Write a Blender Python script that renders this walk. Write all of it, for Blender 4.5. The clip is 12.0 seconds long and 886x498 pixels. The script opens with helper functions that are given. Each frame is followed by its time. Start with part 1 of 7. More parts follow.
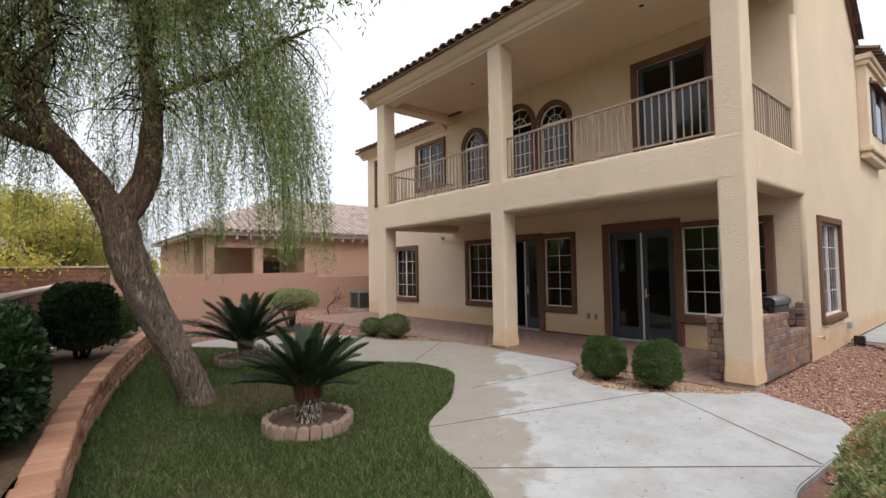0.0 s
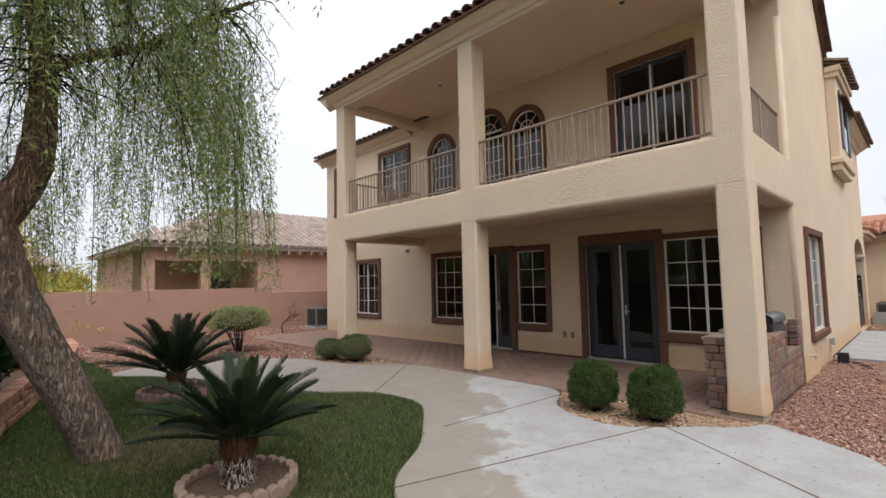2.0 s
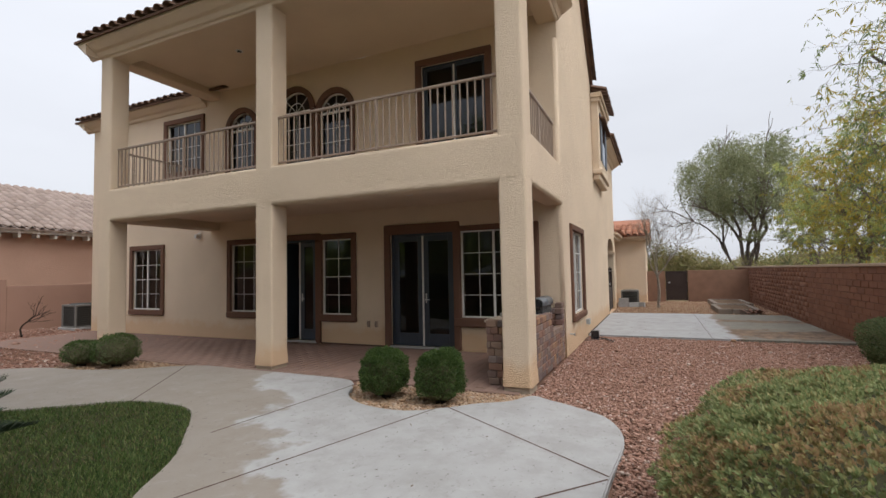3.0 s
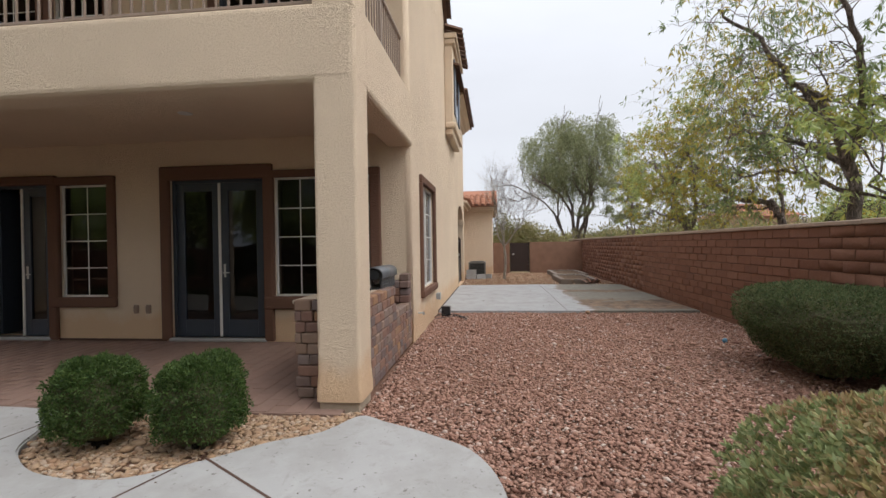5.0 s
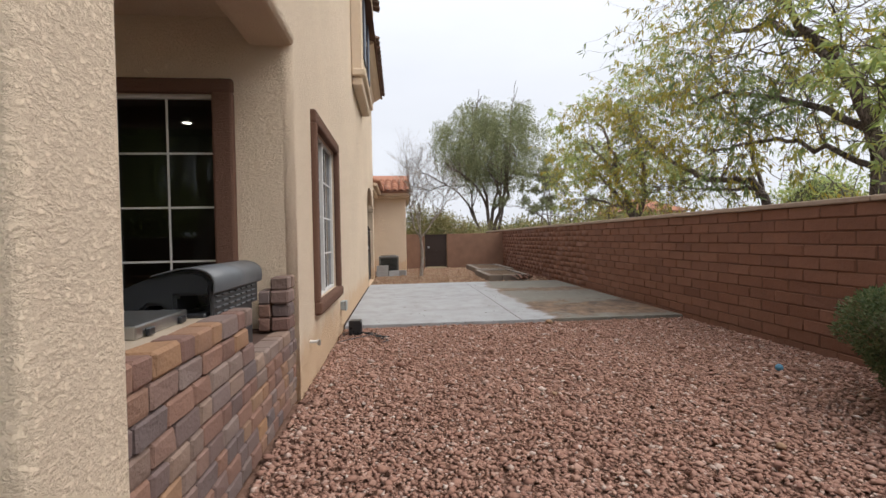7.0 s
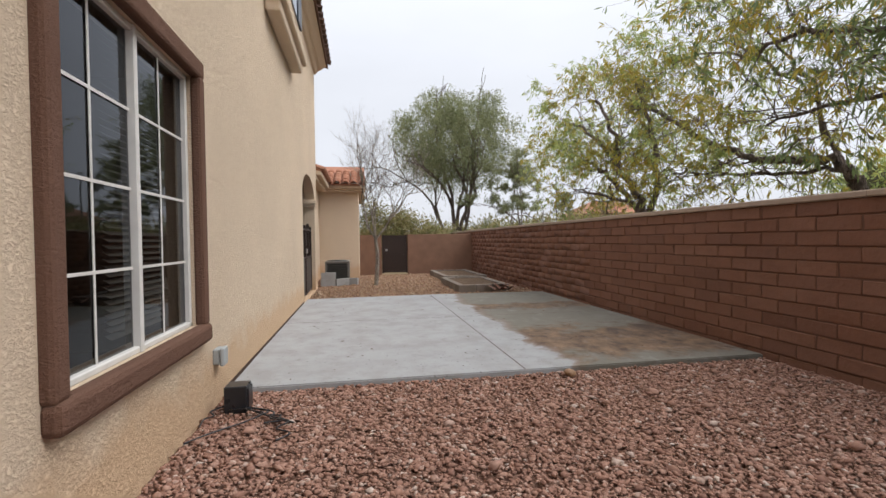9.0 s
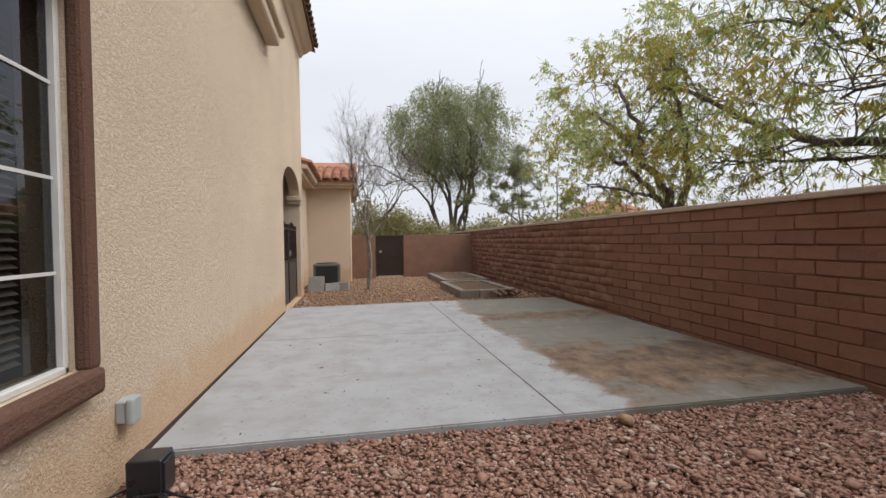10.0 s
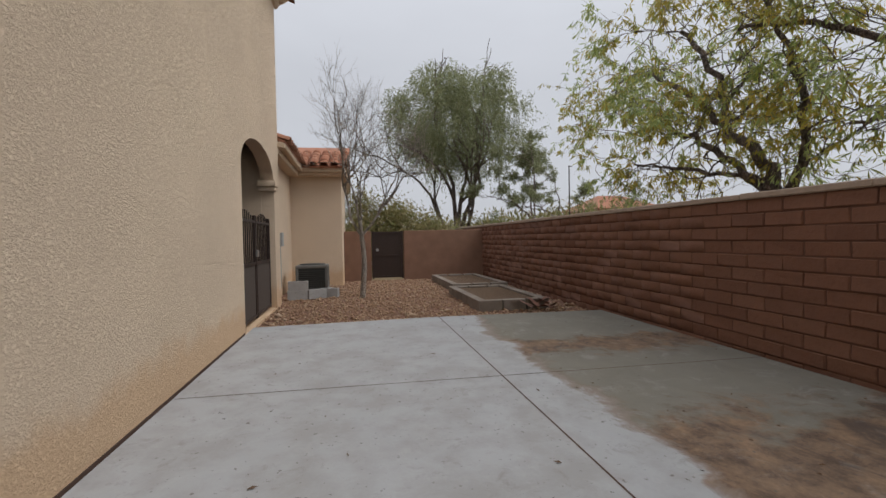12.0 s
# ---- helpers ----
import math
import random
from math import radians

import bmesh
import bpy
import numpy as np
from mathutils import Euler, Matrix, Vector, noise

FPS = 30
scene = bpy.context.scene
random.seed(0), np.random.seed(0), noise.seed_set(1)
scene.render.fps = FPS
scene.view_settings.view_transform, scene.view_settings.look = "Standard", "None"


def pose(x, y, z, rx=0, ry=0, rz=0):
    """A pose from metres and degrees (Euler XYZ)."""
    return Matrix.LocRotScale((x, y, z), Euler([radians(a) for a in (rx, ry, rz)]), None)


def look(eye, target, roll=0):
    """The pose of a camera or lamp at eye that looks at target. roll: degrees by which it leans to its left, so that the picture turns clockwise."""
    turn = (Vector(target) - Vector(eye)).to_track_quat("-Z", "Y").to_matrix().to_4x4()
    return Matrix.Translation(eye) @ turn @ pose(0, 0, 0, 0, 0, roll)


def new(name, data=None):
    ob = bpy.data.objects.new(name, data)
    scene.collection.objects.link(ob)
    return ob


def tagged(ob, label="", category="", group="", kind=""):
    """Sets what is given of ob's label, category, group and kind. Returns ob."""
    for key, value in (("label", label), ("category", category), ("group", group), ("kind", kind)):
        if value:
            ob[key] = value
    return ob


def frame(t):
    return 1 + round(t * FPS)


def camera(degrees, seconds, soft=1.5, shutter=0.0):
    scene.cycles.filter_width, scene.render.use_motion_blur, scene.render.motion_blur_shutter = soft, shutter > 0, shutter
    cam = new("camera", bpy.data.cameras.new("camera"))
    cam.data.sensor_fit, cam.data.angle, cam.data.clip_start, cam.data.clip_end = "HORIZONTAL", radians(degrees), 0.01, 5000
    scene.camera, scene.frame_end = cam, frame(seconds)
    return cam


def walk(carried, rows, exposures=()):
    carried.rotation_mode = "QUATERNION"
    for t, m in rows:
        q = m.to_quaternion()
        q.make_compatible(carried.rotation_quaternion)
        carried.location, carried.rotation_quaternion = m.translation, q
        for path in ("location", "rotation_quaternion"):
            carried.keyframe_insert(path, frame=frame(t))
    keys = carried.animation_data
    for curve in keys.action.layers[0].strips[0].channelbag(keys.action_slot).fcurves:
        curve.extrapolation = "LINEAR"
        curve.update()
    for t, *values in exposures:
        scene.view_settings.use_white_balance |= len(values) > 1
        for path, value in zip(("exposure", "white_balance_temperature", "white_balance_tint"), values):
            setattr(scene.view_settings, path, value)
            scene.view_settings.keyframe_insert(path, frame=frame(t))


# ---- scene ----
cam = camera(86.6, 12.0)
METRES, EYE, TILT, LEAN, TURN = 14.4, 1.5, 0.0, 0.0, -39.7
PATH = [
    (0, (0.638, 0.41, 1.649), (1.911, 1.95, 1.736), -1.0),
    (0.5, (0.767, 0.717, 1.667), (2.01, 2.282, 1.746), -1.0),
    (1, (0.983, 0.955, 1.684), (2.207, 2.535, 1.762), -1.1),
    (1.5, (1.11, 1.104, 1.686), (2.337, 2.68, 1.8), -1.1),
    (2, (1.194, 1.178, 1.687), (2.584, 2.609, 1.828), -1.2),
    (2.5, (1.34, 1.142, 1.65), (2.974, 2.287, 1.792), -1.1),
    (3, (1.658, 1.072, 1.575), (3.478, 1.897, 1.676), -1.1),
    (3.5, (2.092, 1.119, 1.554), (4.01, 1.682, 1.622), -1.0),
    (3.7, (2.302, 1.167, 1.552), (4.245, 1.641, 1.609), -0.9),
    (5.5, (4.534, 1.618, 1.326), (6.529, 1.763, 1.292), -1.0),
    (6, (5.257, 1.784, 1.315), (7.257, 1.813, 1.274), -1.0),
    (6.5, (5.97, 1.829, 1.306), (7.968, 1.749, 1.26), -0.9),
    (7, (6.655, 1.818, 1.263), (8.646, 1.632, 1.218), -1.0),
    (7.5, (7.336, 1.776, 1.285), (9.317, 1.504, 1.244), -0.9),
    (7.7, (7.599, 1.762, 1.278), (9.577, 1.472, 1.229), -0.9),
    (9.5, (9.98, 1.431, 1.229), (11.948, 1.072, 1.197), -0.9),
    (10, (10.517, 1.396, 1.224), (12.483, 1.03, 1.19), -1.0),
    (10.5, (11.046, 1.341, 1.227), (13.012, 0.975, 1.188), -1.1),
    (11, (11.624, 1.34, 1.263), (13.59, 0.976, 1.218), -1.0),
    (11.5, (12.176, 1.281, 1.217), (14.142, 0.915, 1.172), -1.1),
    (12, (12.754, 1.231, 1.216), (14.718, 0.859, 1.169), -1.1),
]
walk(cam, [(t, look(eye, target, roll)) for t, eye, target, roll in PATH],
     exposures=[(0, 0.72), (1.5, 0.8), (2.5, 0.38), (3.7, 0.36), (5.5, 0.5), (7.7, 0.54), (9.5, 0.45), (10.5, 0.35), (11.2, 0.09), (12.0, -0.07)])

# ---- light ----
SUN_EL, SUN_AZ = 52.0, 202.0
world = bpy.data.worlds.new("overcast_sky")
scene.world = world
world.use_nodes = True
wn, wl = world.node_tree.nodes, world.node_tree.links
wn.clear()
w_out = wn.new("ShaderNodeOutputWorld")
w_bg = wn.new("ShaderNodeBackground")
w_sky = wn.new("ShaderNodeTexSky")
w_sky.sky_type = "NISHITA"
w_sky.sun_disc = False
w_sky.sun_elevation, w_sky.sun_rotation = radians(SUN_EL), radians(SUN_AZ)
w_sky.air_density, w_sky.dust_density, w_sky.ozone_density = 1.0, 3.0, 1.0
w_hsv = wn.new("ShaderNodeHueSaturation")
w_hsv.inputs["Saturation"].default_value = 0.22
w_tc = wn.new("ShaderNodeTexCoord")
w_map = wn.new("ShaderNodeMapping")
w_map.inputs["Scale"].default_value = (1.0, 1.0, 3.0)
w_noise = wn.new("ShaderNodeTexNoise")
w_noise.inputs["Scale"].default_value, w_noise.inputs["Detail"].default_value = 1.6, 6.0
w_ramp = wn.new("ShaderNodeMapRange")
w_ramp.inputs["To Min"].default_value, w_ramp.inputs["To Max"].default_value = 0.86, 1.14
w_mul = wn.new("ShaderNodeMix")
w_mul.data_type, w_mul.blend_type = "RGBA", "MIX"
w_mul.inputs["Factor"].default_value = 0.7
w_mul.inputs["B"].default_value = (6.9, 7.15, 7.8, 1)
w_vec = wn.new("ShaderNodeVectorMath")
w_vec.operation = "SCALE"
wl.new(w_sky.outputs["Color"], w_hsv.inputs["Color"])
wl.new(w_hsv.outputs["Color"], w_mul.inputs["A"])
wl.new(w_tc.outputs["Generated"], w_map.inputs["Vector"])
wl.new(w_map.outputs["Vector"], w_noise.inputs["Vector"])
wl.new(w_noise.outputs["Fac"], w_ramp.inputs["Value"])
wl.new(w_mul.outputs["Result"], w_vec.inputs[0])
wl.new(w_ramp.outputs["Result"], w_vec.inputs["Scale"])
# an overcast sky is brighter overhead than near the horizon
w_sep = wn.new("ShaderNodeSeparateXYZ")
w_sq = wn.new("ShaderNodeMath")
w_sq.operation = "MULTIPLY"
w_add = wn.new("ShaderNodeMath")
w_add.operation = "MULTIPLY_ADD"
w_add.inputs[1].default_value, w_add.inputs[2].default_value = 1.05, 0.81
w_vec2 = wn.new("ShaderNodeVectorMath")
w_vec2.operation = "SCALE"
wl.new(w_tc.outputs["Generated"], w_sep.inputs[0])
wl.new(w_sep.outputs[2], w_sq.inputs[0])
wl.new(w_sep.outputs[2], w_sq.inputs[1])
wl.new(w_sq.outputs[0], w_add.inputs[0])
wl.new(w_vec.outputs["Vector"], w_vec2.inputs[0])
wl.new(w_add.outputs[0], w_vec2.inputs["Scale"])
wl.new(w_vec2.outputs["Vector"], w_bg.inputs["Color"])
w_bg.inputs["Strength"].default_value = 0.12
wl.new(w_bg.outputs["Background"], w_out.inputs["Surface"])

sun = new("sun", bpy.data.lights.new("sun", "SUN"))
sun.data.energy, sun.data.angle, sun.data.color = 1.15, radians(45), (1.0, 0.97, 0.92)
sun.matrix_world = pose(0, 0, 30, 90 - SUN_EL, 0, 180 - SUN_AZ)


# ---- materials ----
class Mat:
    """A node material under construction."""

    def __init__(self, name, rough=0.8, metal=0.0, spec=0.3):
        self.m = bpy.data.materials.new(name)
        self.m.use_nodes = True
        self.n, self.l = self.m.node_tree.nodes, self.m.node_tree.links
        self.b = self.n["Principled BSDF"]
        self.b.inputs["Roughness"].default_value = rough
        self.b.inputs["Metallic"].default_value = metal
        self.b.inputs["Specular IOR Level"].default_value = spec
        self.tc = self.n.new("ShaderNodeTexCoord")
        self.vec = self.tc.outputs["Object"]

    def world_space(self):
        g = self.n.new("ShaderNodeNewGeometry")
        self.vec = g.outputs["Position"]
        return self

    def stretch(self, sx, sy, sz):
        m = self.n.new("ShaderNodeMapping")
        m.inputs["Scale"].default_value = (sx, sy, sz)
        self.l.new(self.vec, m.inputs["Vector"])
        return m.outputs["Vector"]

    def noise(self, scale, detail=4.0, rough=0.55, dist=0.0, vec=None):
        t = self.n.new("ShaderNodeTexNoise")
        t.inputs["Scale"].default_value, t.inputs["Detail"].default_value = scale, detail
        t.inputs["Roughness"].default_value, t.inputs["Distortion"].default_value = rough, dist
        self.l.new(vec or self.vec, t.inputs["Vector"])
        return t.outputs["Fac"]

    def voronoi(self, scale, feature="F1", out="Distance", vec=None):
        t = self.n.new("ShaderNodeTexVoronoi")
        t.feature = feature
        t.inputs["Scale"].default_value = scale
        self.l.new(vec or self.vec, t.inputs["Vector"])
        return t.outputs[out]

    def ramp(self, fac, stops):
        r = self.n.new("ShaderNodeValToRGB")
        e = r.color_ramp.elements
        while len(e) < len(stops):
            e.new(0.5)
        for i, (p, c) in enumerate(stops):
            e[i].position = p
            e[i].color = (*c, 1) if len(c) == 3 else c
        self.l.new(fac, r.inputs["Fac"])
        return r.outputs["Color"]

    def mix(self, fac, a, b, kind="MIX"):
        x = self.n.new("ShaderNodeMix")
        x.data_type, x.blend_type = "RGBA", kind
        for s, v in (("Factor", fac), ("A", a), ("B", b)):
            if isinstance(v, (int, float)):
                x.inputs[s].default_value = v
            elif isinstance(v, tuple):
                x.inputs[s].default_value = (*v, 1)
            else:
                self.l.new(v, x.inputs[s])
        return x.outputs["Result"]

    def math(self, op, a, b=0.5):
        x = self.n.new("ShaderNodeMath")
        x.operation = op
        for i, v in enumerate((a, b)):
            if isinstance(v, (int, float)):
                x.inputs[i].default_value = v
            else:
                self.l.new(v, x.inputs[i])
        return x.outputs[0]

    def rand(self, island=False):
        if island:
            return self.n.new("ShaderNodeNewGeometry").outputs["Random Per Island"]
        return self.n.new("ShaderNodeObjectInfo").outputs["Random"]

    def axis(self, i):
        s = self.n.new("ShaderNodeSeparateXYZ")
        self.l.new(self.vec, s.inputs[0])
        return s.outputs[i]

    def color(self, c):
        if isinstance(c, tuple):
            self.b.inputs["Base Color"].default_value = (*c, 1)
        else:
            self.l.new(c, self.b.inputs["Base Color"])
        return self

    def rough(self, fac, lo, hi):
        r = self.n.new("ShaderNodeMapRange")
        r.inputs["To Min"].default_value, r.inputs["To Max"].default_value = lo, hi
        self.l.new(fac, r.inputs["Value"])
        self.l.new(r.outputs["Result"], self.b.inputs["Roughness"])
        return self

    def bump(self, height, strength=0.5, dist=0.01):
        b = self.n.new("ShaderNodeBump")
        b.inputs["Strength"].default_value, b.inputs["Distance"].default_value = strength, dist
        self.l.new(height, b.inputs["Height"])
        if self.b.inputs["Normal"].links:
            self.l.new(self.b.inputs["Normal"].links[0].from_socket, b.inputs["Normal"])
        self.l.new(b.outputs["Normal"], self.b.inputs["Normal"])
        return self


def stucco_mat(name, base, rust=True, relief=0.012):
    m = Mat(name, 0.92, 0, 0.15).world_space()
    big = m.noise(0.7, 5)
    fine = m.noise(40, 4)
    c = m.mix(m.ramp(big, [(0.3, (0, 0, 0)), (0.75, (1, 1, 1))]), tuple(x * 0.93 for x in base), tuple(min(1, x * 1.05) for x in base))
    c = m.mix(m.math("MULTIPLY", fine, 0.25), c, tuple(x * 0.8 for x in base))
    if rust:
        # mineral splash stain that sprinklers leave, with a ragged upper rim
        z = m.axis(2)
        edge = m.math("ADD", z, m.math("MULTIPLY", m.noise(3.0, 6), -0.55))
        stain = m.ramp(edge, [(0.0, (1, 1, 1)), (0.2, (0, 0, 0))])
        c = m.mix(m.math("MULTIPLY", stain, 0.45), c, (0.62, 0.36, 0.17))
    m.color(c)
    # trowelled lace texture: flat skips with ragged edges and finer grit
    lace = m.ramp(m.noise(38, 6, 0.7, 0.5, vec=m.stretch(1, 1, 1.6)), [(0.38, (0, 0, 0)), (0.57, (1, 1, 1))])
    m.bump(lace, 0.7, relief * 0.9)
    m.bump(m.noise(90, 3), 0.45, relief * 0.35)
    return m.m


STUCCO = stucco_mat("stucco_cream", (0.735, 0.588, 0.438))
STUCCO_PINK = stucco_mat("stucco_pink", (0.52, 0.33, 0.25), rust=False)
TRIM = stucco_mat("stucco_trim_brown", (0.155, 0.085, 0.06), rust=False, relief=0.006)


def plain_mat(name, c, rough=0.6, metal=0.0, spec=0.3, vary=0.12, scale=12.0, bump=0.0):
    m = Mat(name, rough, metal, spec)
    f = m.noise(scale, 5)
    m.color(m.mix(f, tuple(x * (1 - vary) for x in c), tuple(min(1, x * (1 + vary)) for x in c)))
    m.rough(m.noise(scale * 0.4, 3), max(0.05, rough - 0.1), min(1, rough + 0.1))
    if bump:
        m.bump(m.noise(scale * 4, 3), 0.4, bump)
    return m.m


VINYL = plain_mat("white_vinyl", (0.62, 0.6, 0.57), 0.45)
DOOR_PAINT = plain_mat("door_slate_paint", (0.035, 0.045, 0.062), 0.4, spec=0.5)
RAIL_METAL = plain_mat("rail_paint_taupe", (0.27, 0.2, 0.155), 0.5, 0.0, 0.4, 0.2, 30)
IRON = plain_mat("gate_iron_brown", (0.035, 0.022, 0.018), 0.5, 0.0, 0.4, 0.3, 20)
STEEL = plain_mat("brushed_steel", (0.5, 0.5, 0.5), 0.35, 1.0)
BLACK = plain_mat("black_enamel", (0.018, 0.019, 0.022), 0.3, 0.0, 0.5)
PLASTIC = plain_mat("grey_plastic", (0.36, 0.38, 0.38), 0.5)
BLIND = plain_mat("blind_slat", (0.35, 0.32, 0.28), 0.6)
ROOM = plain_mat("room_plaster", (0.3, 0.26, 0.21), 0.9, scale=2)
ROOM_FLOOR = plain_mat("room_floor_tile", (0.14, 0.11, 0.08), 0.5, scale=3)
AC_METAL = plain_mat("condenser_paint", (0.17, 0.165, 0.155), 0.55, scale=8)
AC_DARK = plain_mat("condenser_fins", (0.05, 0.052, 0.05), 0.6, scale=40)


def glass_mat():
    m = Mat("window_glass", 0.02)
    m.n.remove(m.b)
    out = m.n["Material Output"]
    tr, gl, mx, fr = m.n.new("ShaderNodeBsdfTransparent"), m.n.new("ShaderNodeBsdfGlossy"), m.n.new("ShaderNodeMixShader"), m.n.new("ShaderNodeFresnel")
    tr.inputs["Color"].default_value = (0.26, 0.275, 0.285, 1)
    gl.inputs["Roughness"].default_value = 0.015
    gl.inputs["Color"].default_value = (0.9, 0.94, 1.0, 1)
    fr.inputs["IOR"].default_value = 1.5
    wave = m.n.new("ShaderNodeBump")
    wave.inputs["Strength"].default_value, wave.inputs["Distance"].default_value = 0.06, 0.01
    m.l.new(m.noise(2.5, 2), wave.inputs["Height"])
    m.l.new(wave.outputs["Normal"], gl.inputs["Normal"])
    m.l.new(fr.outputs["Fac"], mx.inputs[0])
    m.l.new(tr.outputs[0], mx.inputs[1])
    m.l.new(gl.outputs[0], mx.inputs[2])
    m.l.new(mx.outputs[0], out.inputs["Surface"])
    return m.m


GLASS = glass_mat()


def concrete_mat(name, stained):
    m = Mat(name, 0.85, 0, 0.25).world_space()
    big, mid, fine = m.noise(0.55, 6, 0.6), m.noise(2.4, 6, 0.65), m.noise(55, 4)
    lo, hi = ((0.31, 0.318, 0.325), (0.42, 0.43, 0.44)) if stained == "pad" else ((0.31, 0.308, 0.302), (0.41, 0.408, 0.402))
    c = m.mix(big, lo, hi)
    c = m.mix(m.math("MULTIPLY", m.ramp(mid, [(0.42, (0, 0, 0)), (0.62, (1, 1, 1))]), 0.55), c, (0.27, 0.26, 0.248))
    c = m.mix(m.math("MULTIPLY", m.ramp(m.noise(7, 6, 0.75, 0.6), [(0.56, (0, 0, 0)), (0.68, (1, 1, 1))]), 0.5), c, (0.22, 0.205, 0.185))
    c = m.mix(m.math("MULTIPLY", fine, 0.3), c, (0.3, 0.28, 0.26))
    if stained == "walk":
        # damp tan film left by runoff from the lawn, fading from the lawn's rim
        d = m.math("SUBTRACT", m.math("ADD", m.math("MULTIPLY", m.axis(0), 0.62), m.math("MULTIPLY", m.axis(1), -0.62)), m.math("MULTIPLY", m.noise(0.9, 5, 0.6), 2.2))
        d = m.math("ADD", d, 0.78)
        f = m.ramp(d, [(0.0, (1, 1, 1)), (0.14, (0, 0, 0))])
        c = m.mix(m.math("MULTIPLY", f, 0.68), c, (0.225, 0.182, 0.138))
        # chalky rim where the runoff dries
        rim = m.math("MULTIPLY", m.ramp(d, [(0.05, (0, 0, 0)), (0.16, (1, 1, 1)), (0.5, (0, 0, 0))]), m.noise(2.2, 5, 0.7))
        c = m.mix(m.math("MULTIPLY", rim, 0.38), c, (0.5, 0.51, 0.52))
    if stained == "pad":
        # silt washed over the strip along the block wall
        y = m.math("ADD", m.axis(1), m.math("MULTIPLY", m.noise(1.6, 6, 0.7, 0.5), 0.8))
        f = m.ramp(m.math("MULTIPLY", y, -1.0), [(-0.0, (0, 0, 0)), (0.14, (1, 1, 1))])
        silt = m.mix(m.noise(1.6, 6, 0.7, 0.8), (0.215, 0.2, 0.16), (0.13, 0.117, 0.092))
        near = m.math("ADD", m.math("MULTIPLY", m.math("ABSOLUTE", m.math("SUBTRACT", m.axis(0), 14.6)), 0.3), m.math("MULTIPLY", m.noise(1.3, 6, 0.7, 0.6), 0.9))
        rust = m.ramp(near, [(0.62, (1, 1, 1)), (0.74, (0, 0, 0))])
        far_patch = m.math("ADD", m.math("MULTIPLY", m.math("ABSOLUTE", m.math("SUBTRACT", m.axis(0), 17.5)), 0.5), m.math("MULTIPLY", m.noise(1.5, 6, 0.7, 0.5), 0.9))
        rust2 = m.ramp(far_patch, [(0.54, (1, 1, 1)), (0.64, (0, 0, 0))])
        earth = m.mix(m.ramp(m.noise(4.5, 7, 0.8, 0.3, vec=m.stretch(0.9, 1.1, 1)), [(0.36, (0, 0, 0)), (0.64, (1, 1, 1))]), (0.062, 0.035, 0.02), (0.25, 0.155, 0.088))
        silt = m.mix(m.math("MULTIPLY", m.math("MAXIMUM", rust, rust2), 1.0), silt, earth)
        dark = m.ramp(m.noise(1.1, 7, 0.7, 1.2, vec=m.stretch(0.7, 1.6, 1)), [(0.52, (0, 0, 0)), (0.62, (1, 1, 1))])
        silt = m.mix(m.math("MULTIPLY", m.math("MULTIPLY", dark, m.math("MAXIMUM", rust, rust2)), 0.8), silt, (0.06, 0.036, 0.024))
        c = m.mix(m.math("MULTIPLY", f, 0.92), c, silt)
        # brown tide mark along the silt's rim
        tide = m.ramp(m.math("MULTIPLY", y, -1.0), [(0.0, (0, 0, 0)), (0.07, (1, 1, 1)), (0.2, (0, 0, 0))])
        c = m.mix(m.math("MULTIPLY", tide, 0.45), c, (0.2, 0.12, 0.07))
    # small dark flecks and pale scuffs
    c = m.mix(m.math("MULTIPLY", m.ramp(m.noise(26, 3, 0.5), [(0.67, (0, 0, 0)), (0.73, (1, 1, 1))]), 0.75), c, (0.12, 0.105, 0.09))
    c = m.mix(m.math("MULTIPLY", m.ramp(m.noise(4.2, 7, 0.75, 1.0), [(0.55, (0, 0, 0)), (0.66, (1, 1, 1))]), 0.14), c, (0.5, 0.5, 0.495))
    m.color(c)
    m.rough(mid, 0.65, 0.95)
    m.bump(fine, 0.25, 0.003)
    m.bump(mid, 0.2, 0.01)
    return m.m


CONCRETE = concrete_mat("walk_concrete", "walk")
PAD = concrete_mat("pad_concrete", "pad")
FOOTING = concrete_mat("footing_concrete", "")
FOOTING_TAN = plain_mat("stained_footing", (0.36, 0.29, 0.22), 0.9, vary=0.25, bump=0.004)


def piece_mat(name, cols, rough=0.9, island=False, grain=30.0, bump=0.006, dirt=(0.08, 0.06, 0.05)):
    m = Mat(name, rough, 0, 0.2)
    m.world_space()
    r = m.rand(island)
    k = len(cols) - 1
    c = m.ramp(r, [(i / k, cols[i]) for i in range(k + 1)])
    c = m.mix(m.math("MULTIPLY", m.noise(grain, 5, 0.65), 0.4), c, dirt)
    c = m.mix(m.math("MULTIPLY", m.ramp(m.noise(3.0, 5), [(0.4, (0, 0, 0)), (0.7, (1, 1, 1))]), 0.3), c, tuple(x * 0.75 for x in cols[0]))
    m.color(c)
    m.bump(m.noise(grain * 2.2, 4), 0.6, bump)
    return m.m


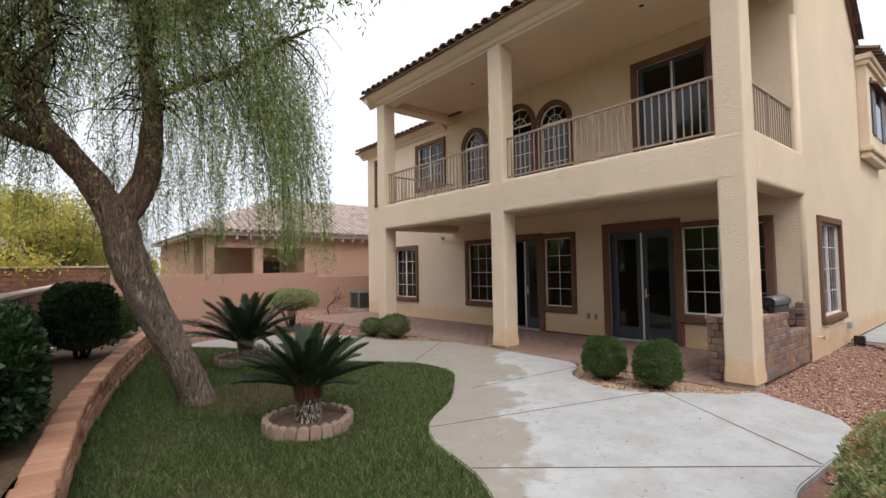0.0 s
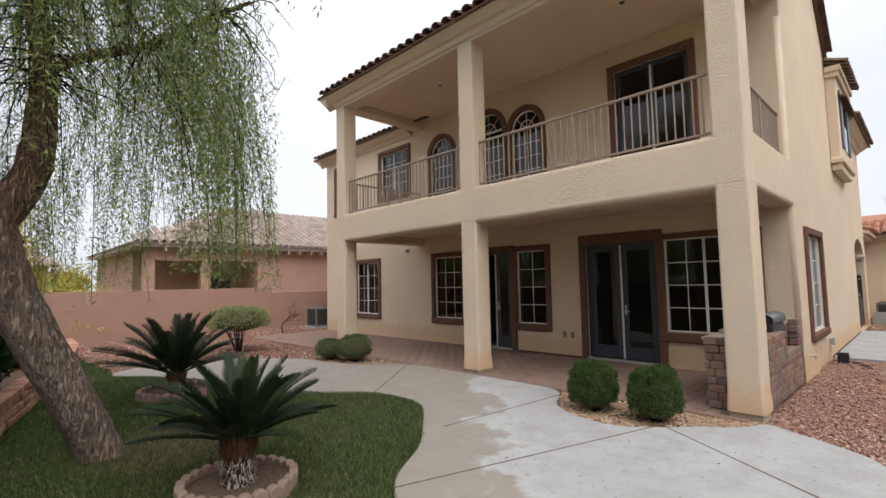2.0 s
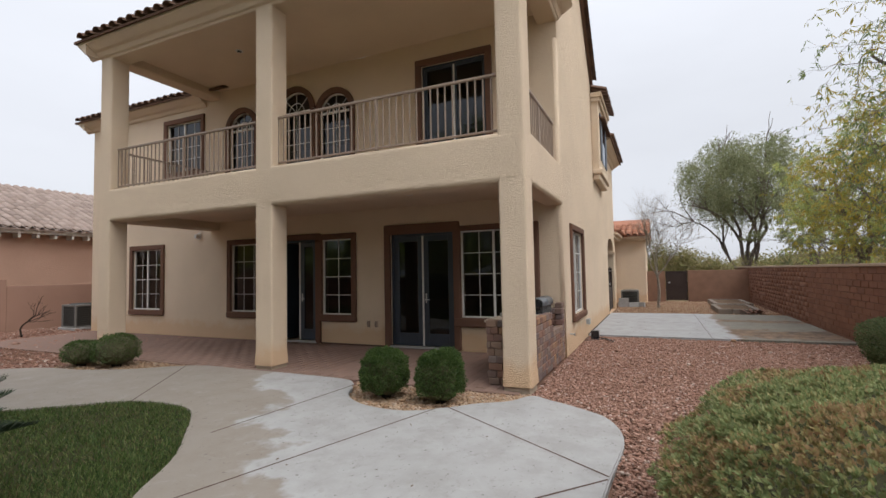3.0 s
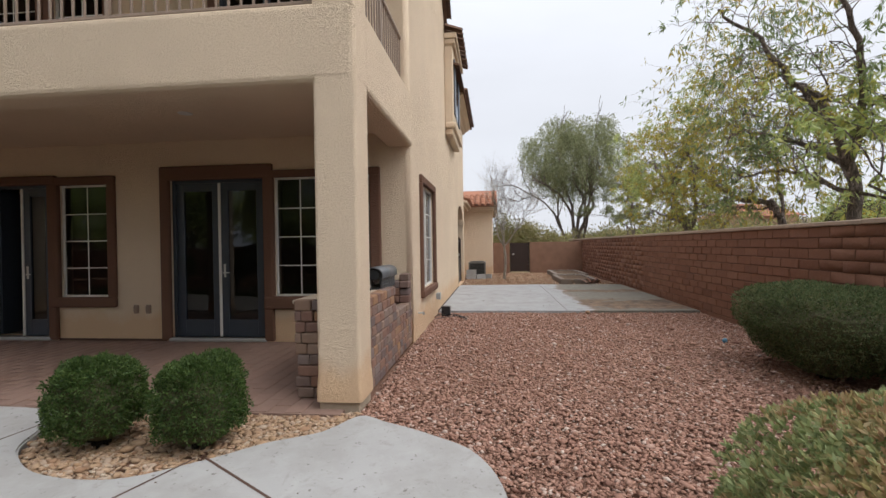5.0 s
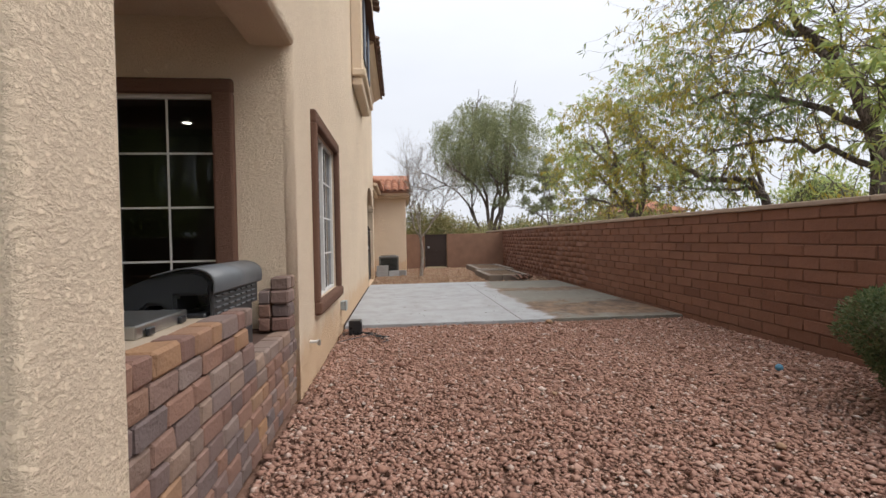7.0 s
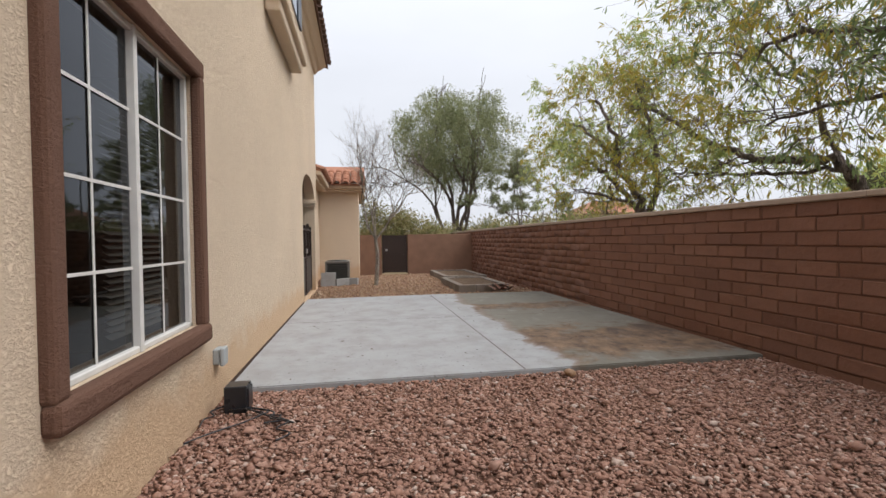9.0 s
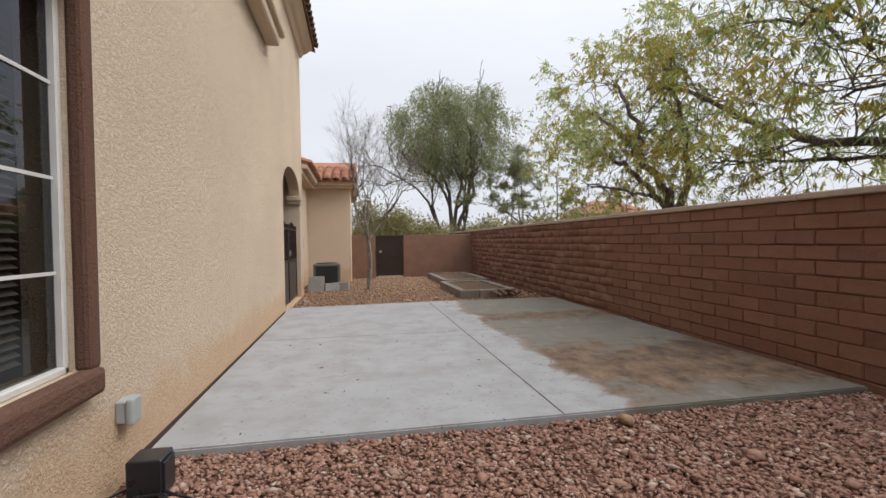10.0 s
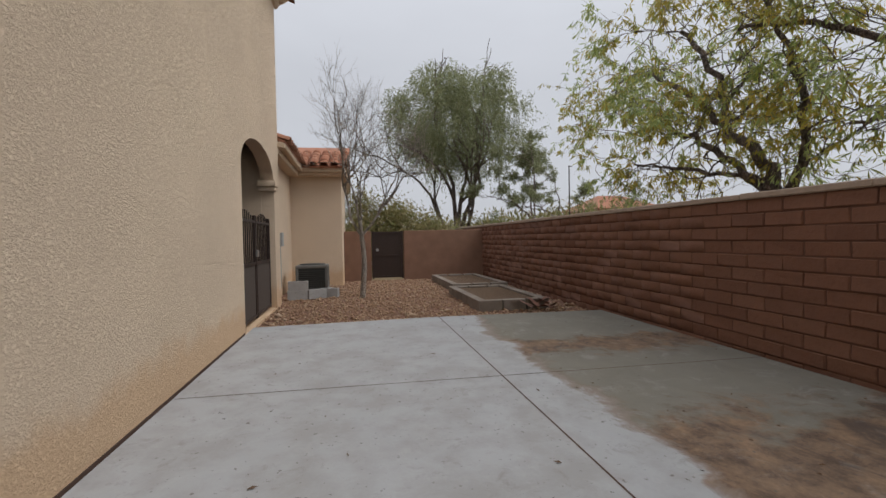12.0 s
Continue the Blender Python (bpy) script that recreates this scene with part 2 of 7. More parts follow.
BLOCK = piece_mat("slump_block", [(0.185, 0.084, 0.053), (0.225, 0.105, 0.066), (0.2, 0.093, 0.058), (0.24, 0.117, 0.075), (0.175, 0.082, 0.054)], grain=9, bump=0.012)
MORTAR = plain_mat("dark_mortar", (0.085, 0.05, 0.038), 0.95, bump=0.004)
CAP = plain_mat("wall_cap_mortar", (0.36, 0.28, 0.22), 0.95, vary=0.25, bump=0.01)
PAVER = piece_mat("tumbled_paver", [(0.2, 0.115, 0.095), (0.3, 0.165, 0.115), (0.2, 0.155, 0.145), (0.38, 0.215, 0.115), (0.25, 0.145, 0.115), (0.15, 0.118, 0.115), (0.33, 0.225, 0.165), (0.23, 0.18, 0.165)], grain=26, bump=0.012)
PATIO = piece_mat("patio_paver", [(0.25, 0.16, 0.127), (0.28, 0.181, 0.142), (0.265, 0.175, 0.142), (0.3, 0.19, 0.147)], rough=0.75, island=True, grain=14, bump=0.003)
EDGING = piece_mat("retaining_block", [(0.33, 0.15, 0.09), (0.5, 0.27, 0.18), (0.4, 0.2, 0.125), (0.56, 0.33, 0.23), (0.3, 0.145, 0.09), (0.46, 0.24, 0.15)], grain=25, bump=0.012)
RING = piece_mat("ring_stone", [(0.3, 0.2, 0.16), (0.36, 0.26, 0.21)], grain=20)
TILE_BROWN = piece_mat("roof_tile_brown", [(0.1, 0.06, 0.045), (0.16, 0.09, 0.06), (0.2, 0.12, 0.085), (0.13, 0.08, 0.07)], island=True, grain=10)
TILE_RED = piece_mat("roof_tile_red", [(0.36, 0.15, 0.09), (0.45, 0.21, 0.13), (0.5, 0.27, 0.18)], island=True, grain=10)
TILE_PINK = piece_mat("roof_tile_pink", [(0.36, 0.28, 0.24), (0.46, 0.37, 0.325), (0.31, 0.245, 0.215)], island=True, grain=10)
STONE = piece_mat("red_gravel_stone", [(0.25, 0.13, 0.095), (0.42, 0.235, 0.17), (0.5, 0.31, 0.235), (0.34, 0.18, 0.13), (0.42, 0.25, 0.185), (0.37, 0.2, 0.145), (0.3, 0.16, 0.12), (0.4, 0.22, 0.16), (0.66, 0.54, 0.46)], island=True, grain=40, bump=0.003)
STONE_TAN = piece_mat("tan_gravel_stone", [(0.32, 0.19, 0.12), (0.42, 0.27, 0.17), (0.5, 0.34, 0.21), (0.38, 0.22, 0.15), (0.46, 0.31, 0.19), (0.58, 0.44, 0.32)], island=True, grain=40, bump=0.003)
PEBBLE = piece_mat("tan_pebble", [(0.42, 0.27, 0.16), (0.5, 0.36, 0.24), (0.34, 0.2, 0.12), (0.55, 0.45, 0.35)], island=True, grain=40, bump=0.002)


def ground_mat(name, a, b, c2, scale=1.0):
    m = Mat(name, 0.95, 0, 0.1).world_space()
    c = m.mix(m.noise(0.35 * scale, 6), a, b)
    c = m.mix(m.ramp(m.noise(9 * scale, 6, 0.7), [(0.4, (0, 0, 0)), (0.65, (1, 1, 1))]), c, c2)
    m.color(c)
    m.bump(m.noise(30 * scale, 5), 0.6, 0.02)
    return m.m


GRAVEL_BED = ground_mat("gravel_bed", (0.22, 0.125, 0.09), (0.26, 0.15, 0.11), (0.17, 0.095, 0.068), 3)
DESERT = ground_mat("desert_ground", (0.3, 0.23, 0.15), (0.25, 0.21, 0.12), (0.2, 0.15, 0.09))
SOIL = ground_mat("planter_soil", (0.13, 0.085, 0.055), (0.18, 0.125, 0.085), (0.09, 0.06, 0.04), 3)
MULCH = ground_mat("dark_mulch", (0.075, 0.045, 0.03), (0.11, 0.07, 0.05), (0.2, 0.15, 0.11), 6)
TURF = ground_mat("turf_thatch", (0.025, 0.036, 0.012), (0.045, 0.05, 0.02), (0.075, 0.06, 0.03), 2)


def leaf_mat(name, cols, rough=0.55, island=True, trans=0.45):
    m = Mat(name, rough, 0, 0.35)
    r = m.rand(island)
    k = len(cols) - 1
    c = m.ramp(r, [(i / k, cols[i]) for i in range(k + 1)])
    m.color(c)
    out = m.n["Material Output"]
    tl, mx = m.n.new("ShaderNodeBsdfTranslucent"), m.n.new("ShaderNodeMixShader")
    mx.inputs[0].default_value = trans
    m.l.new(c, tl.inputs["Color"])
    m.l.new(m.b.outputs[0], mx.inputs[1])
    m.l.new(tl.outputs[0], mx.inputs[2])
    m.l.new(mx.outputs[0], out.inputs["Surface"])
    return m.m


GRASS = leaf_mat("grass_blade", [(0.02, 0.045, 0.009), (0.05, 0.1, 0.022), (0.12, 0.18, 0.05), (0.03, 0.065, 0.014), (0.24, 0.27, 0.1), (0.04, 0.085, 0.018)])
DRY_GRASS = leaf_mat("dry_grass_blade", [(0.13, 0.1, 0.05), (0.22, 0.17, 0.09), (0.08, 0.08, 0.035)])
PEPPER = leaf_mat("pepper_leaf", [(0.13, 0.19, 0.055), (0.2, 0.27, 0.085), (0.3, 0.35, 0.12), (0.15, 0.22, 0.08), (0.42, 0.41, 0.15)])
SAGO = leaf_mat("sago_leaf", [(0.014, 0.027, 0.01), (0.026, 0.045, 0.016)], 0.6, False, 0.12)
BOX_LEAF = leaf_mat("boxwood_leaf", [(0.03, 0.065, 0.014), (0.065, 0.115, 0.03), (0.13, 0.185, 0.055)], 0.45)
DARK_LEAF = leaf_mat("hedge_leaf_dark", [(0.012, 0.026, 0.01), (0.022, 0.045, 0.015), (0.035, 0.07, 0.024)], 0.4)
SAGE_LEAF = leaf_mat("sage_leaf", [(0.19, 0.24, 0.1), (0.28, 0.33, 0.14), (0.36, 0.4, 0.19), (0.42, 0.36, 0.17), (0.16, 0.2, 0.085), (0.3, 0.34, 0.16)], 0.6)
BLUE_LEAF = leaf_mat("rosemary_leaf", [(0.045, 0.07, 0.028), (0.08, 0.115, 0.045), (0.13, 0.165, 0.07), (0.16, 0.15, 0.07)], 0.6)
ACACIA = leaf_mat("acacia_leaf", [(0.28, 0.36, 0.12), (0.38, 0.46, 0.17), (0.48, 0.53, 0.2), (0.58, 0.54, 0.16), (0.33, 0.41, 0.17), (0.44, 0.5, 0.22)], 0.4, trans=0.62)
ACACIA_DEEP = leaf_mat("acacia_leaf_deep", [(0.13, 0.18, 0.075), (0.2, 0.26, 0.105), (0.28, 0.34, 0.15), (0.17, 0.23, 0.1)], 0.4, trans=0.5)
YELLOW = leaf_mat("yellowing_leaf", [(0.4, 0.38, 0.08), (0.5, 0.4, 0.07), (0.3, 0.34, 0.09), (0.55, 0.37, 0.07), (0.33, 0.36, 0.12)], 0.5)
OLIVE = leaf_mat("grey_green_leaf", [(0.2, 0.225, 0.115), (0.27, 0.29, 0.155), (0.36, 0.37, 0.21), (0.235, 0.25, 0.135)], 0.5, trans=0.5)
DRY_TIP = leaf_mat("dry_tip_leaf", [(0.34, 0.21, 0.12), (0.44, 0.3, 0.16), (0.28, 0.23, 0.11), (0.4, 0.35, 0.15)], 0.6)
SCRUB = leaf_mat("scrub_leaf", [(0.27, 0.25, 0.11), (0.34, 0.28, 0.13), (0.2, 0.22, 0.08), (0.36, 0.28, 0.16)], 0.7)


def bark_mat(name, a, b, c2, scale=1.0, young=None):
    m = Mat(name, 0.95, 0, 0.1)
    v = m.stretch(1, 1, 0.22)
    n = m.noise(26 * scale, 6, 0.7, 1.2, vec=v)
    c = m.mix(n, a, b)
    c = m.mix(m.ramp(m.noise(3 * scale, 4), [(0.45, (0, 0, 0)), (0.7, (1, 1, 1))]), c, c2)
    crack = m.ramp(m.noise(32 * scale, 5, 0.65, 1.4, vec=v), [(0.36, (0, 0, 0)), (0.56, (1, 1, 1))])
    if young:
        # smooth young bark takes over from the weathered grey of the bole
        zone = m.ramp(m.math("ADD", m.math("MULTIPLY", m.axis(2), 0.3), m.math("MULTIPLY", m.noise(2.2, 4), 0.35)), [(0.68, (0, 0, 0)), (1.0, (1, 1, 1))])
        c = m.mix(zone, c, m.mix(n, tuple(x * 0.4 for x in young), young))
    c = m.mix(m.math("MULTIPLY", m.math("SUBTRACT", 1.0, crack), 0.75), c, tuple(x * 0.4 for x in a))
    m.color(c)
    m.bump(crack, 1.0, 0.045)
    m.bump(n, 0.8, 0.02)
    return m.m


BARK = bark_mat("pepper_bark", (0.19, 0.14, 0.11), (0.46, 0.38, 0.31), (0.36, 0.26, 0.2), 0.9, (0.36, 0.22, 0.15))
BARK_DARK = bark_mat("acacia_bark", (0.045, 0.035, 0.028), (0.09, 0.07, 0.055), (0.07, 0.05, 0.04))
BARK_PALE = bark_mat("bare_bark", (0.4, 0.35, 0.3), (0.6, 0.53, 0.45), (0.46, 0.39, 0.32))
BARK_GREY = bark_mat("limb_bark", (0.17, 0.135, 0.12), (0.34, 0.28, 0.245), (0.24, 0.185, 0.155))
BED_BLOCK = piece_mat("weathered_block", [(0.23, 0.19, 0.155), (0.29, 0.25, 0.21), (0.2, 0.165, 0.135)], grain=14, bump=0.008)
SAGO_BARK = bark_mat("sago_bark", (0.12, 0.05, 0.03), (0.2, 0.1, 0.06), (0.09, 0.05, 0.035))
HILL = ground_mat("hill_scrub", (0.24, 0.19, 0.13), (0.19, 0.16, 0.11), (0.15, 0.13, 0.085), 0.05)


# ---- mesh helpers ----
def obj(name, bm, mat, parent=None, label=""):
    me = bpy.data.meshes.new(name)
    bm.normal_update()
    bm.to_mesh(me)
    bm.free()
    if mat:
        me.materials.append(mat)
    ob = new(name, me)
    if parent:
        ob.parent = parent
    if label:
        ob["label"] = label
    return ob


def part(name, bm, mat, parent, label=""):
    return obj(name, bm, mat, parent, label)


def thing(name, label, category, group="", at=(0, 0, 0)):
    e = new(name)
    e.empty_display_size = 0.1
    e.matrix_basis = pose(*at)
    return tagged(e, label, category, group)


def box(bm, x0, y0, z0, x1, y1, z1, bevel=0.0, seg=1):
    r = bmesh.ops.create_cube(bm, size=1)
    vs = r["verts"]
    for v in vs:
        v.co = Vector((x0 + (v.co.x + 0.5) * (x1 - x0), y0 + (v.co.y + 0.5) * (y1 - y0), z0 + (v.co.z + 0.5) * (z1 - z0)))
    if bevel:
        es = list({e for v in vs for e in v.link_edges})
        bmesh.ops.bevel(bm, geom=es, offset=bevel, segments=seg, affect="EDGES", profile=0.5, clamp_overlap=True)
    return bm


def boxes(*bs, bevel=0.0, seg=1):
    bm = bmesh.new()
    for b in bs:
        box(bm, *b, bevel=bevel, seg=seg)
    return bm


def cyl(bm, p0, p1, r0, r1=None, n=12):
    p0, p1 = Vector(p0), Vector(p1)
    r1 = r0 if r1 is None else r1
    d = p1 - p0
    q = d.to_track_quat("Z", "Y").to_matrix().to_4x4()
    bmesh.ops.create_cone(bm, cap_ends=True, segments=n, radius1=r0, radius2=r1, depth=d.length, matrix=Matrix.Translation((p0 + p1) / 2) @ q)
    return bm


def smooth(ob):
    ob.data.polygons.foreach_set("use_smooth", [True] * len(ob.data.polygons))
    return ob


def raw(name, verts, faces, mat, parent=None, label="", soft=False):
    """A mesh from numpy arrays: verts (n, 3), faces (m, 3 or 4)."""
    verts, faces = np.asarray(verts, np.float32), np.asarray(faces, np.int32)
    me = bpy.data.meshes.new(name)
    k = faces.shape[1]
    me.vertices.add(len(verts))
    me.vertices.foreach_set("co", verts.ravel())
    me.loops.add(faces.size)
    me.loops.foreach_set("vertex_index", faces.ravel())
    me.polygons.add(len(faces))
    me.polygons.foreach_set("loop_start", np.arange(0, faces.size, k, dtype=np.int32))
    me.update(calc_edges=True)
    if soft:
        me.polygons.foreach_set("use_smooth", [True] * len(faces))
    me.materials.append(mat)
    ob = new(name, me)
    if parent:
        ob.parent = parent
    if label:
        ob["label"] = label
    return ob


def spline(pts, n=8, closed=False):
    """Catmull-Rom points through pts."""
    P = [Vector(p) for p in pts]
    out, m = [], len(P)
    for i in range(m if closed else m - 1):
        g = (lambda k: P[k % m]) if closed else (lambda k: P[min(max(k, 0), m - 1)])
        a, b, c, d = g(i - 1), g(i), g(i + 1), g(i + 2)
        for j in range(n):
            t = j / n
            out.append(0.5 * (2 * b + (c - a) * t + (2 * a - 5 * b + 4 * c - d) * t * t + (3 * b - a - 3 * c + d) * t ** 3))
    if not closed:
        out.append(P[-1])
    return out


def sheet(pts, z0, z1, bevel=0.0):
    """A slab with the outline pts between two heights."""
    bm = bmesh.new()
    lo = [bm.verts.new((p[0], p[1], z0)) for p in pts]
    hi = [bm.verts.new((p[0], p[1], z1)) for p in pts]
    n = len(pts)
    top = bm.faces.new(hi)
    bm.faces.new(lo[::-1])
    for i in range(n):
        bm.faces.new((lo[i], lo[(i + 1) % n], hi[(i + 1) % n], hi[i]))
    bmesh.ops.recalc_face_normals(bm, faces=bm.faces[:])
    if bevel:
        bmesh.ops.bevel(bm, geom=list(top.edges), offset=bevel, segments=2, affect="EDGES")
    return bm


def inside(px, py, poly):
    """Which of the points lie inside the outline."""
    hit = np.zeros(len(px), bool)
    j = len(poly) - 1
    for i in range(len(poly)):
        xi, yi, xj, yj = poly[i][0], poly[i][1], poly[j][0], poly[j][1]
        cross = ((yi > py) != (yj > py)) & (px < (xj - xi) * (py - yi) / ((yj - yi) or 1e-9) + xi)
        hit ^= cross
        j = i
    return hit


def tube(pts, radii, n=8, rough=0.0, rng=None):
    """Vertices and faces of a tapering tube along pts."""
    P = [Vector(p) for p in pts]
    vs, fs = [], []
    side = Vector((1, 0, 0))
    for i, p in enumerate(P):
        d = (P[min(i + 1, len(P) - 1)] - P[max(i - 1, 0)]).normalized()
        a = side - d * side.dot(d)
        if a.length < 1e-3:
            a = Vector((0, 1, 0)) - d * d.y
        a.normalize()
        side = a
        b = d.cross(a)
        for k in range(n):
            t = 2 * math.pi * k / n
            r = radii[i] * (1 + (rng.uniform(-rough, rough) if rng and rough else 0))
            vs.append(p + (a * math.cos(t) + b * math.sin(t)) * r)
    for i in range(len(P) - 1):
        for k in range(n):
            a, b = i * n + k, i * n + (k + 1) % n
            fs.append((a, b, b + n, a + n))
    return [tuple(v) for v in vs], fs


class Pile:
    """Many pieces gathered into one mesh."""

    def __init__(self):
        self.v, self.f, self.c = [], [], 0
        self.limit = None

    def add(self, v, f):
        v, f = np.asarray(v, float), np.asarray(f, int)
        self.v.append(v)
        self.f.append(f + self.c)
        self.c += len(v)

    def make(self, name, mat, parent=None, label="", soft=False):
        return raw(name, np.concatenate(self.v), np.concatenate(self.f), mat, parent, label, soft)


def leaves(centres, dirs, length, width, rng, jitter=0.35, fold=True):
    """Leaf blades (two triangles each, bent along the middle) at the centres, pointing along dirs."""
    n = len(centres)
    d = dirs + rng.normal(0, jitter, (n, 3))
    d /= np.linalg.norm(d, axis=1, keepdims=True) + 1e-9
    s = np.cross(d, rng.normal(0, 1, (n, 3)))
    s /= np.linalg.norm(s, axis=1, keepdims=True) + 1e-9
    L = length * rng.uniform(0.6, 1.3, (n, 1))
    W = width * rng.uniform(0.7, 1.25, (n, 1))
    up = np.cross(d, s)
    a = centres
    b = centres + d * L * 0.5 + s * W * 0.5 + up * W * 0.12
    c = centres + d * L
    e = centres + d * L * 0.5 - s * W * 0.5 + up * W * 0.12
    v = np.stack([a, b, c, e], 1).reshape(-1, 3)
    i = np.arange(n)[:, None] * 4
    f = np.concatenate([i + np.array([[0, 1, 2]]), i + np.array([[0, 2, 3]])])
    return v, f


# ---- ground ----
FX, SY, CX, BW = 10.466, 2.635, 7.72, -2.535   # back facade, side wall, column fronts, block wall

ground = raw("ground", [(-400, -400, -0.09), (400, -400, -0.09), (400, 400, -0.09), (-400, 400, -0.09)], [(0, 1, 2, 3)], DESERT)
tagged(ground, "dry tan desert ground reaching the horizon", "ground", kind="structure")
gravel_ground = raw("gravel_ground", [(-1.0, -2.6, -0.04), (27.2, -2.6, -0.04), (27.2, 19.9, -0.04), (-1.0, 19.9, -0.04)], [(0, 1, 2, 3)], GRAVEL_BED)
tagged(gravel_ground, "reddish brown gravel bed of the yard", "gravel ground", kind="structure")

WALK = spline([(5.3, 1.45), (6.3, 1.4), (6.9, 1.58), (7.2, 1.92), (7.42, 2.3), (7.54, 2.56), (7.2, 2.76), (6.98, 3.08), (6.7, 3.35),
               (6.42, 3.75), (6.46, 4.3), (6.75, 4.75), (7.15, 4.98), (7.5, 5.3), (7.56, 6.2), (7.56, 7.4), (7.56, 8.4), (7.3, 8.95),
               (6.85, 9.5), (6.55, 10.3), (6.4, 11.2), (5.7, 12.2), (4.6, 12.9), (3.5, 12.9), (3.0, 12.3), (3.5, 11.6), (4.0, 10.6),
               (4.3, 9.4), (4.55, 8.5), (5.05, 7.85), (5.5, 7.3), (5.62, 6.7), (5.5, 6.1), (4.95, 5.45), (4.45, 4.95), (3.8, 4.5), (3.45, 4.0),
               (3.2, 3.1), (2.6, 2.2), (1.9, 1.7), (1.0, 1.45), (0.3, 1.0), (0.3, -1.2), (1.5, -1.9), (3.2, -0.9), (4.0, 0.9), (4.6, 1.42)], 6, True)
walk_slab = obj("pavement", sheet(WALK, -0.12, 0.02, 0.012), CONCRETE)
tagged(walk_slab, "curved pale concrete walk with tan water stains", "concrete walk", kind="structure")


def joint(parent, pts, z, w=0.012, mat=MORTAR):
    """A tooled groove, laid as a thin dark strip a hair above the slab."""
    v, f = [], []
    for i, p in enumerate(pts):
        a, b = Vector(pts[max(i - 1, 0)]), Vector(pts[min(i + 1, len(pts) - 1)])
        s = Vector((-(b - a).y, (b - a).x)).normalized() * w / 2
        v += [(p[0] + s.x, p[1] + s.y, z), (p[0] - s.x, p[1] - s.y, z)]
        if i:
            k = 2 * i
            f.append((k - 2, k - 1, k + 1, k))
    return raw("joint", v, f, mat, parent)


for a, b in (((5.05, 5.2), (7.3, 5.02)), ((3.62, 4.34), (6.7, 3.42)), ((6.72, 3.36), (5.45, 1.46)), ((3.3, 3.3), (5.4, 1.46)), ((5.5, 7.2), (7.4, 8.7))):
    joint(walk_slab, [a, b], 0.0215, 0.019)

PAD_OUT = [(13.49, 2.615), (13.5, BW + 0.02), (19.6, -2.6), (19.72, 0.0), (19.6, 2.622), (14.5, 2.622)]
pad_slab = obj("patio_pad", sheet(PAD_OUT, -0.12, 0.03, 0.01), PAD)
tagged(pad_slab, "grey concrete pad with rusty silt along the wall", "concrete pad", kind="structure")
joint(pad_slab, [(13.5, 0.02), (19.7, 0.0)], 0.0315)
joint(pad_slab, [(16.62, 2.6), (16.55, -2.55)], 0.0315)

# paved patio under the balcony: concrete bed with pavers on it
patio_bed = obj("patio_floor", boxes((7.6, 2.75, -0.1, FX, 17.0, -0.004)), plain_mat("paver_sand", (0.21, 0.136, 0.108), 0.95, bump=0.004))
tagged(patio_bed, "brown brick paver patio under the balcony", "patio floor", kind="structure")

RET = spline([(-0.6, -2.0), (-0.1, 0.0), (0.3, 1.6), (0.55, 3.2), (0.70, 4.7), (0.87, 6.2), (1.12, 7.6), (1.45, 9.2), (1.95, 11.2), (2.4, 13.0), (2.75, 15.0), (2.85, 17.0)], 6)
soil_out = [(p.x - 0.12, p.y) for p in RET] + [(0.8, 17.0), (-0.48, -2.0)]
planter_soil = obj("planter_soil", sheet(soil_out, -0.05, 0.33), SOIL)
tagged(planter_soil, "dry brown soil in the raised planter", "soil", kind="structure")
LAWN = [(p.x, p.y) for p in RET if p.y > 0.9] + [(2.9, 15.5), (3.1, 13.0)] + [(p.x, p.y) for p in WALK[24 * 6:41 * 6]]
lawn = obj("lawn", sheet(LAWN, -0.1, 0.0), TURF)
tagged(lawn, "short green lawn with thin brownish patches", "lawn", kind="structure")


# ---- the house ----
house = thing("house", "two-storey cream stucco house with a columned balcony", "house")


def wall_panel(axis, at, thick, u0, u1, v0, v1, holes, bm=None):
    """A wall with openings through it. axis 'x': the face lies at x = at and runs along y; 'y': at y = at, along x. The wall thickens inwards (+)."""
    bm = bm or bmesh.new()
    us = sorted({u0, u1, *[h[0] for h in holes], *[h[1] for h in holes]})
    vs = sorted({v0, v1, *[h[2] for h in holes], *[h[3] for h in holes]})
    us, vs = [u for u in us if u0 <= u <= u1], [v for v in vs if v0 <= v <= v1]
    put = (lambda u, v, w: (at + w, u, v)) if axis == "x" else (lambda u, v, w: (u, at + w, v))
    solid = lambda i, j: 0 <= i < len(us) - 1 and 0 <= j < len(vs) - 1 and not any(
        h[0] < (us[i] + us[i + 1]) / 2 < h[1] and h[2] < (vs[j] + vs[j + 1]) / 2 < h[3] for h in holes)
    q = lambda *p: bm.faces.new([bm.verts.new(c) for c in p])
    for i in range(len(us) - 1):
        for j in range(len(vs) - 1):
            if not solid(i, j):
                continue
            a, b, c, d = us[i], us[i + 1], vs[j], vs[j + 1]
            q(put(a, c, 0), put(b, c, 0), put(b, d, 0), put(a, d, 0))
            q(put(a, c, thick), put(a, d, thick), put(b, d, thick), put(b, c, thick))
            for di, dj, p, r in ((-1, 0, (a, c), (a, d)), (1, 0, (b, c), (b, d)), (0, -1, (a, c), (b, c)), (0, 1, (a, d), (b, d))):
                if not solid(i + di, j + dj):
                    q(put(*p, 0), put(*r, 0), put(*r, thick), put(*p, thick))
    bmesh.ops.remove_doubles(bm, verts=bm.verts[:], dist=0.0005)
    bmesh.ops.recalc_face_normals(bm, faces=bm.faces[:])
    return bm


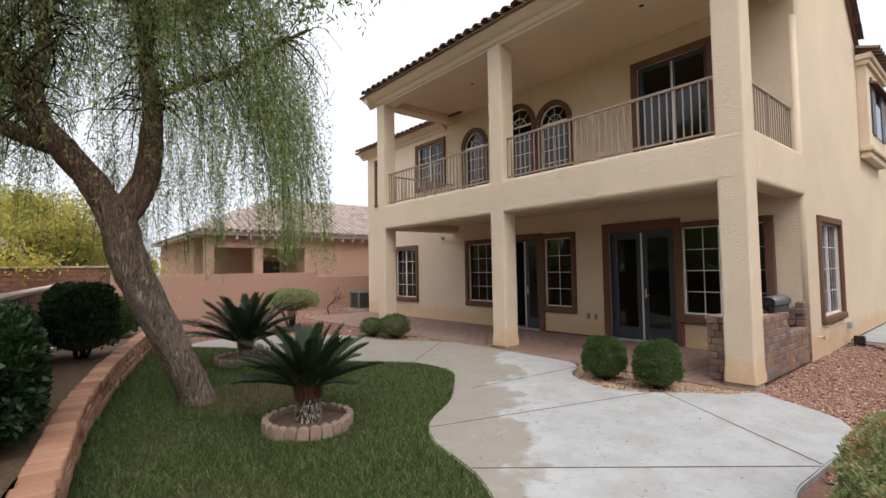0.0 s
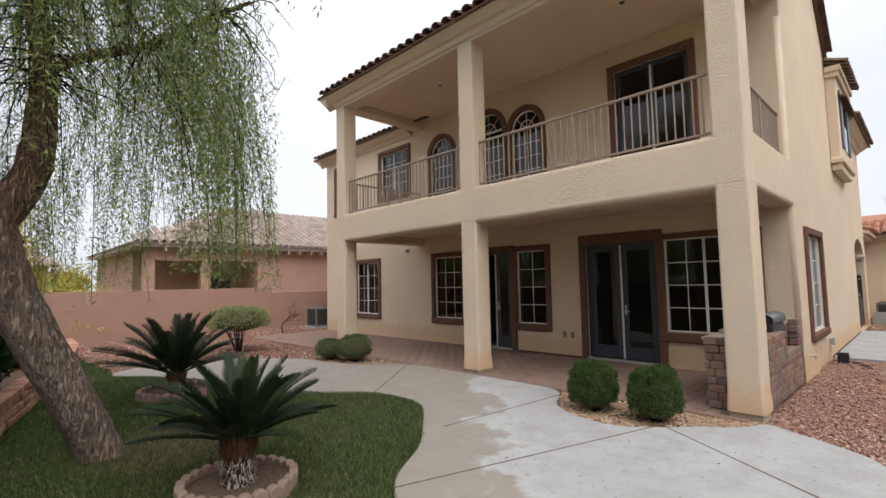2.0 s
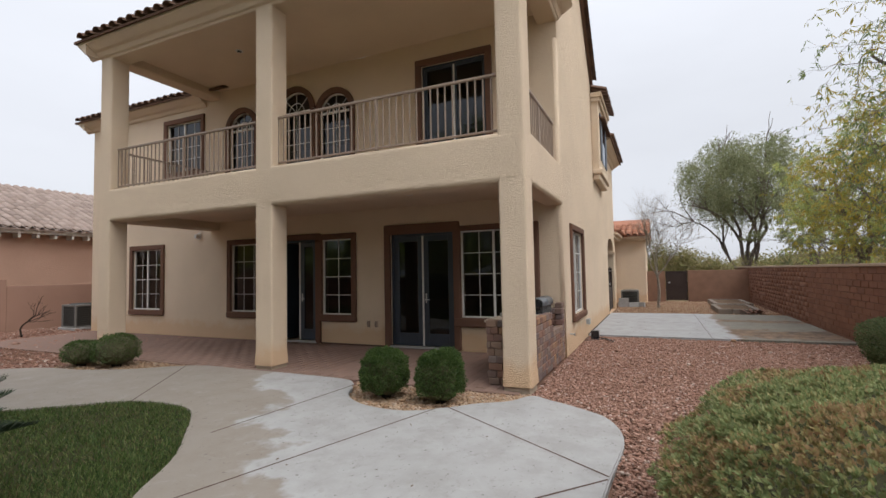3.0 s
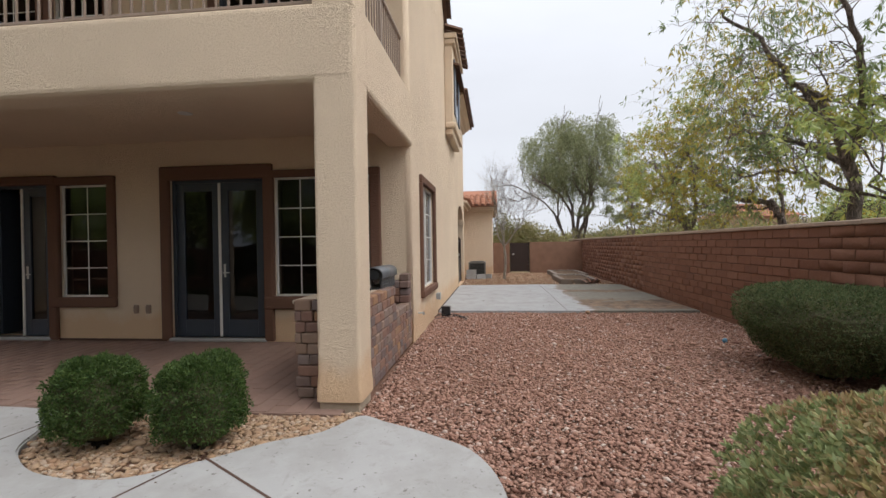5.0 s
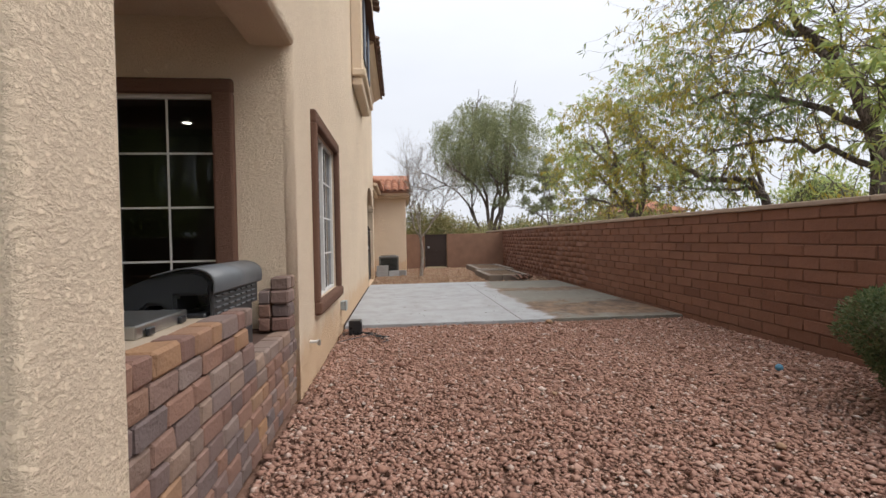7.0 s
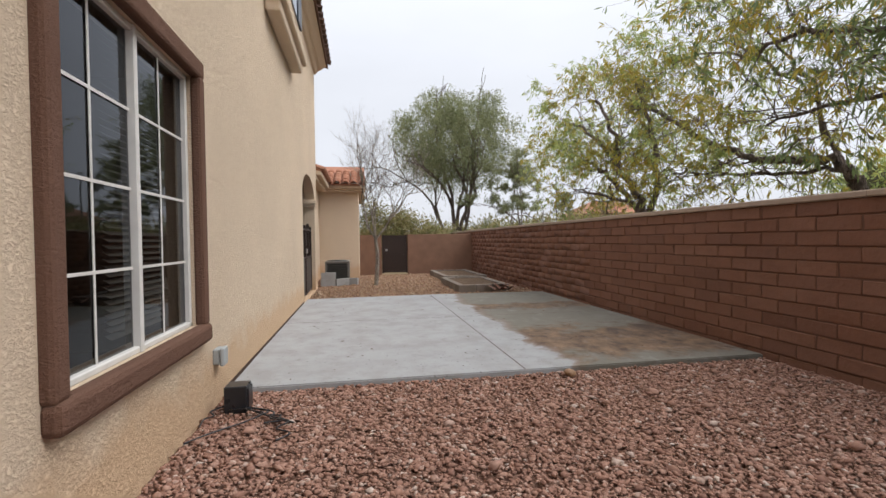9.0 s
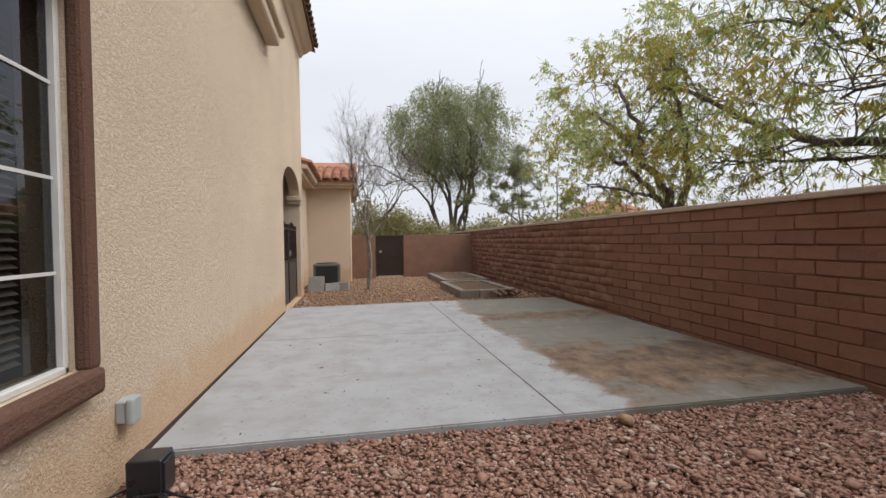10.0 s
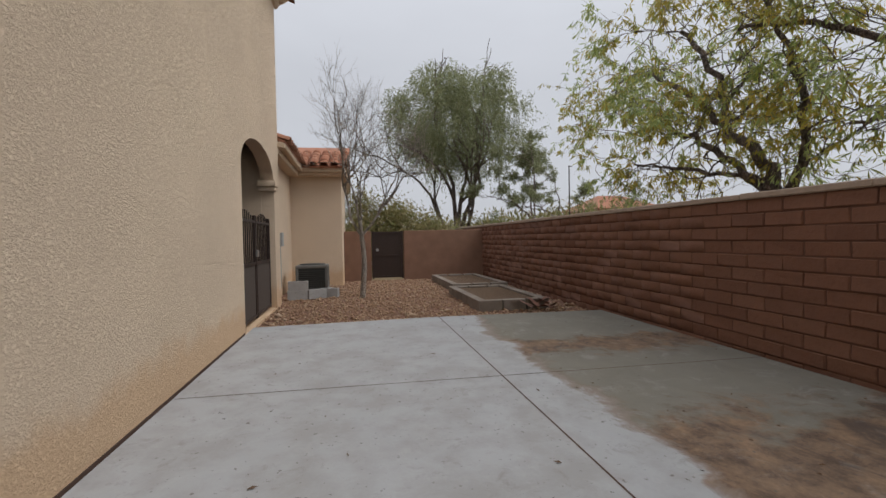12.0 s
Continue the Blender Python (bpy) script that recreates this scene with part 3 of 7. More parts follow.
def spandrel(bm, axis, at, thick, u0, u1, vs, vt):
    """Fills the corners above a half-round opening between u0 and u1, springing at vs, in a square hole with its top at vt."""
    put = (lambda u, v, w: (at + w, u, v)) if axis == "x" else (lambda u, v, w: (u, at + w, v))
    c, r, n = (u0 + u1) / 2, (u1 - u0) / 2, 16
    k = vt - vs
    for i in range(n):
        a0, a1 = math.pi * i / n, math.pi * (i + 1) / n
        p = [(c + r * math.cos(a), vs + k * math.sin(a)) for a in (a0, a1)]
        t = [(p[0][0], vt), (p[1][0], vt)]
        loop = [p[0], t[0], t[1], p[1]]
        for w in (0, thick):
            vv = [bm.verts.new(put(u, v, w)) for u, v in loop]
            if len({tuple(v.co) for v in vv}) > 2:
                bm.faces.new(vv)
        bm.faces.new([bm.verts.new(put(*p[0], 0)), bm.verts.new(put(*p[1], 0)), bm.verts.new(put(*p[1], thick)), bm.verts.new(put(*p[0], thick))])


# openings in the back facade: y0, y1, z0, z1
W1, W2, W3, W4 = (13.78, 15.05, 0.68, 2.4), (9.98, 11.08, 0.68, 2.4), (7.32, 8.16, 0.66, 2.4), (3.22, 4.68, 0.66, 2.42)
D1, D2 = (8.32, 9.44, 0.05, 2.42), (4.82, 6.32, 0.05, 2.42)
UW, UD = (12.2, 13.6, 4.5, 5.9), (4.05, 5.5, 3.36, 5.98)
UL = (15.6, 16.35, 4.3, 5.9)
ARCH = ((10.25, 11.15, 4.0, 5.82), (8.45, 9.45, 4.0, 6.05), (7.32, 8.2, 4.0, 5.82))
back = wall_panel("x", FX, 0.22, SY + 0.22, 17.05, -0.1, 6.5, [W1, W2, W3, W4, D1, D2, UW, UD, UL, *ARCH])
for a in ARCH:
    spandrel(back, "x", FX, 0.22, a[0], a[1], a[3] - (a[1] - a[0]) / 2, a[3])
bmesh.ops.remove_doubles(back, verts=back.verts[:], dist=0.0005)
part("back_wall", back, STUCCO, house)
SW = (11.33, 12.9, 0.66, 2.4)
GATE_ARCH = (19.2, 21.75, 0.0, 2.75)
side = wall_panel("y", SY, 0.22, FX + 0.22, 22.3, -0.1, 6.0, [SW, GATE_ARCH])
spandrel(side, "y", SY, 0.22, GATE_ARCH[0], GATE_ARCH[1], 2.25, 2.75)
bmesh.ops.remove_doubles(side, verts=side.verts[:], dist=0.0005)
part("side_wall", side, STUCCO, house)
# gable over the side wall's front half
gab = bmesh.new()
gp = [(CX + 0.1, 6.5), (FX + 0.1, 6.5), (FX + 0.1, 6.0), (15.65, 6.0), (15.65, 6.85), (13.6, 8.88), (CX + 0.1, 6.74)]
lo = [gab.verts.new((x, SY, z)) for x, z in gp]
hi = [gab.verts.new((x, SY + 0.22, z)) for x, z in gp]
gab.faces.new(lo), gab.faces.new(hi[::-1])
for i in range(len(gp)):
    j = (i + 1) % len(gp)
    gab.faces.new((lo[i], lo[j], hi[j], hi[i]))
bmesh.ops.recalc_face_normals(gab, faces=gab.faces[:])
part("gable_wall", gab, STUCCO, house)
# the corner pier has a bullnosed outer edge
pier = boxes((FX, SY, -0.1, FX + 0.22, SY + 0.22, 6.0))
nose = [e for e in pier.edges if all(v.co.x < FX + 0.01 and v.co.y < SY + 0.01 for v in e.verts)]
bmesh.ops.bevel(pier, geom=nose, offset=0.075, segments=6, affect="EDGES", profile=0.5)
smooth_pier = part("corner_wall", pier, STUCCO, house)
for p in smooth_pier.data.polygons:
    p.use_smooth = len(p.vertices) == 4 and abs(p.normal.z) < 0.5 and 0.05 < abs(p.normal.x) < 0.999
part("corner_wall", boxes((FX, SY + 0.002, 6.0, FX + 0.1, SY + 0.22, 6.5)), STUCCO, house)
part("far_side_wall", boxes((FX + 0.22, 16.83, -0.1, 22.3, 17.05, 6.5)), STUCCO, house)
part("front_wall", boxes((22.08, SY + 0.22, -0.1, 22.3, 16.83, 6.0)), STUCCO, house)
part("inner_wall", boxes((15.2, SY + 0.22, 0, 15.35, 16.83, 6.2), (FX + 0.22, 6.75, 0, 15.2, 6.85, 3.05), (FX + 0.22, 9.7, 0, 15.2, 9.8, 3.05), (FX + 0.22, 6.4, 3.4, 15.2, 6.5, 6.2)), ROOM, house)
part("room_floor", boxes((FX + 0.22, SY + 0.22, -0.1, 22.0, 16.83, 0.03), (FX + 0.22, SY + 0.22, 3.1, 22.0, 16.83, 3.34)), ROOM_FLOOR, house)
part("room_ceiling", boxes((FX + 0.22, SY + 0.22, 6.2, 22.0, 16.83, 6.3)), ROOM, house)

part("weep_screed", boxes((13.5, SY - 0.005, -0.06, 19.15, SY + 0.002, 0.042)), MORTAR, house, "dark gap along the wall's foot")
part("weep_screed", boxes((FX - 0.006, 6.4, -0.06, FX + 0.002, 8.2, 0.03)), MORTAR, house)

# columns: rounded stucco shafts on concrete footings, flaring a little at the foot
def column(y0, z0, z1, flare=True):
    bm = bmesh.new()
    x0, x1, y1 = CX, CX + 0.38, y0 + 0.38
    prof = [(z0, 0.0)] if not flare else [(z0 + 0.06, 0.012), (z0 + 0.15, 0.011), (z0 + 0.3, 0.0)]
    prof += [(z1, 0.0)]
    rings = []
    rr = 0.035
    for z, o in prof:
        ring = []
        for cxs, cys, a0 in ((x1 + o - rr, y1 + o - rr, 0), (x0 - o + rr, y1 + o - rr, 90), (x0 - o + rr, y0 - o + rr, 180), (x1 + o - rr, y0 - o + rr, 270)):
            for k in range(7):
                a = radians(a0 + 15 * k)
                ring.append(bm.verts.new((cxs + rr * math.cos(a), cys + rr * math.sin(a), z)))
        rings.append(ring)
    for a, b in zip(rings, rings[1:]):
        for k in range(28):
            bm.faces.new((a[k], a[(k + 1) % 28], b[(k + 1) % 28], b[k]))
    bm.faces.new(rings[0][::-1]), bm.faces.new(rings[-1])
    return bm


COLS = (2.605, 7.015, 11.5)
for y0 in COLS:
    c = part("column", column(y0, 0.0, 2.86), STUCCO, house)
    part("footing", boxes((CX + 0.012, y0 + 0.012, -0.1, CX + 0.368, y0 + 0.368, 0.061), bevel=0.008), FOOTING_TAN, c, "bare concrete footing")
    part("balcony_column", column(y0, 3.42, 6.4, False), STUCCO, house)


def soft_box(x0, y0, z0, x1, y1, z1, r=0.05):
    return boxes((x0, y0, z0, x1, y1, z1), bevel=r, seg=3)


part("balcony_beam", soft_box(CX - 0.004, COLS[0] - 0.006, 2.79, CX + 0.386, COLS[2] + 0.386, 3.47, 0.06), STUCCO, house)
part("balcony_side_beam", soft_box(CX + 0.3, SY - 0.036, 2.79, FX + 0.05, SY + 0.34, 3.53, 0.06), STUCCO, house)
part("balcony_end_beam", soft_box(CX + 0.3, COLS[2], 2.79, FX + 0.05, COLS[2] + 0.383, 3.53, 0.06), STUCCO, house)
part("balcony_floor", boxes((CX + 0.38, SY + 0.33, 3.0, FX - 0.003, COLS[2] + 0.01, 3.3)), STUCCO, house)
part("roof_beam", soft_box(CX - 0.005, COLS[0] - 0.02, 6.3, CX + 0.39, COLS[2] + 0.4, 6.6, 0.04), STUCCO, house)
part("roof_side_beam", soft_box(CX + 0.3, SY - 0.03, 6.3, FX + 0.05, SY + 0.36, 6.9, 0.04), STUCCO, house)
part("roof_end_beam", soft_box(CX + 0.3, COLS[2], 6.3, FX + 0.05, COLS[2] + 0.39, 6.6, 0.04), STUCCO, house)
part("balcony_ceiling", boxes((CX + 0.37, SY + 0.33, 6.5, FX - 0.003, COLS[2] + 0.05, 6.56)), STUCCO, house)


def cornice(name, x0, y0, x1, y1, z, out):
    """Stepped stucco eave moulding under the tiles, from (x0, y0) to (x1, y1), projecting along out."""
    bm = bmesh.new()
    prof = [(0.0, -0.22), (0.05, -0.2), (0.1, -0.13), (0.17, -0.1), (0.26, -0.03), (0.31, 0.0), (0.31, 0.06), (0.0, 0.06)]
    ends = []
    for x, y in ((x0, y0), (x1, y1)):
        ends.append([bm.verts.new((x + out[0] * a, y + out[1] * a, z + b)) for a, b in prof])
    n = len(prof)
    for k in range(n):
        bm.faces.new((ends[0][k], ends[0][(k + 1) % n], ends[1][(k + 1) % n], ends[1][k]))
    bm.faces.new(ends[0]), bm.faces.new(ends[1][::-1])
    bmesh.ops.recalc_face_normals(bm, faces=bm.faces[:])
    return part(name, bm, STUCCO, house)


cornice("cornice", CX, COLS[0] - 0.3, CX, COLS[2] + 0.68, 6.56, (-1, 0))
cornice("cornice", CX - 0.3, COLS[2] + 0.385, FX, COLS[2] + 0.385, 6.56, (0, 1))
cornice("cornice", CX - 0.3, SY, FX + 0.1, SY, 6.56, (0, -1))
cornice("cornice", FX, 12.0, FX, 17.36, 6.4, (-1, 0))
cornice("cornice", FX - 0.3, 17.05, 22.3, 17.05, 6.4, (0, 1))
cornice("cornice", 18.0, SY, 22.4, SY, 5.92, (0, -1))

TILE_N = 6


def tile_shape(w, l, h):
    """One barrel tile: a half pipe open below, its thickness shown at the front end."""
    v, f = [], []
    for s, (k, lift) in enumerate(((1.0, 0.0), (0.86, 0.0))):
        for j in (0, 1):
            for i in range(TILE_N + 1):
                a = math.pi * i / TILE_N
                r = (w / 2) * (1 if s == 0 else 0.82)
                v.append((-math.cos(a) * r, j * l, math.sin(a) * h * (1 if s == 0 else 0.8) + (0.02 if j == 0 else 0.0)))
    n = TILE_N + 1
    for i in range(TILE_N):
        f.append((i, i + 1, n + i + 1, n + i))
        f.append((2 * n + i + 1, 2 * n + i, 3 * n + i, 3 * n + i + 1))
        f.append((i + 1, i, 2 * n + i, 2 * n + i + 1))
    return np.array(v), np.array(f)


def tile_roof(parent, origin, along, up, length, depth, mat, keep=None, deck=TILE_BROWN, pitch=0.27, course=0.38):
    """Rows of barrel tiles over a deck; along and up span the slope. keep(s, t) says whether the tile at that place is laid."""
    o, a, u = Vector(origin), Vector(along).normalized(), Vector(up).normalized()
    nrm = a.cross(u)
    if nrm.z < 0:
        nrm = -nrm
    tv, tf = tile_shape(0.23, course + 0.06, 0.085)
    pile = Pile()
    rng = random.Random(4)
    for r in range(int(depth / course)):
        for c in range(int(length / pitch)):
            s, t = (c + 0.5) * pitch, r * course - 0.06
            if keep and not keep(s, t + course / 2):
                continue
            lift = rng.uniform(0, 0.012)
            base = o + a * (s + rng.uniform(-0.006, 0.006)) + u * t + nrm * lift
            V = np.array(base) + tv[:, :1] * np.array(a) + tv[:, 1:2] * np.array(u) + tv[:, 2:] * np.array(nrm)
            pile.add(V, tf)
    ob = pile.make("roof_tiles", mat, parent)
    ob["kind"] = "stuff"
    return ob


def deck(parent, pts, mat=None, thick=0.05):
    bm = bmesh.new()
    up = [bm.verts.new(p) for p in pts]
    dn = [bm.verts.new((p[0], p[1], p[2] - thick)) for p in pts]
    bm.faces.new(up), bm.faces.new(dn[::-1])
    n = len(pts)
    for i in range(n):
        bm.faces.new((up[i], dn[i], dn[(i + 1) % n], up[(i + 1) % n]))
    bmesh.ops.recalc_face_normals(bm, faces=bm.faces[:])
    return part("roof_deck", bm, mat or TILE_BROWN, parent)


# balcony and front roof: one slope from the balcony eave to the ridge, hipped at its far end
EZ, EXF, SLOPE = 6.64, CX - 0.36, 0.366
YL, YR = 12.22, SY - 0.08
up = Vector((1, 0, SLOPE)).normalized()
deck(house, [(EXF, YR, EZ), (EXF, YL, EZ), (13.6, 12.2 - 4.0, EZ + SLOPE * (13.6 - EXF)), (13.6, YR, EZ + SLOPE * (13.6 - EXF))])
tile_roof(house, (EXF, YR, EZ), (0, 1, 0), up, YL - YR, 6.6, TILE_BROWN, keep=lambda s, t: s < YL - YR - t * 0.62)
deck(house, [(EXF, YL, EZ), (13.6, 8.2, EZ + SLOPE * (13.6 - EXF)), (13.6, YL, EZ)])
deck(house, [(13.6, YR, 8.93), (13.6, 9.0, 8.93), (15.8, 9.0, 6.8), (15.8, YR, 6.8)])
rake = Pile()
tv, tf = tile_shape(0.2, 0.42, 0.1)
for i in range(7):
    d = Vector((2.1, 0, -2.12)).normalized()
    base = Vector((13.55, SY - 0.1, 8.98)) + d * i * 0.4
    nrm = Vector((2.12, 0, 2.1)).normalized()
    rake.add(np.array(base) + tv[:, :1] * np.array((0, 1, 0)) + tv[:, 1:2] * np.array(d) + tv[:, 2:] * np.array(nrm), tf)
rake.make("rake_tiles", TILE_BROWN, house)["kind"] = "stuff"
# far part of the back facade
EX2, EZ2 = FX - 0.36, 6.47
tile_roof(house, (EX2, 11.9, EZ2), (0, 1, 0), up, 5.5, 2.2, TILE_BROWN, keep=lambda s, t: s < 5.5 - t * 0.9)
deck(house, [(EX2, 11.0, EZ2), (EX2, 17.45, EZ2), (14.2, 13.4, EZ2 + 1.5), (14.2, 11.0, EZ2 + 1.5)])
deck(house, [(EX2, 17.45, EZ2), (22.5, 17.45, EZ2), (19.0, 13.4, EZ2 + 1.5), (14.2, 13.4, EZ2 + 1.5)])
deck(house, [(14.2, 13.4, EZ2 + 1.5), (19.0, 13.4, EZ2 + 1.5), (19.0, 6.0, EZ2 + 1.5), (14.2, 6.0, EZ2 + 1.5)])
# side eave over the far half of the side wall
tile_roof(house, (17.9, SY - 0.36, 5.99), (1, 0, 0), Vector((0, 1, 0.366)), 4.6, 2.0, TILE_BROWN)
deck(house, [(15.8, SY - 0.36, 5.98), (22.6, SY - 0.36, 5.98), (22.6, 6.0, 7.3), (15.8, 6.0, 7.3)])

# bay that juts out of the upper side wall, on a moulded sill with its own small roof
bay = part("bay", boxes((15.55, SY - 0.2, 4.42, 17.9, SY - 0.003, 6.62), bevel=0.01), STUCCO, house)
part("bay_sill", boxes((15.5, SY - 0.27, 4.3, 17.95, SY - 0.003, 4.44), (15.56, SY - 0.2, 4.14, 17.85, SY - 0.003, 4.3), bevel=0.03, seg=2), STUCCO, bay)
part("bay_cornice", boxes((15.5, SY - 0.27, 6.38, 17.95, SY - 0.003, 6.5), (15.46, SY - 0.32, 6.5, 18.0, SY - 0.003, 6.64), bevel=0.02, seg=2), STUCCO, bay)
bt = tile_roof(bay, (15.4, SY - 0.38, 6.66), (1, 0, 0), Vector((0, 1, 0.4)), 2.7, 0.45, TILE_BROWN)
for x0 in (15.9, 17.15):
    part("shutter", boxes((x0, SY - 0.235, 4.75, x0 + 0.42, SY - 0.2, 6.15), bevel=0.008), DOOR_PAINT, bay, "slate blue louvred shutter")
part("bay_window", boxes((16.36, SY - 0.22, 4.75, 17.1, SY - 0.2, 6.15)), GLASS, bay)


# ---- windows and doors ----
def flat(axis, at):
    """Maps (along, height, outwards) to the world for a wall face; outwards is away from the house."""
    return (lambda u, v, w: (at - w, u, v)) if axis == "x" else (lambda u, v, w: (u, at - w, v))


def fbox(bm, put, u0, u1, v0, v1, w0, w1, bevel=0.0, seg=1):
    a, b = put(u0, v0, w0), put(u1, v1, w1)
    lo, hi = [min(p, q) for p, q in zip(a, b)], [max(p, q) for p, q in zip(a, b)]
    return box(bm, *lo, *hi, bevel=bevel, seg=seg)


def arch_ring(bm, put, c, vs, r0, r1, w0, w1, n=18):
    for i in range(n):
        a0, a1 = math.pi * i / n, math.pi * (i + 1) / n
        P = []
        for w in (w0, w1):
            for a, r in ((a0, r0), (a1, r0), (a1, r1), (a0, r1)):
                P.append(bm.verts.new(put(c + r * math.cos(a), vs + r * math.sin(a), w)))
        for q in ((0, 1, 2, 3), (7, 6, 5, 4), (0, 4, 5, 1), (3, 2, 6, 7)):
            bm.faces.new([P[k] for k in q])


def window(axis, at, hole, cols, rows, slider=False, trim=0.12, arch=False, sill=True, bars=True, head=None, shift=0.04):
    u0, u1, v0, v1 = hole
    put = flat(axis, at)
    win = new("window")
    win.parent = house
    vs = v1 - (u1 - u0) / 2 if arch else v1
    t = bmesh.new()
    for a, b in ((u0 - trim, u0 + 0.01), (u1 - 0.01, u1 + trim)):
        fbox(t, put, a, b, v0 - 0.0, vs if arch else v1 + 0.0, -0.02, 0.055, 0.022, 2)
    if arch:
        arch_ring(t, put, (u0 + u1) / 2, vs, (u1 - u0) / 2 - 0.01, (u1 - u0) / 2 + trim, -0.02, 0.055)
    else:
        fbox(t, put, u0 - trim, u1 + trim, v1 - 0.01, v1 + (head or trim), -0.02, 0.055, 0.022, 2)
    fbox(t, put, u0 - trim, u1 + trim, v0 - trim - 0.03, v0 + 0.01, -0.02, 0.075, 0.03, 2)
    part("trim", t, TRIM, win, "brown stucco surround")
    fr, ft, iw = bmesh.new(), 0.034, -0.05
    for a, b, c, d in ((u0, u0 + ft, v0, vs), (u1 - ft, u1, v0, vs), (u0, u1, v0, v0 + ft)) + (() if arch else ((u0, u1, v1 - ft, v1),)):
        fbox(fr, put, a, b, c, d, iw - 0.03, iw + 0.012, 0.006)
    if arch:
        arch_ring(fr, put, (u0 + u1) / 2, vs, (u1 - u0) / 2 - ft, (u1 - u0) / 2 + 0.005, iw - 0.03, iw + 0.012)
        fbox(fr, put, u0, u1, vs - 0.025, vs + 0.025, iw - 0.04, iw + 0.015, 0.005)
    if slider:
        m = (u0 + u1) / 2 + shift
        fbox(fr, put, m - 0.02, m + 0.02, v0, v1, iw - 0.03, iw + 0.02, 0.004)
    part("frame", fr, VINYL, win)
    if bars:
        g = bmesh.new()
        ua, ub, va, vb = u0 + ft, u1 - ft, v0 + ft, (vs if arch else v1) - ft
        for i in range(1, cols):
            if slider and cols % 2 == 0 and i == cols // 2:
                continue
            u = ua + (ub - ua) * i / cols
            fbox(g, put, u - 0.008, u + 0.008, va, vb, iw - 0.016, iw - 0.012)
        for j in range(1, rows):
            v = va + (vb - va) * j / rows
            fbox(g, put, ua, ub, v - 0.008, v + 0.008, iw - 0.015, iw - 0.011)
        if arch:
            c, r = (u0 + u1) / 2, (u1 - u0) / 2 - ft
            for k in (1, 2, 3):
                a = math.pi * k / 4
                p, q = put(c, vs, iw - 0.003), put(c + r * math.cos(a), vs + r * math.sin(a), iw - 0.003)
                cyl(g, p, q, 0.009, n=6)
            arch_ring(g, put, c, vs, r * 0.48, r * 0.48 + 0.018, iw - 0.01, iw + 0.004, 12)
        part("muntins", g, VINYL, win)
    pn = bmesh.new()
    gz = iw - 0.02
    if arch:
        c, r = (u0 + u1) / 2, (u1 - u0) / 2 - 0.01
        loop = [put(u0 + 0.01, v0 + 0.01, gz), put(u1 - 0.01, v0 + 0.01, gz)] + [put(c + r * math.cos(math.pi * k / 20), vs + r * math.sin(math.pi * k / 20), gz) for k in range(21)]
        pn.faces.new([pn.verts.new(p) for p in loop])
    else:
        pn.faces.new([pn.verts.new(put(*p, gz)) for p in ((u0 + 0.01, v0 + 0.01), (u1 - 0.01, v0 + 0.01), (u1 - 0.01, v1 - 0.01), (u0 + 0.01, v1 - 0.01))])
    pn.normal_update()
    out = Vector(put(0, 0, 1)) - Vector(put(0, 0, 0))
    for fc in pn.faces:
        if fc.normal.dot(out) < 0:
            fc.normal_flip()
    pane = part("pane", pn, GLASS, win)
    pane.visible_shadow = False
    return win


window("x", FX, W1, 4, 4, True)
window("x", FX, W2, 3, 4)
window("x", FX, W3, 2, 4)
window("x", FX, W4, 4, 4, True, trim=0.15, head=0.1)
window("x", FX, UW, 4, 4, True)
window("x", FX, UL, 2, 4)
for a in ARCH:
    window("x", FX, a, 2, 4, arch=True)
side_window = window("y", SY, SW, 4, 4, True, trim=0.09, head=0.12, shift=0.012)
# half-drawn blind behind the side window
blind = bmesh.new()
for i in range(44):
    z = 0.72 + i * 0.038
    vv = [blind.verts.new(p) for p in ((12.16, SY + 0.2, z), (12.86, SY + 0.2, z), (12.86, SY + 0.235, z + 0.024), (12.16, SY + 0.235, z + 0.024))]
    blind.faces.new(vv)
part("blind", blind, BLIND, side_window, "lowered horizontal slat blind")


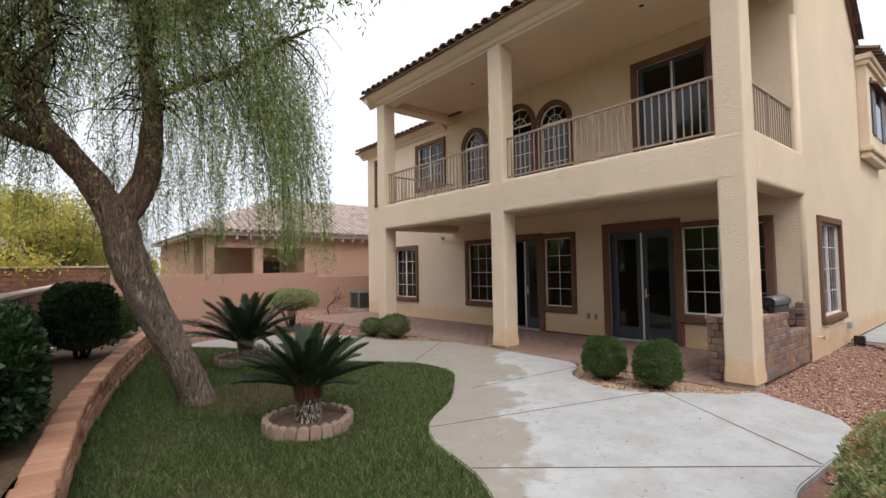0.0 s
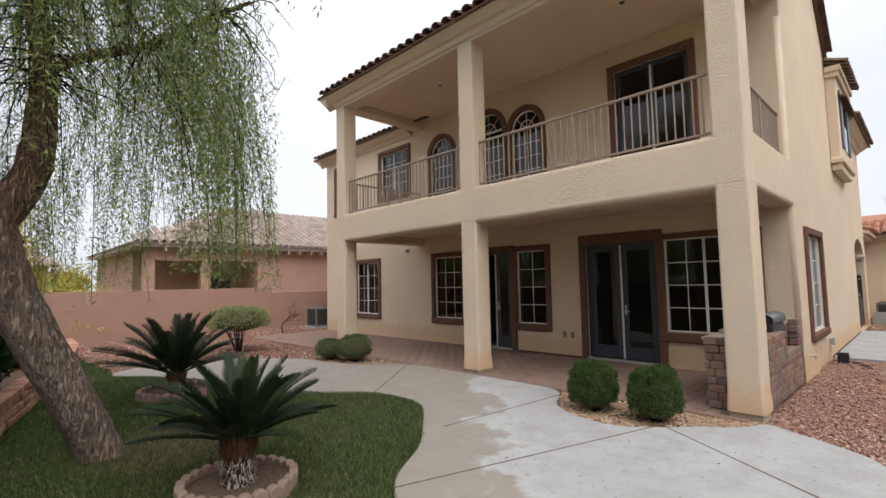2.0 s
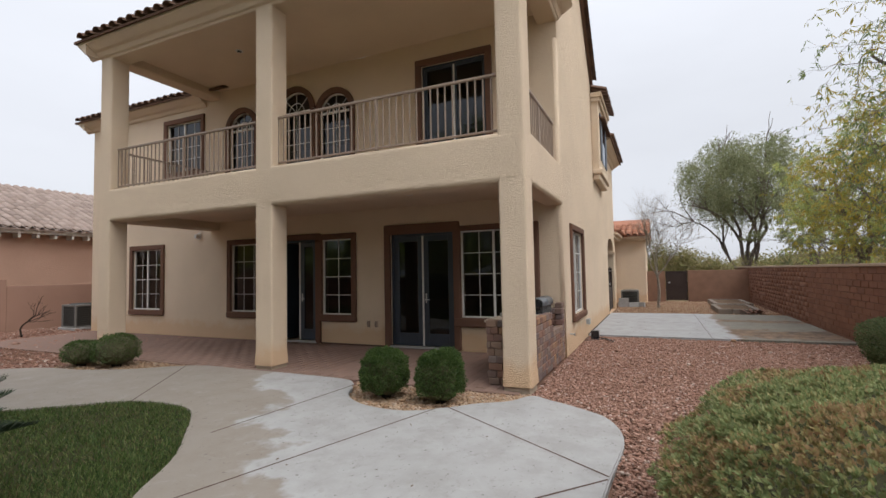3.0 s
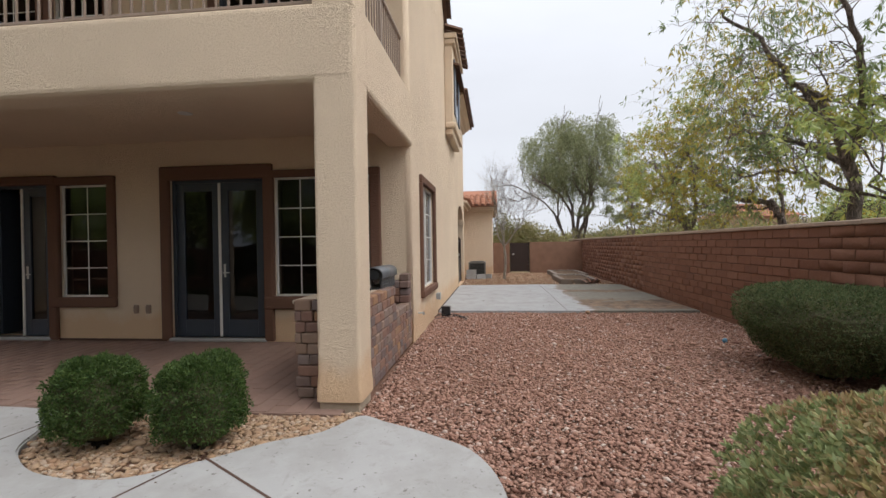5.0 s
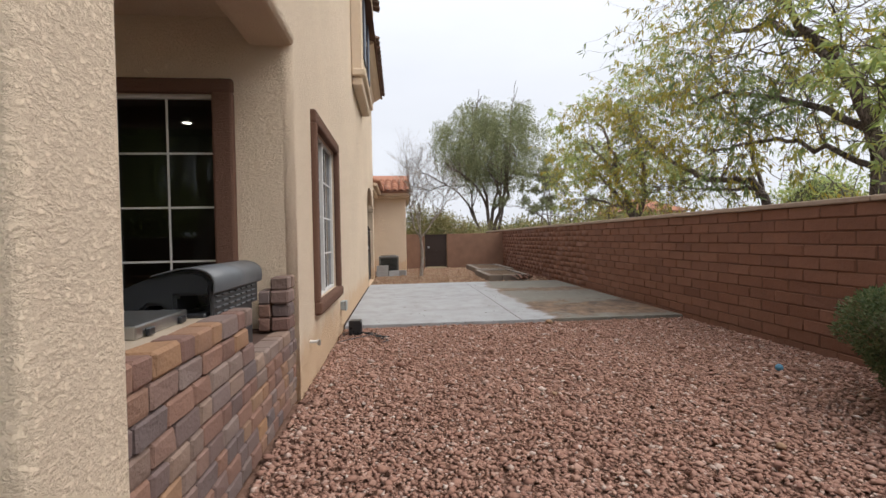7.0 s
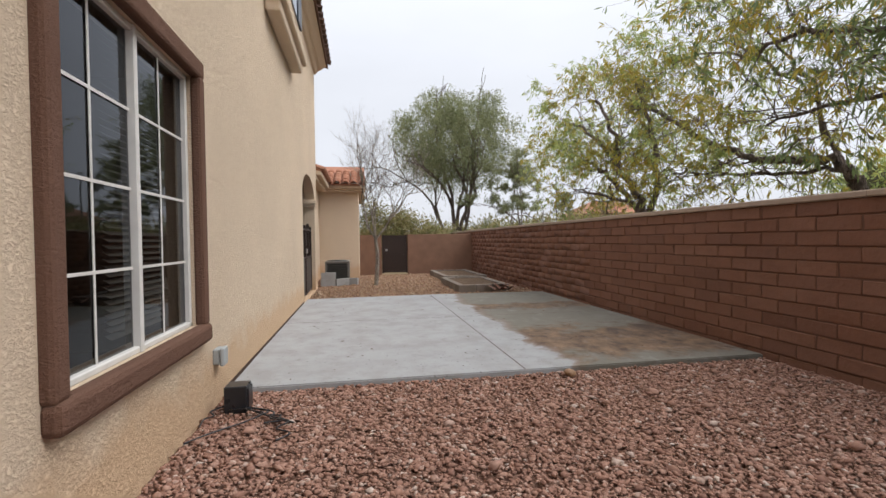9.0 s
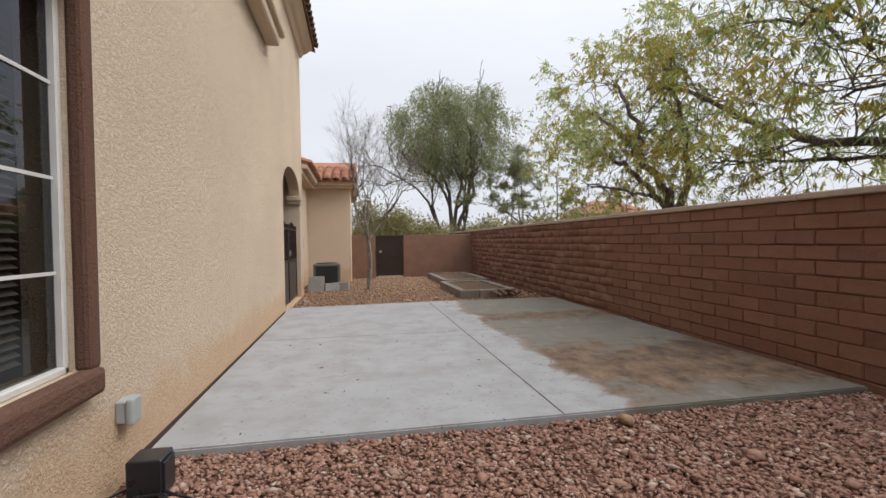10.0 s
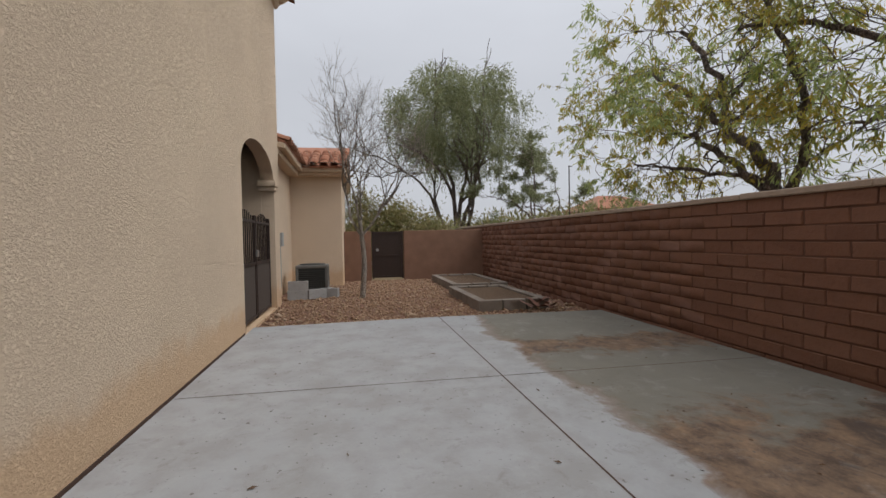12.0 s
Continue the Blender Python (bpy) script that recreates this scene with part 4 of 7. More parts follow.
def glass_door(hole, leaves_n, trim=0.13, slider=False, ajar=False, head=None):
    u0, u1, v0, v1 = hole
    put = flat("x", FX)
    d = new("door")
    d.parent = house
    t = bmesh.new()
    for a, b in ((u0 - trim, u0 + 0.01), (u1 - 0.01, u1 + trim)):
        fbox(t, put, a, b, v0 - 0.04, v1, -0.02, 0.06, 0.022, 2)
    fbox(t, put, u0 - trim, u1 + trim, v1 - 0.01, v1 + (head or trim), -0.02, 0.062, 0.022, 2)
    part("trim", t, TRIM, d, "brown stucco surround")
    fbm = bmesh.new()
    for a, b, c, e in ((u0, u0 + 0.05, v0, v1), (u1 - 0.05, u1, v0, v1), (u0 + 0.05, u1 - 0.05, v1 - 0.05, v1)):
        fbox(fbm, put, a, b, c, e, -0.14, -0.05, 0.004)
    part("frame", fbm, DOOR_PAINT, d)
    part("threshold", fbox(bmesh.new(), put, u0 - 0.02, u1 + 0.02, v0 - 0.05, v0, -0.14, 0.06, 0.008), FOOTING, d)
    w = (u1 - u0 - 0.1) / leaves_n
    for i in range(leaves_n - (1 if ajar else 0)):
        a, b = u0 + 0.05 + w * i + 0.004, u0 + 0.05 + w * (i + 1) - 0.004
        st = 0.05 if slider else 0.12
        bm = bmesh.new()
        for p in ((a, a + st, v0, v1 - 0.05), (b - st, b, v0, v1 - 0.05), (a + st, b - st, v0, v0 + (0.06 if slider else 0.26)), (a + st, b - st, v1 - 0.05 - st, v1 - 0.05)):
            fbox(bm, put, *p, -0.12, -0.075, 0.004)
        leaf = part("leaf", bm, DOOR_PAINT, d)
        pn = bmesh.new()
        pn.faces.new([pn.verts.new(put(*p, -0.1)) for p in ((a + st - 0.01, v0 + 0.05), (b - st + 0.01, v0 + 0.05), (b - st + 0.01, v1 - 0.1), (a + st - 0.01, v1 - 0.1))])
        pn.normal_update()
        for fc in pn.faces:
            if fc.normal.x > 0:
                fc.normal_flip()
        part("pane", pn, GLASS, d).visible_shadow = False
    m = (u0 + u1) / 2
    ast = bmesh.new()
    fbox(ast, put, m - 0.018, m + 0.018, v0, v1 - 0.05, -0.078, -0.055, 0.004)
    part("astragal", ast, VINYL, d, "pale vertical meeting strip")
    if not slider:
        h = bmesh.new()
        fbox(h, put, m - 0.085, m - 0.05, 0.95, 1.15, -0.078, -0.066, 0.004)
        cyl(h, put(m - 0.068, 1.02, -0.07), put(m - 0.068, 1.02, -0.02), 0.01)
        cyl(h, put(m - 0.06, 1.02, -0.02), put(m - 0.17, 1.02, -0.02), 0.009)
        part("handle", h, STEEL, d, "brushed steel lever handle")
    return d


d1 = glass_door(D1, 2, ajar=True)
part("open_leaf", boxes((FX + 0.13, D1[1] - 0.1, 0.06, FX + 0.66, D1[1] - 0.055, 2.36), bevel=0.004), DOOR_PAINT, d1, "slate leaf swung open indoors")
glass_door(D2, 2, trim=0.135, head=0.2)
glass_door(UD, 2, slider=True)


# ---- balcony railing ----
def railing(axis, at, u0, u1, z0=3.53, z1=4.36, group="balcony railing"):
    put = (lambda u, v, w: (at + w, u, v)) if axis == "x" else (lambda u, v, w: (u, at + w, v))
    r = new("railing")
    r.parent = house
    bm = bmesh.new()
    fbox(bm, put, u0, u1, z1 - 0.04, z1, -0.025, 0.025, 0.006)
    part("top_rail", bm, RAIL_METAL, r)
    part("bottom_rail", fbox(bmesh.new(), put, u0, u1, z0, z0 + 0.03, -0.018, 0.018, 0.004), RAIL_METAL, r)
    n = max(2, int((u1 - u0) / 0.118))
    me = None
    for i in range(n + 1):
        u = u0 + (u1 - u0) * i / n
        if me is None:
            b = part("baluster", boxes((-0.009, -0.009, z0 + 0.03, 0.009, 0.009, z1 - 0.04)), RAIL_METAL, r)
            me = b.data
        else:
            b = new("baluster", me)
            b.parent = r
        b.location = put(u, 0, 0)
    for k in range(1, max(2, int((u1 - u0) / 1.9))):
        u = u0 + (u1 - u0) * k / max(2, int((u1 - u0) / 1.9))
        part("post", fbox(bmesh.new(), put, u - 0.02, u + 0.02, z0 - 0.06, z1 - 0.04, -0.02, 0.02), RAIL_METAL, r)
    return r


railing("x", CX + 0.16, COLS[0] + 0.38, COLS[1])
railing("x", CX + 0.16, COLS[1] + 0.38, COLS[2])
railing("y", SY + 0.13, CX + 0.38, FX)
railing("y", COLS[2] + 0.19, CX + 0.38, FX)

# ---- far garage wing ----
wing = thing("garage_wing", "single-storey cream stucco wing with red tile roof", "house wing")
part("side_wall", boxes((22.3, 2.86, -0.1, 25.8, 3.1, 3.0), bevel=0.01), STUCCO, wing)
part("end_wall", boxes((25.8, 1.52, -0.1, 31.0, 9.0, 3.02), bevel=0.02), STUCCO, wing)
part("eave", boxes((25.55, 1.36, 2.92, 31.2, 9.1, 3.0), (25.45, 1.3, 3.0, 31.3, 9.1, 3.12), (22.3, 2.62, 2.9, 25.6, 3.0, 3.02), (22.3, 2.5, 3.02, 25.6, 3.0, 3.14), bevel=0.02, seg=2), STUCCO, wing)
tile_roof(wing, (25.35, 1.28, 3.16), (0, 1, 0), Vector((1, 0, 0.36)), 4.0, 2.2, TILE_RED)
deck(wing, [(25.4, 1.3, 3.15), (25.4, 9.0, 3.15), (28.2, 9.0, 4.15), (28.2, 1.3, 4.15)], TILE_RED)
deck(wing, [(28.2, 1.3, 4.15), (28.2, 9.0, 4.15), (31.2, 9.0, 3.15), (31.2, 1.3, 3.15)], TILE_RED)
tile_roof(wing, (22.3, 2.48, 3.17), (1, 0, 0), Vector((0, 1, 0.36)), 3.3, 1.6, TILE_RED)
deck(wing, [(22.3, 2.5, 3.16), (25.6, 2.5, 3.16), (25.6, 6.0, 4.4), (22.3, 6.0, 4.4)], TILE_RED)


# ---- perimeter walls ----
RED_MORTAR = plain_mat("red_mortar", (0.115, 0.056, 0.038), 0.95, bump=0.004)


def block_wall(name, a, b, h, mat_core=RED_MORTAR, course=0.136, blk=0.4, both=False, thick=0.15, label="", cap=True, seed=1, face=1):
    """Courses of slump block with raked joints on a core; every block has rounded, uneven edges. Returns the wall."""
    a, b = Vector(a), Vector(b)
    d = (b - a).normalized()
    n = Vector((-d.y, d.x)) * face
    L = (b - a).length
    pts = [a - n * thick, b - n * thick, b - n * 0.012, a - n * 0.012]
    w = obj(name, sheet([(p.x, p.y) for p in (pts if face > 0 else pts[::-1])], -0.12, h - 0.02), mat_core)
    tagged(w, label, "block wall", kind="structure")
    rng = random.Random(seed)
    shapes = []
    for k in range(8):
        bm = boxes((-0.196, 0, 0.003, 0.196, 0.09, course - 0.005), bevel=0.01)
        for v in bm.verts:
            v.co += Vector((rng.uniform(-0.006, 0.006), rng.uniform(-0.008, 0.006), rng.uniform(-0.004, 0.004)))
        me = bpy.data.meshes.new("block")
        bm.to_mesh(me), bm.free()
        me.materials.append(BLOCK)
        shapes.append(me)
    rows = math.ceil((h - 0.04) / course)
    rot = math.atan2(d.y, d.x) + (math.pi if face > 0 else 0)
    items = []
    for r in range(rows):
        off = (r % 2) * blk / 2
        for c in range(-1, int(L / blk) + 1):
            s = off + (c + 0.5) * blk
            if s < 0.1 or s > L - 0.1:
                continue
            items.append((s, r))
    return w, items, shapes, a, d, n, rot, h - 0.04 - rows * course + 0.0, rng, course


def lay_blocks(spec, near):
    """The blocks within the stretch near become parts; the rest one joined part."""
    w, items, shapes, a, d, n, rot, z0, rng, course = spec
    pile = Pile()
    for s, r in items:
        p = a + d * s - n * (0.0 + rng.uniform(0, 0.006))
        m = Matrix.Translation((p.x, p.y, z0 + r * course)) @ Matrix.Rotation(rot, 4, "Z") @ Matrix.Translation((0, -0.0, 0))
        me = rng.choice(shapes)
        if near[0] <= s <= near[1]:
            b = new("block", me)
            b.parent = w
            b.matrix_basis = m
        else:
            me.calc_loop_triangles()
            V = np.array([tuple(m @ v.co) for v in me.vertices])
            T = np.array([t.vertices[:] for t in me.loop_triangles])
            pile.add(V, T)
    if pile.c:
        pile.make("blocks", BLOCK_FAR, w)["kind"] = "stuff"


BLOCK_FAR = piece_mat("slump_block_far", [(0.185, 0.084, 0.053), (0.225, 0.105, 0.066), (0.2, 0.093, 0.058), (0.24, 0.117, 0.075), (0.175, 0.082, 0.054)], grain=9, island=True, bump=0.012)
wall_spec = block_wall("wall_south", (7.0, BW), (45.0, BW - 0.35), 1.58, label="reddish slump block perimeter wall with mortar cap", seed=3)
wall_south = wall_spec[0]
cap_bm = bmesh.new()
rng = random.Random(8)
x = 7.0
while x < 45:
    l = rng.uniform(1.1, 1.9)
    y = BW - 0.35 * (x - 7) / 38
    box(cap_bm, x, y - 0.16, 1.54, min(45, x + l - 0.008), y + 0.012, 1.6 + rng.uniform(-0.004, 0.004), bevel=0.01)
    x += l
part("cap", cap_bm, CAP, wall_south, "pale weathered mortar cap")
# the wall's near length, out of the clip, closes the yard behind the camera
west_spec = block_wall("wall_west", (-0.515, -2.7), (1.03, 20.0), 1.4, label="reddish block wall behind the raised planter", seed=5, face=-1)
wall_west = west_spec[0]
corner_spec = block_wall("wall_northwest", (-4.0, 20.0), (2.1, 20.0), 1.93, label="reddish block wall with a pale cap beyond the planter", seed=6, face=-1)
part("cap", boxes((-4.0, 19.97, 1.9, 2.12, 20.2, 1.97), bevel=0.01), CAP, corner_spec[0])
part("wall_return", boxes((-0.75, -2.75, -0.1, 7.0, -2.55, 1.6)), BLOCK, wall_south)
cw = boxes((-0.19, -2.7, 1.37, 0.02, 20.0, 1.43), bevel=0.01)
bmesh.ops.transform(cw, matrix=Matrix(((1, 0.068, 0, -0.332), (0, 1, 0, 0), (0, 0, 1, 0), (0, 0, 0, 1))), verts=cw.verts[:])
part("cap", cw, CAP, wall_west)
wall_north = obj("wall_north", boxes((2.1, 20.0, -0.1, 9.6, 20.2, 1.62), (9.6, 20.0, -0.1, 14.0, 20.2, 1.42), bevel=0.01), plain_mat("tan_block_wall", (0.33, 0.2, 0.15), 0.95, vary=0.1, scale=1.5, bump=0.004))
tagged(wall_north, "tan block wall at the far end of the garden", "block wall", kind="structure")
wall_east = obj("wall_east", boxes((27.0, -2.75, -0.15, 27.2, -0.26, 1.46), (27.0, 0.72, -0.15, 27.2, 1.52, 1.46), bevel=0.01), plain_mat("brown_end_wall", (0.22, 0.125, 0.085), 0.95, vary=0.28, scale=3, bump=0.006))
tagged(wall_east, "brown stuccoed wall with a gate at the yard's end", "wall", kind="structure")


# ---- grill counter of tumbled blocks ----
counter = thing("barbecue_counter", "grill counter of tumbled red and grey blocks", "outdoor counter")


def chunk(l, d, h, seed):
    rng = random.Random(seed)
    bm = boxes((-l / 2, -d / 2, 0.002, l / 2, d / 2, h - 0.003), bevel=0.011, seg=1)
    for v in bm.verts:
        v.co += Vector((rng.uniform(-0.003, 0.003), rng.uniform(-0.005, 0.005), rng.uniform(-0.003, 0.002)))
    me = bpy.data.meshes.new("block")
    bm.to_mesh(me), bm.free()
    me.materials.append(PAVER)
    return me


CH, CD = 0.1, 0.13
CHUNKS = {l: [chunk(l, CD, CH, int(l * 1000) + k) for k in range(3)] for l in (0.12, 0.17, 0.21)}
rng = random.Random(21)


def course_run(a, b, y, z, rotz=0.0):
    """One course of blocks from a to b; along x, or along y when rotz is 90."""
    p = a
    while p < b - 0.06:
        l = rng.choice((0.12, 0.17, 0.21))
        l2 = min(l, b - p)
        o = new("block", rng.choice(CHUNKS[l]))
        o.parent = counter
        xy = (p + l2 / 2, y) if not rotz else (y, p + l2 / 2)
        o.matrix_basis = pose(xy[0], xy[1] + rng.uniform(-0.003, 0.003), z, 0, 0, rotz + rng.uniform(-1, 1)) @ Matrix.Diagonal(((l2 - 0.006) / l, 1, 1, 1))
        p += l2


for r in range(9):
    z = r * CH
    course_run(8.06 + (r % 2) * 0.05, 9.38 - 0.03 * (r % 2) if r >= 6 else 10.45, SY + 0.07, z)
    course_run(SY + 0.14, 3.3, 8.05, z, 90)
for r in range(6, 10):
    course_run(10.2 + 0.03 * (r % 2), 10.45, SY + 0.07, r * CH)
    if r < 9:
        course_run(SY + 0.14, 2.86, 10.27, r * CH, 90)
        course_run(10.34, 10.45, 2.8, r * CH)
course_run(SY + 0.14, 2.95, 9.32, 8 * CH, 90)
part("core", boxes((8.1, SY + 0.13, 0, 10.46, 3.3, 0.58), (8.1, SY + 0.13, 0.58, 9.07, 3.3, 0.85)), MORTAR, counter)
part("worktop", boxes((8.08, SY + 0.13, 0.85, 9.12, 3.36, 0.887), bevel=0.01), piece_mat("worktop_tile", [(0.45, 0.36, 0.27), (0.52, 0.43, 0.33)], 0.5, grain=6), counter, "tan stone tile worktop")

grill = thing("gas_grill", "black gas grill with a grey hood, built into the counter", "grill", at=(9.42, 3.04, 0.66))
part("firebox", boxes((-0.33, -0.255, -0.08, 0.42, 0.33, 0.25), bevel=0.01), BLACK, grill)
hb = bmesh.new()
prof = [(-0.28, 0.34), (-0.292, 0.4), (-0.27, 0.44), (-0.24, 0.458), (-0.2, 0.467), (-0.13, 0.462), (-0.03, 0.44), (0.06, 0.41), (0.15, 0.37), (0.23, 0.32), (0.29, 0.275), (0.32, 0.235), (0.05, 0.235), (0.04, 0.27), (0.01, 0.295), (-0.04, 0.295), (-0.07, 0.27), (-0.08, 0.235), (-0.12, 0.235), (-0.12, 0.34)]
ends = [[hb.verts.new((x, y, z)) for y, z in prof] for x in (-0.34, 0.42)]
for k in range(len(prof)):
    j = (k + 1) % len(prof)
    hb.faces.new((ends[0][k], ends[0][j], ends[1][j], ends[1][k]))
hb.faces.new(ends[0]), hb.faces.new(ends[1][::-1])
bmesh.ops.recalc_face_normals(hb, faces=hb.faces[:])
bmesh.ops.bevel(hb, geom=[e for e in hb.edges if len(e.link_faces) == 2 and e.calc_face_angle(0) > 1.2], offset=0.015, segments=2, affect="EDGES")
hood = part("hood", hb, BLACK, grill)
arc = spline([(-0.315, 0.352), (-0.318, 0.4), (-0.305, 0.44), (-0.265, 0.47), (-0.21, 0.482), (-0.13, 0.474), (-0.02, 0.447)], 4)
shell = bmesh.new()
rims = [[[shell.verts.new((x, y + dy, z - dz)) for y, z in arc] for x in (-0.355, 0.435)] for dy, dz in ((0.0, 0.0), (0.012, 0.008))]
for k in range(len(arc) - 1):
    for s, (a, b) in enumerate(rims):
        shell.faces.new((a[k], a[k + 1], b[k + 1], b[k]))
    for e in (0, 1):
        shell.faces.new((rims[0][e][k], rims[0][e][k + 1], rims[1][e][k + 1], rims[1][e][k]))
for k in (0, len(arc) - 1):
    shell.faces.new((rims[0][0][k], rims[0][1][k], rims[1][1][k], rims[1][0][k]))
bmesh.ops.recalc_face_normals(shell, faces=shell.faces[:])
smooth(part("hood_cover", shell, plain_mat("grey_hood_paint", (0.1, 0.105, 0.112), 0.38, spec=0.5), hood, "dull grey rear cover"))
part("vent_panel", boxes((-0.32, -0.292, 0.22, 0.41, -0.272, 0.36), bevel=0.004), plain_mat("grey_vent", (0.045, 0.045, 0.047), 0.4, 0.3), grill)
slot = None
for i in range(7):
    for j in range(4):
        if slot is None:
            slot = part("vent_slot", boxes((0, -0.302, 0, 0.062, -0.291, 0.011), bevel=0.003), plain_mat("vent_louver", (0.1, 0.1, 0.102), 0.45, 0.3), grill)
        else:
            slot = new("vent_slot", slot.data)
            slot.parent = grill
        slot.location = (-0.3 + i * 0.095, 0, 0.235 + j * 0.03)
for x in (-0.78, -0.5):
    part("hinge", boxes((x, -0.215, 0.232, x + 0.05, -0.2, 0.262), bevel=0.003), BLACK, grill)
part("side_shelf", boxes((-0.85, -0.2, 0.228, -0.4, 0.24, 0.285), bevel=0.008, seg=2), STEEL, grill, "steel side burner lid")

# ---- stones and pavers set in loose fields ----
def rock_unit(seed, sub=1):
    bm = bmesh.new()
    if sub:
        bmesh.ops.create_icosphere(bm, subdivisions=1, radius=1)
    else:
        for p in ((1, 0, 0), (-1, 0, 0), (0, 1, 0), (0, -1, 0), (0, 0, 1), (0, 0, -1)):
            bm.verts.new(p)
        bmesh.ops.convex_hull(bm, input=bm.verts[:])
    r = random.Random(seed)
    for v in bm.verts:
        v.co *= r.uniform(0.62, 1.25)
    bm.verts.index_update()
    V = np.array([tuple(v.co) for v in bm.verts])
    F = np.array([[v.index for v in f.verts] for f in bm.faces])
    bm.free()
    return V, F


def scatter(name, label, category, mat, poly, density, size, z, seed, sub=1, holes=()):
    """Loose stones over an outline, as one heap."""
    g = np.random.default_rng(seed)
    P = np.array([(p[0], p[1]) for p in poly])
    lo, hi = P.min(0), P.max(0)
    n = int((hi[0] - lo[0]) * (hi[1] - lo[1]) * density)
    x, y = g.uniform(lo[0], hi[0], n), g.uniform(lo[1], hi[1], n)
    k = inside(x, y, P)
    for h in holes:
        k &= ~inside(x, y, h)
    x, y = x[k], y[k]
    n = len(x)
    units = [rock_unit(s, sub) for s in range(6)]
    pile = Pile()
    which = g.integers(0, 6, n)
    for u, (V, F) in enumerate(units):
        i = np.where(which == u)[0]
        m = len(i)
        s = size * np.exp(g.normal(0, 0.33, m))
        a, b = g.uniform(0, 2 * np.pi, m), g.uniform(-0.6, 0.6, m)
        ex, ey, ez = s * g.uniform(0.8, 1.5, m), s * g.uniform(0.7, 1.0, m), s * g.uniform(0.36, 0.66, m)
        L = V[None] * np.stack([ex, ey, ez], 1)[:, None]
        yz = np.stack([L[..., 1] * np.cos(b)[:, None] - L[..., 2] * np.sin(b)[:, None], L[..., 1] * np.sin(b)[:, None] + L[..., 2] * np.cos(b)[:, None]], -1)
        X = L[..., 0] * np.cos(a)[:, None] - yz[..., 0] * np.sin(a)[:, None] + x[i][:, None]
        Y = L[..., 0] * np.sin(a)[:, None] + yz[..., 0] * np.cos(a)[:, None] + y[i][:, None]
        Z = yz[..., 1] + z + g.uniform(-0.2, 0.5, m)[:, None] * s[:, None]
        W = np.stack([X, Y, Z], -1).reshape(-1, 3)
        pile.add(W, (F[None] + (np.arange(m) * len(V))[:, None, None]).reshape(-1, 3))
    ob = pile.make(name, mat)
    return tagged(ob, label, category, kind="stuff")


WALK2 = [(p.x, p.y) for p in WALK]
SIDE_YARD = [(5.2, -2.52), (13.52, -2.52), (13.52, 2.62), (10.6, 2.62), (8.05, 2.6), (7.5, 2.6), (7.3, 2.2), (6.9, 1.6), (6.2, 1.42), (5.2, 1.42)]
scatter("gravel", "loose reddish brown crushed gravel", "gravel", STONE, SIDE_YARD, 2800, 0.0156, -0.022, 11, 0, holes=[WALK2])
scatter("gravel", "loose tan and pinkish gravel before the far gate", "gravel", STONE_TAN, [(19.65, -2.6), (27.0, -2.7), (27.0, 1.5), (25.8, 1.5), (25.8, 2.85), (19.7, 2.6)], 430, 0.022, -0.03, 12, 0)
scatter("gravel", "loose reddish gravel along the garden's far end", "gravel", STONE, [(2.9, 15.2), (3.2, 13.1), (5.8, 12.4), (6.6, 11.0), (7.2, 10.9), (7.55, 12.3), (10.4, 12.6), (10.4, 17.0), (13, 17.1), (13, 19.9), (2.9, 19.9)], 260, 0.026, -0.03, 13, 0)
ISLE = [(6.45, 3.75), (6.72, 3.35), (7.0, 3.08), (7.25, 2.75), (7.54, 2.6), (7.7, 2.6), (7.62, 3.0), (7.62, 5.2), (7.15, 5.0), (6.75, 4.75), (6.46, 4.3)]
scatter("pebbles", "tan and pink pebbles round the clipped bushes", "pebbles", PEBBLE, ISLE, 2600, 0.017, -0.03, 14, holes=[WALK2])
scatter("pebbles", "tan and pink pebbles round the clipped bushes", "pebbles", PEBBLE, [(7.35, 8.9), (7.6, 8.5), (7.6, 11.4), (7.0, 11.6), (6.45, 11.0), (6.6, 10.2), (6.9, 9.4)], 900, 0.02, -0.03, 15, 0, holes=[WALK2])
for (x, y, s, c) in ((13.35, -0.35, 0.07, PEBBLE), (10.3, 0.6, 0.03, PEBBLE), (9.2, -0.4, 0.032, PEBBLE), (11.6, -1.3, 0.05, STONE)):
    V, F = rock_unit(int(x * 10))
    raw_ob = raw("stone", V * np.array((s, s * 0.8, s * 0.55)) + np.array((x, y, s * 0.2)), F, c)
    tagged(raw_ob, "pale loose stone lying on the gravel", "stone", "loose stones")

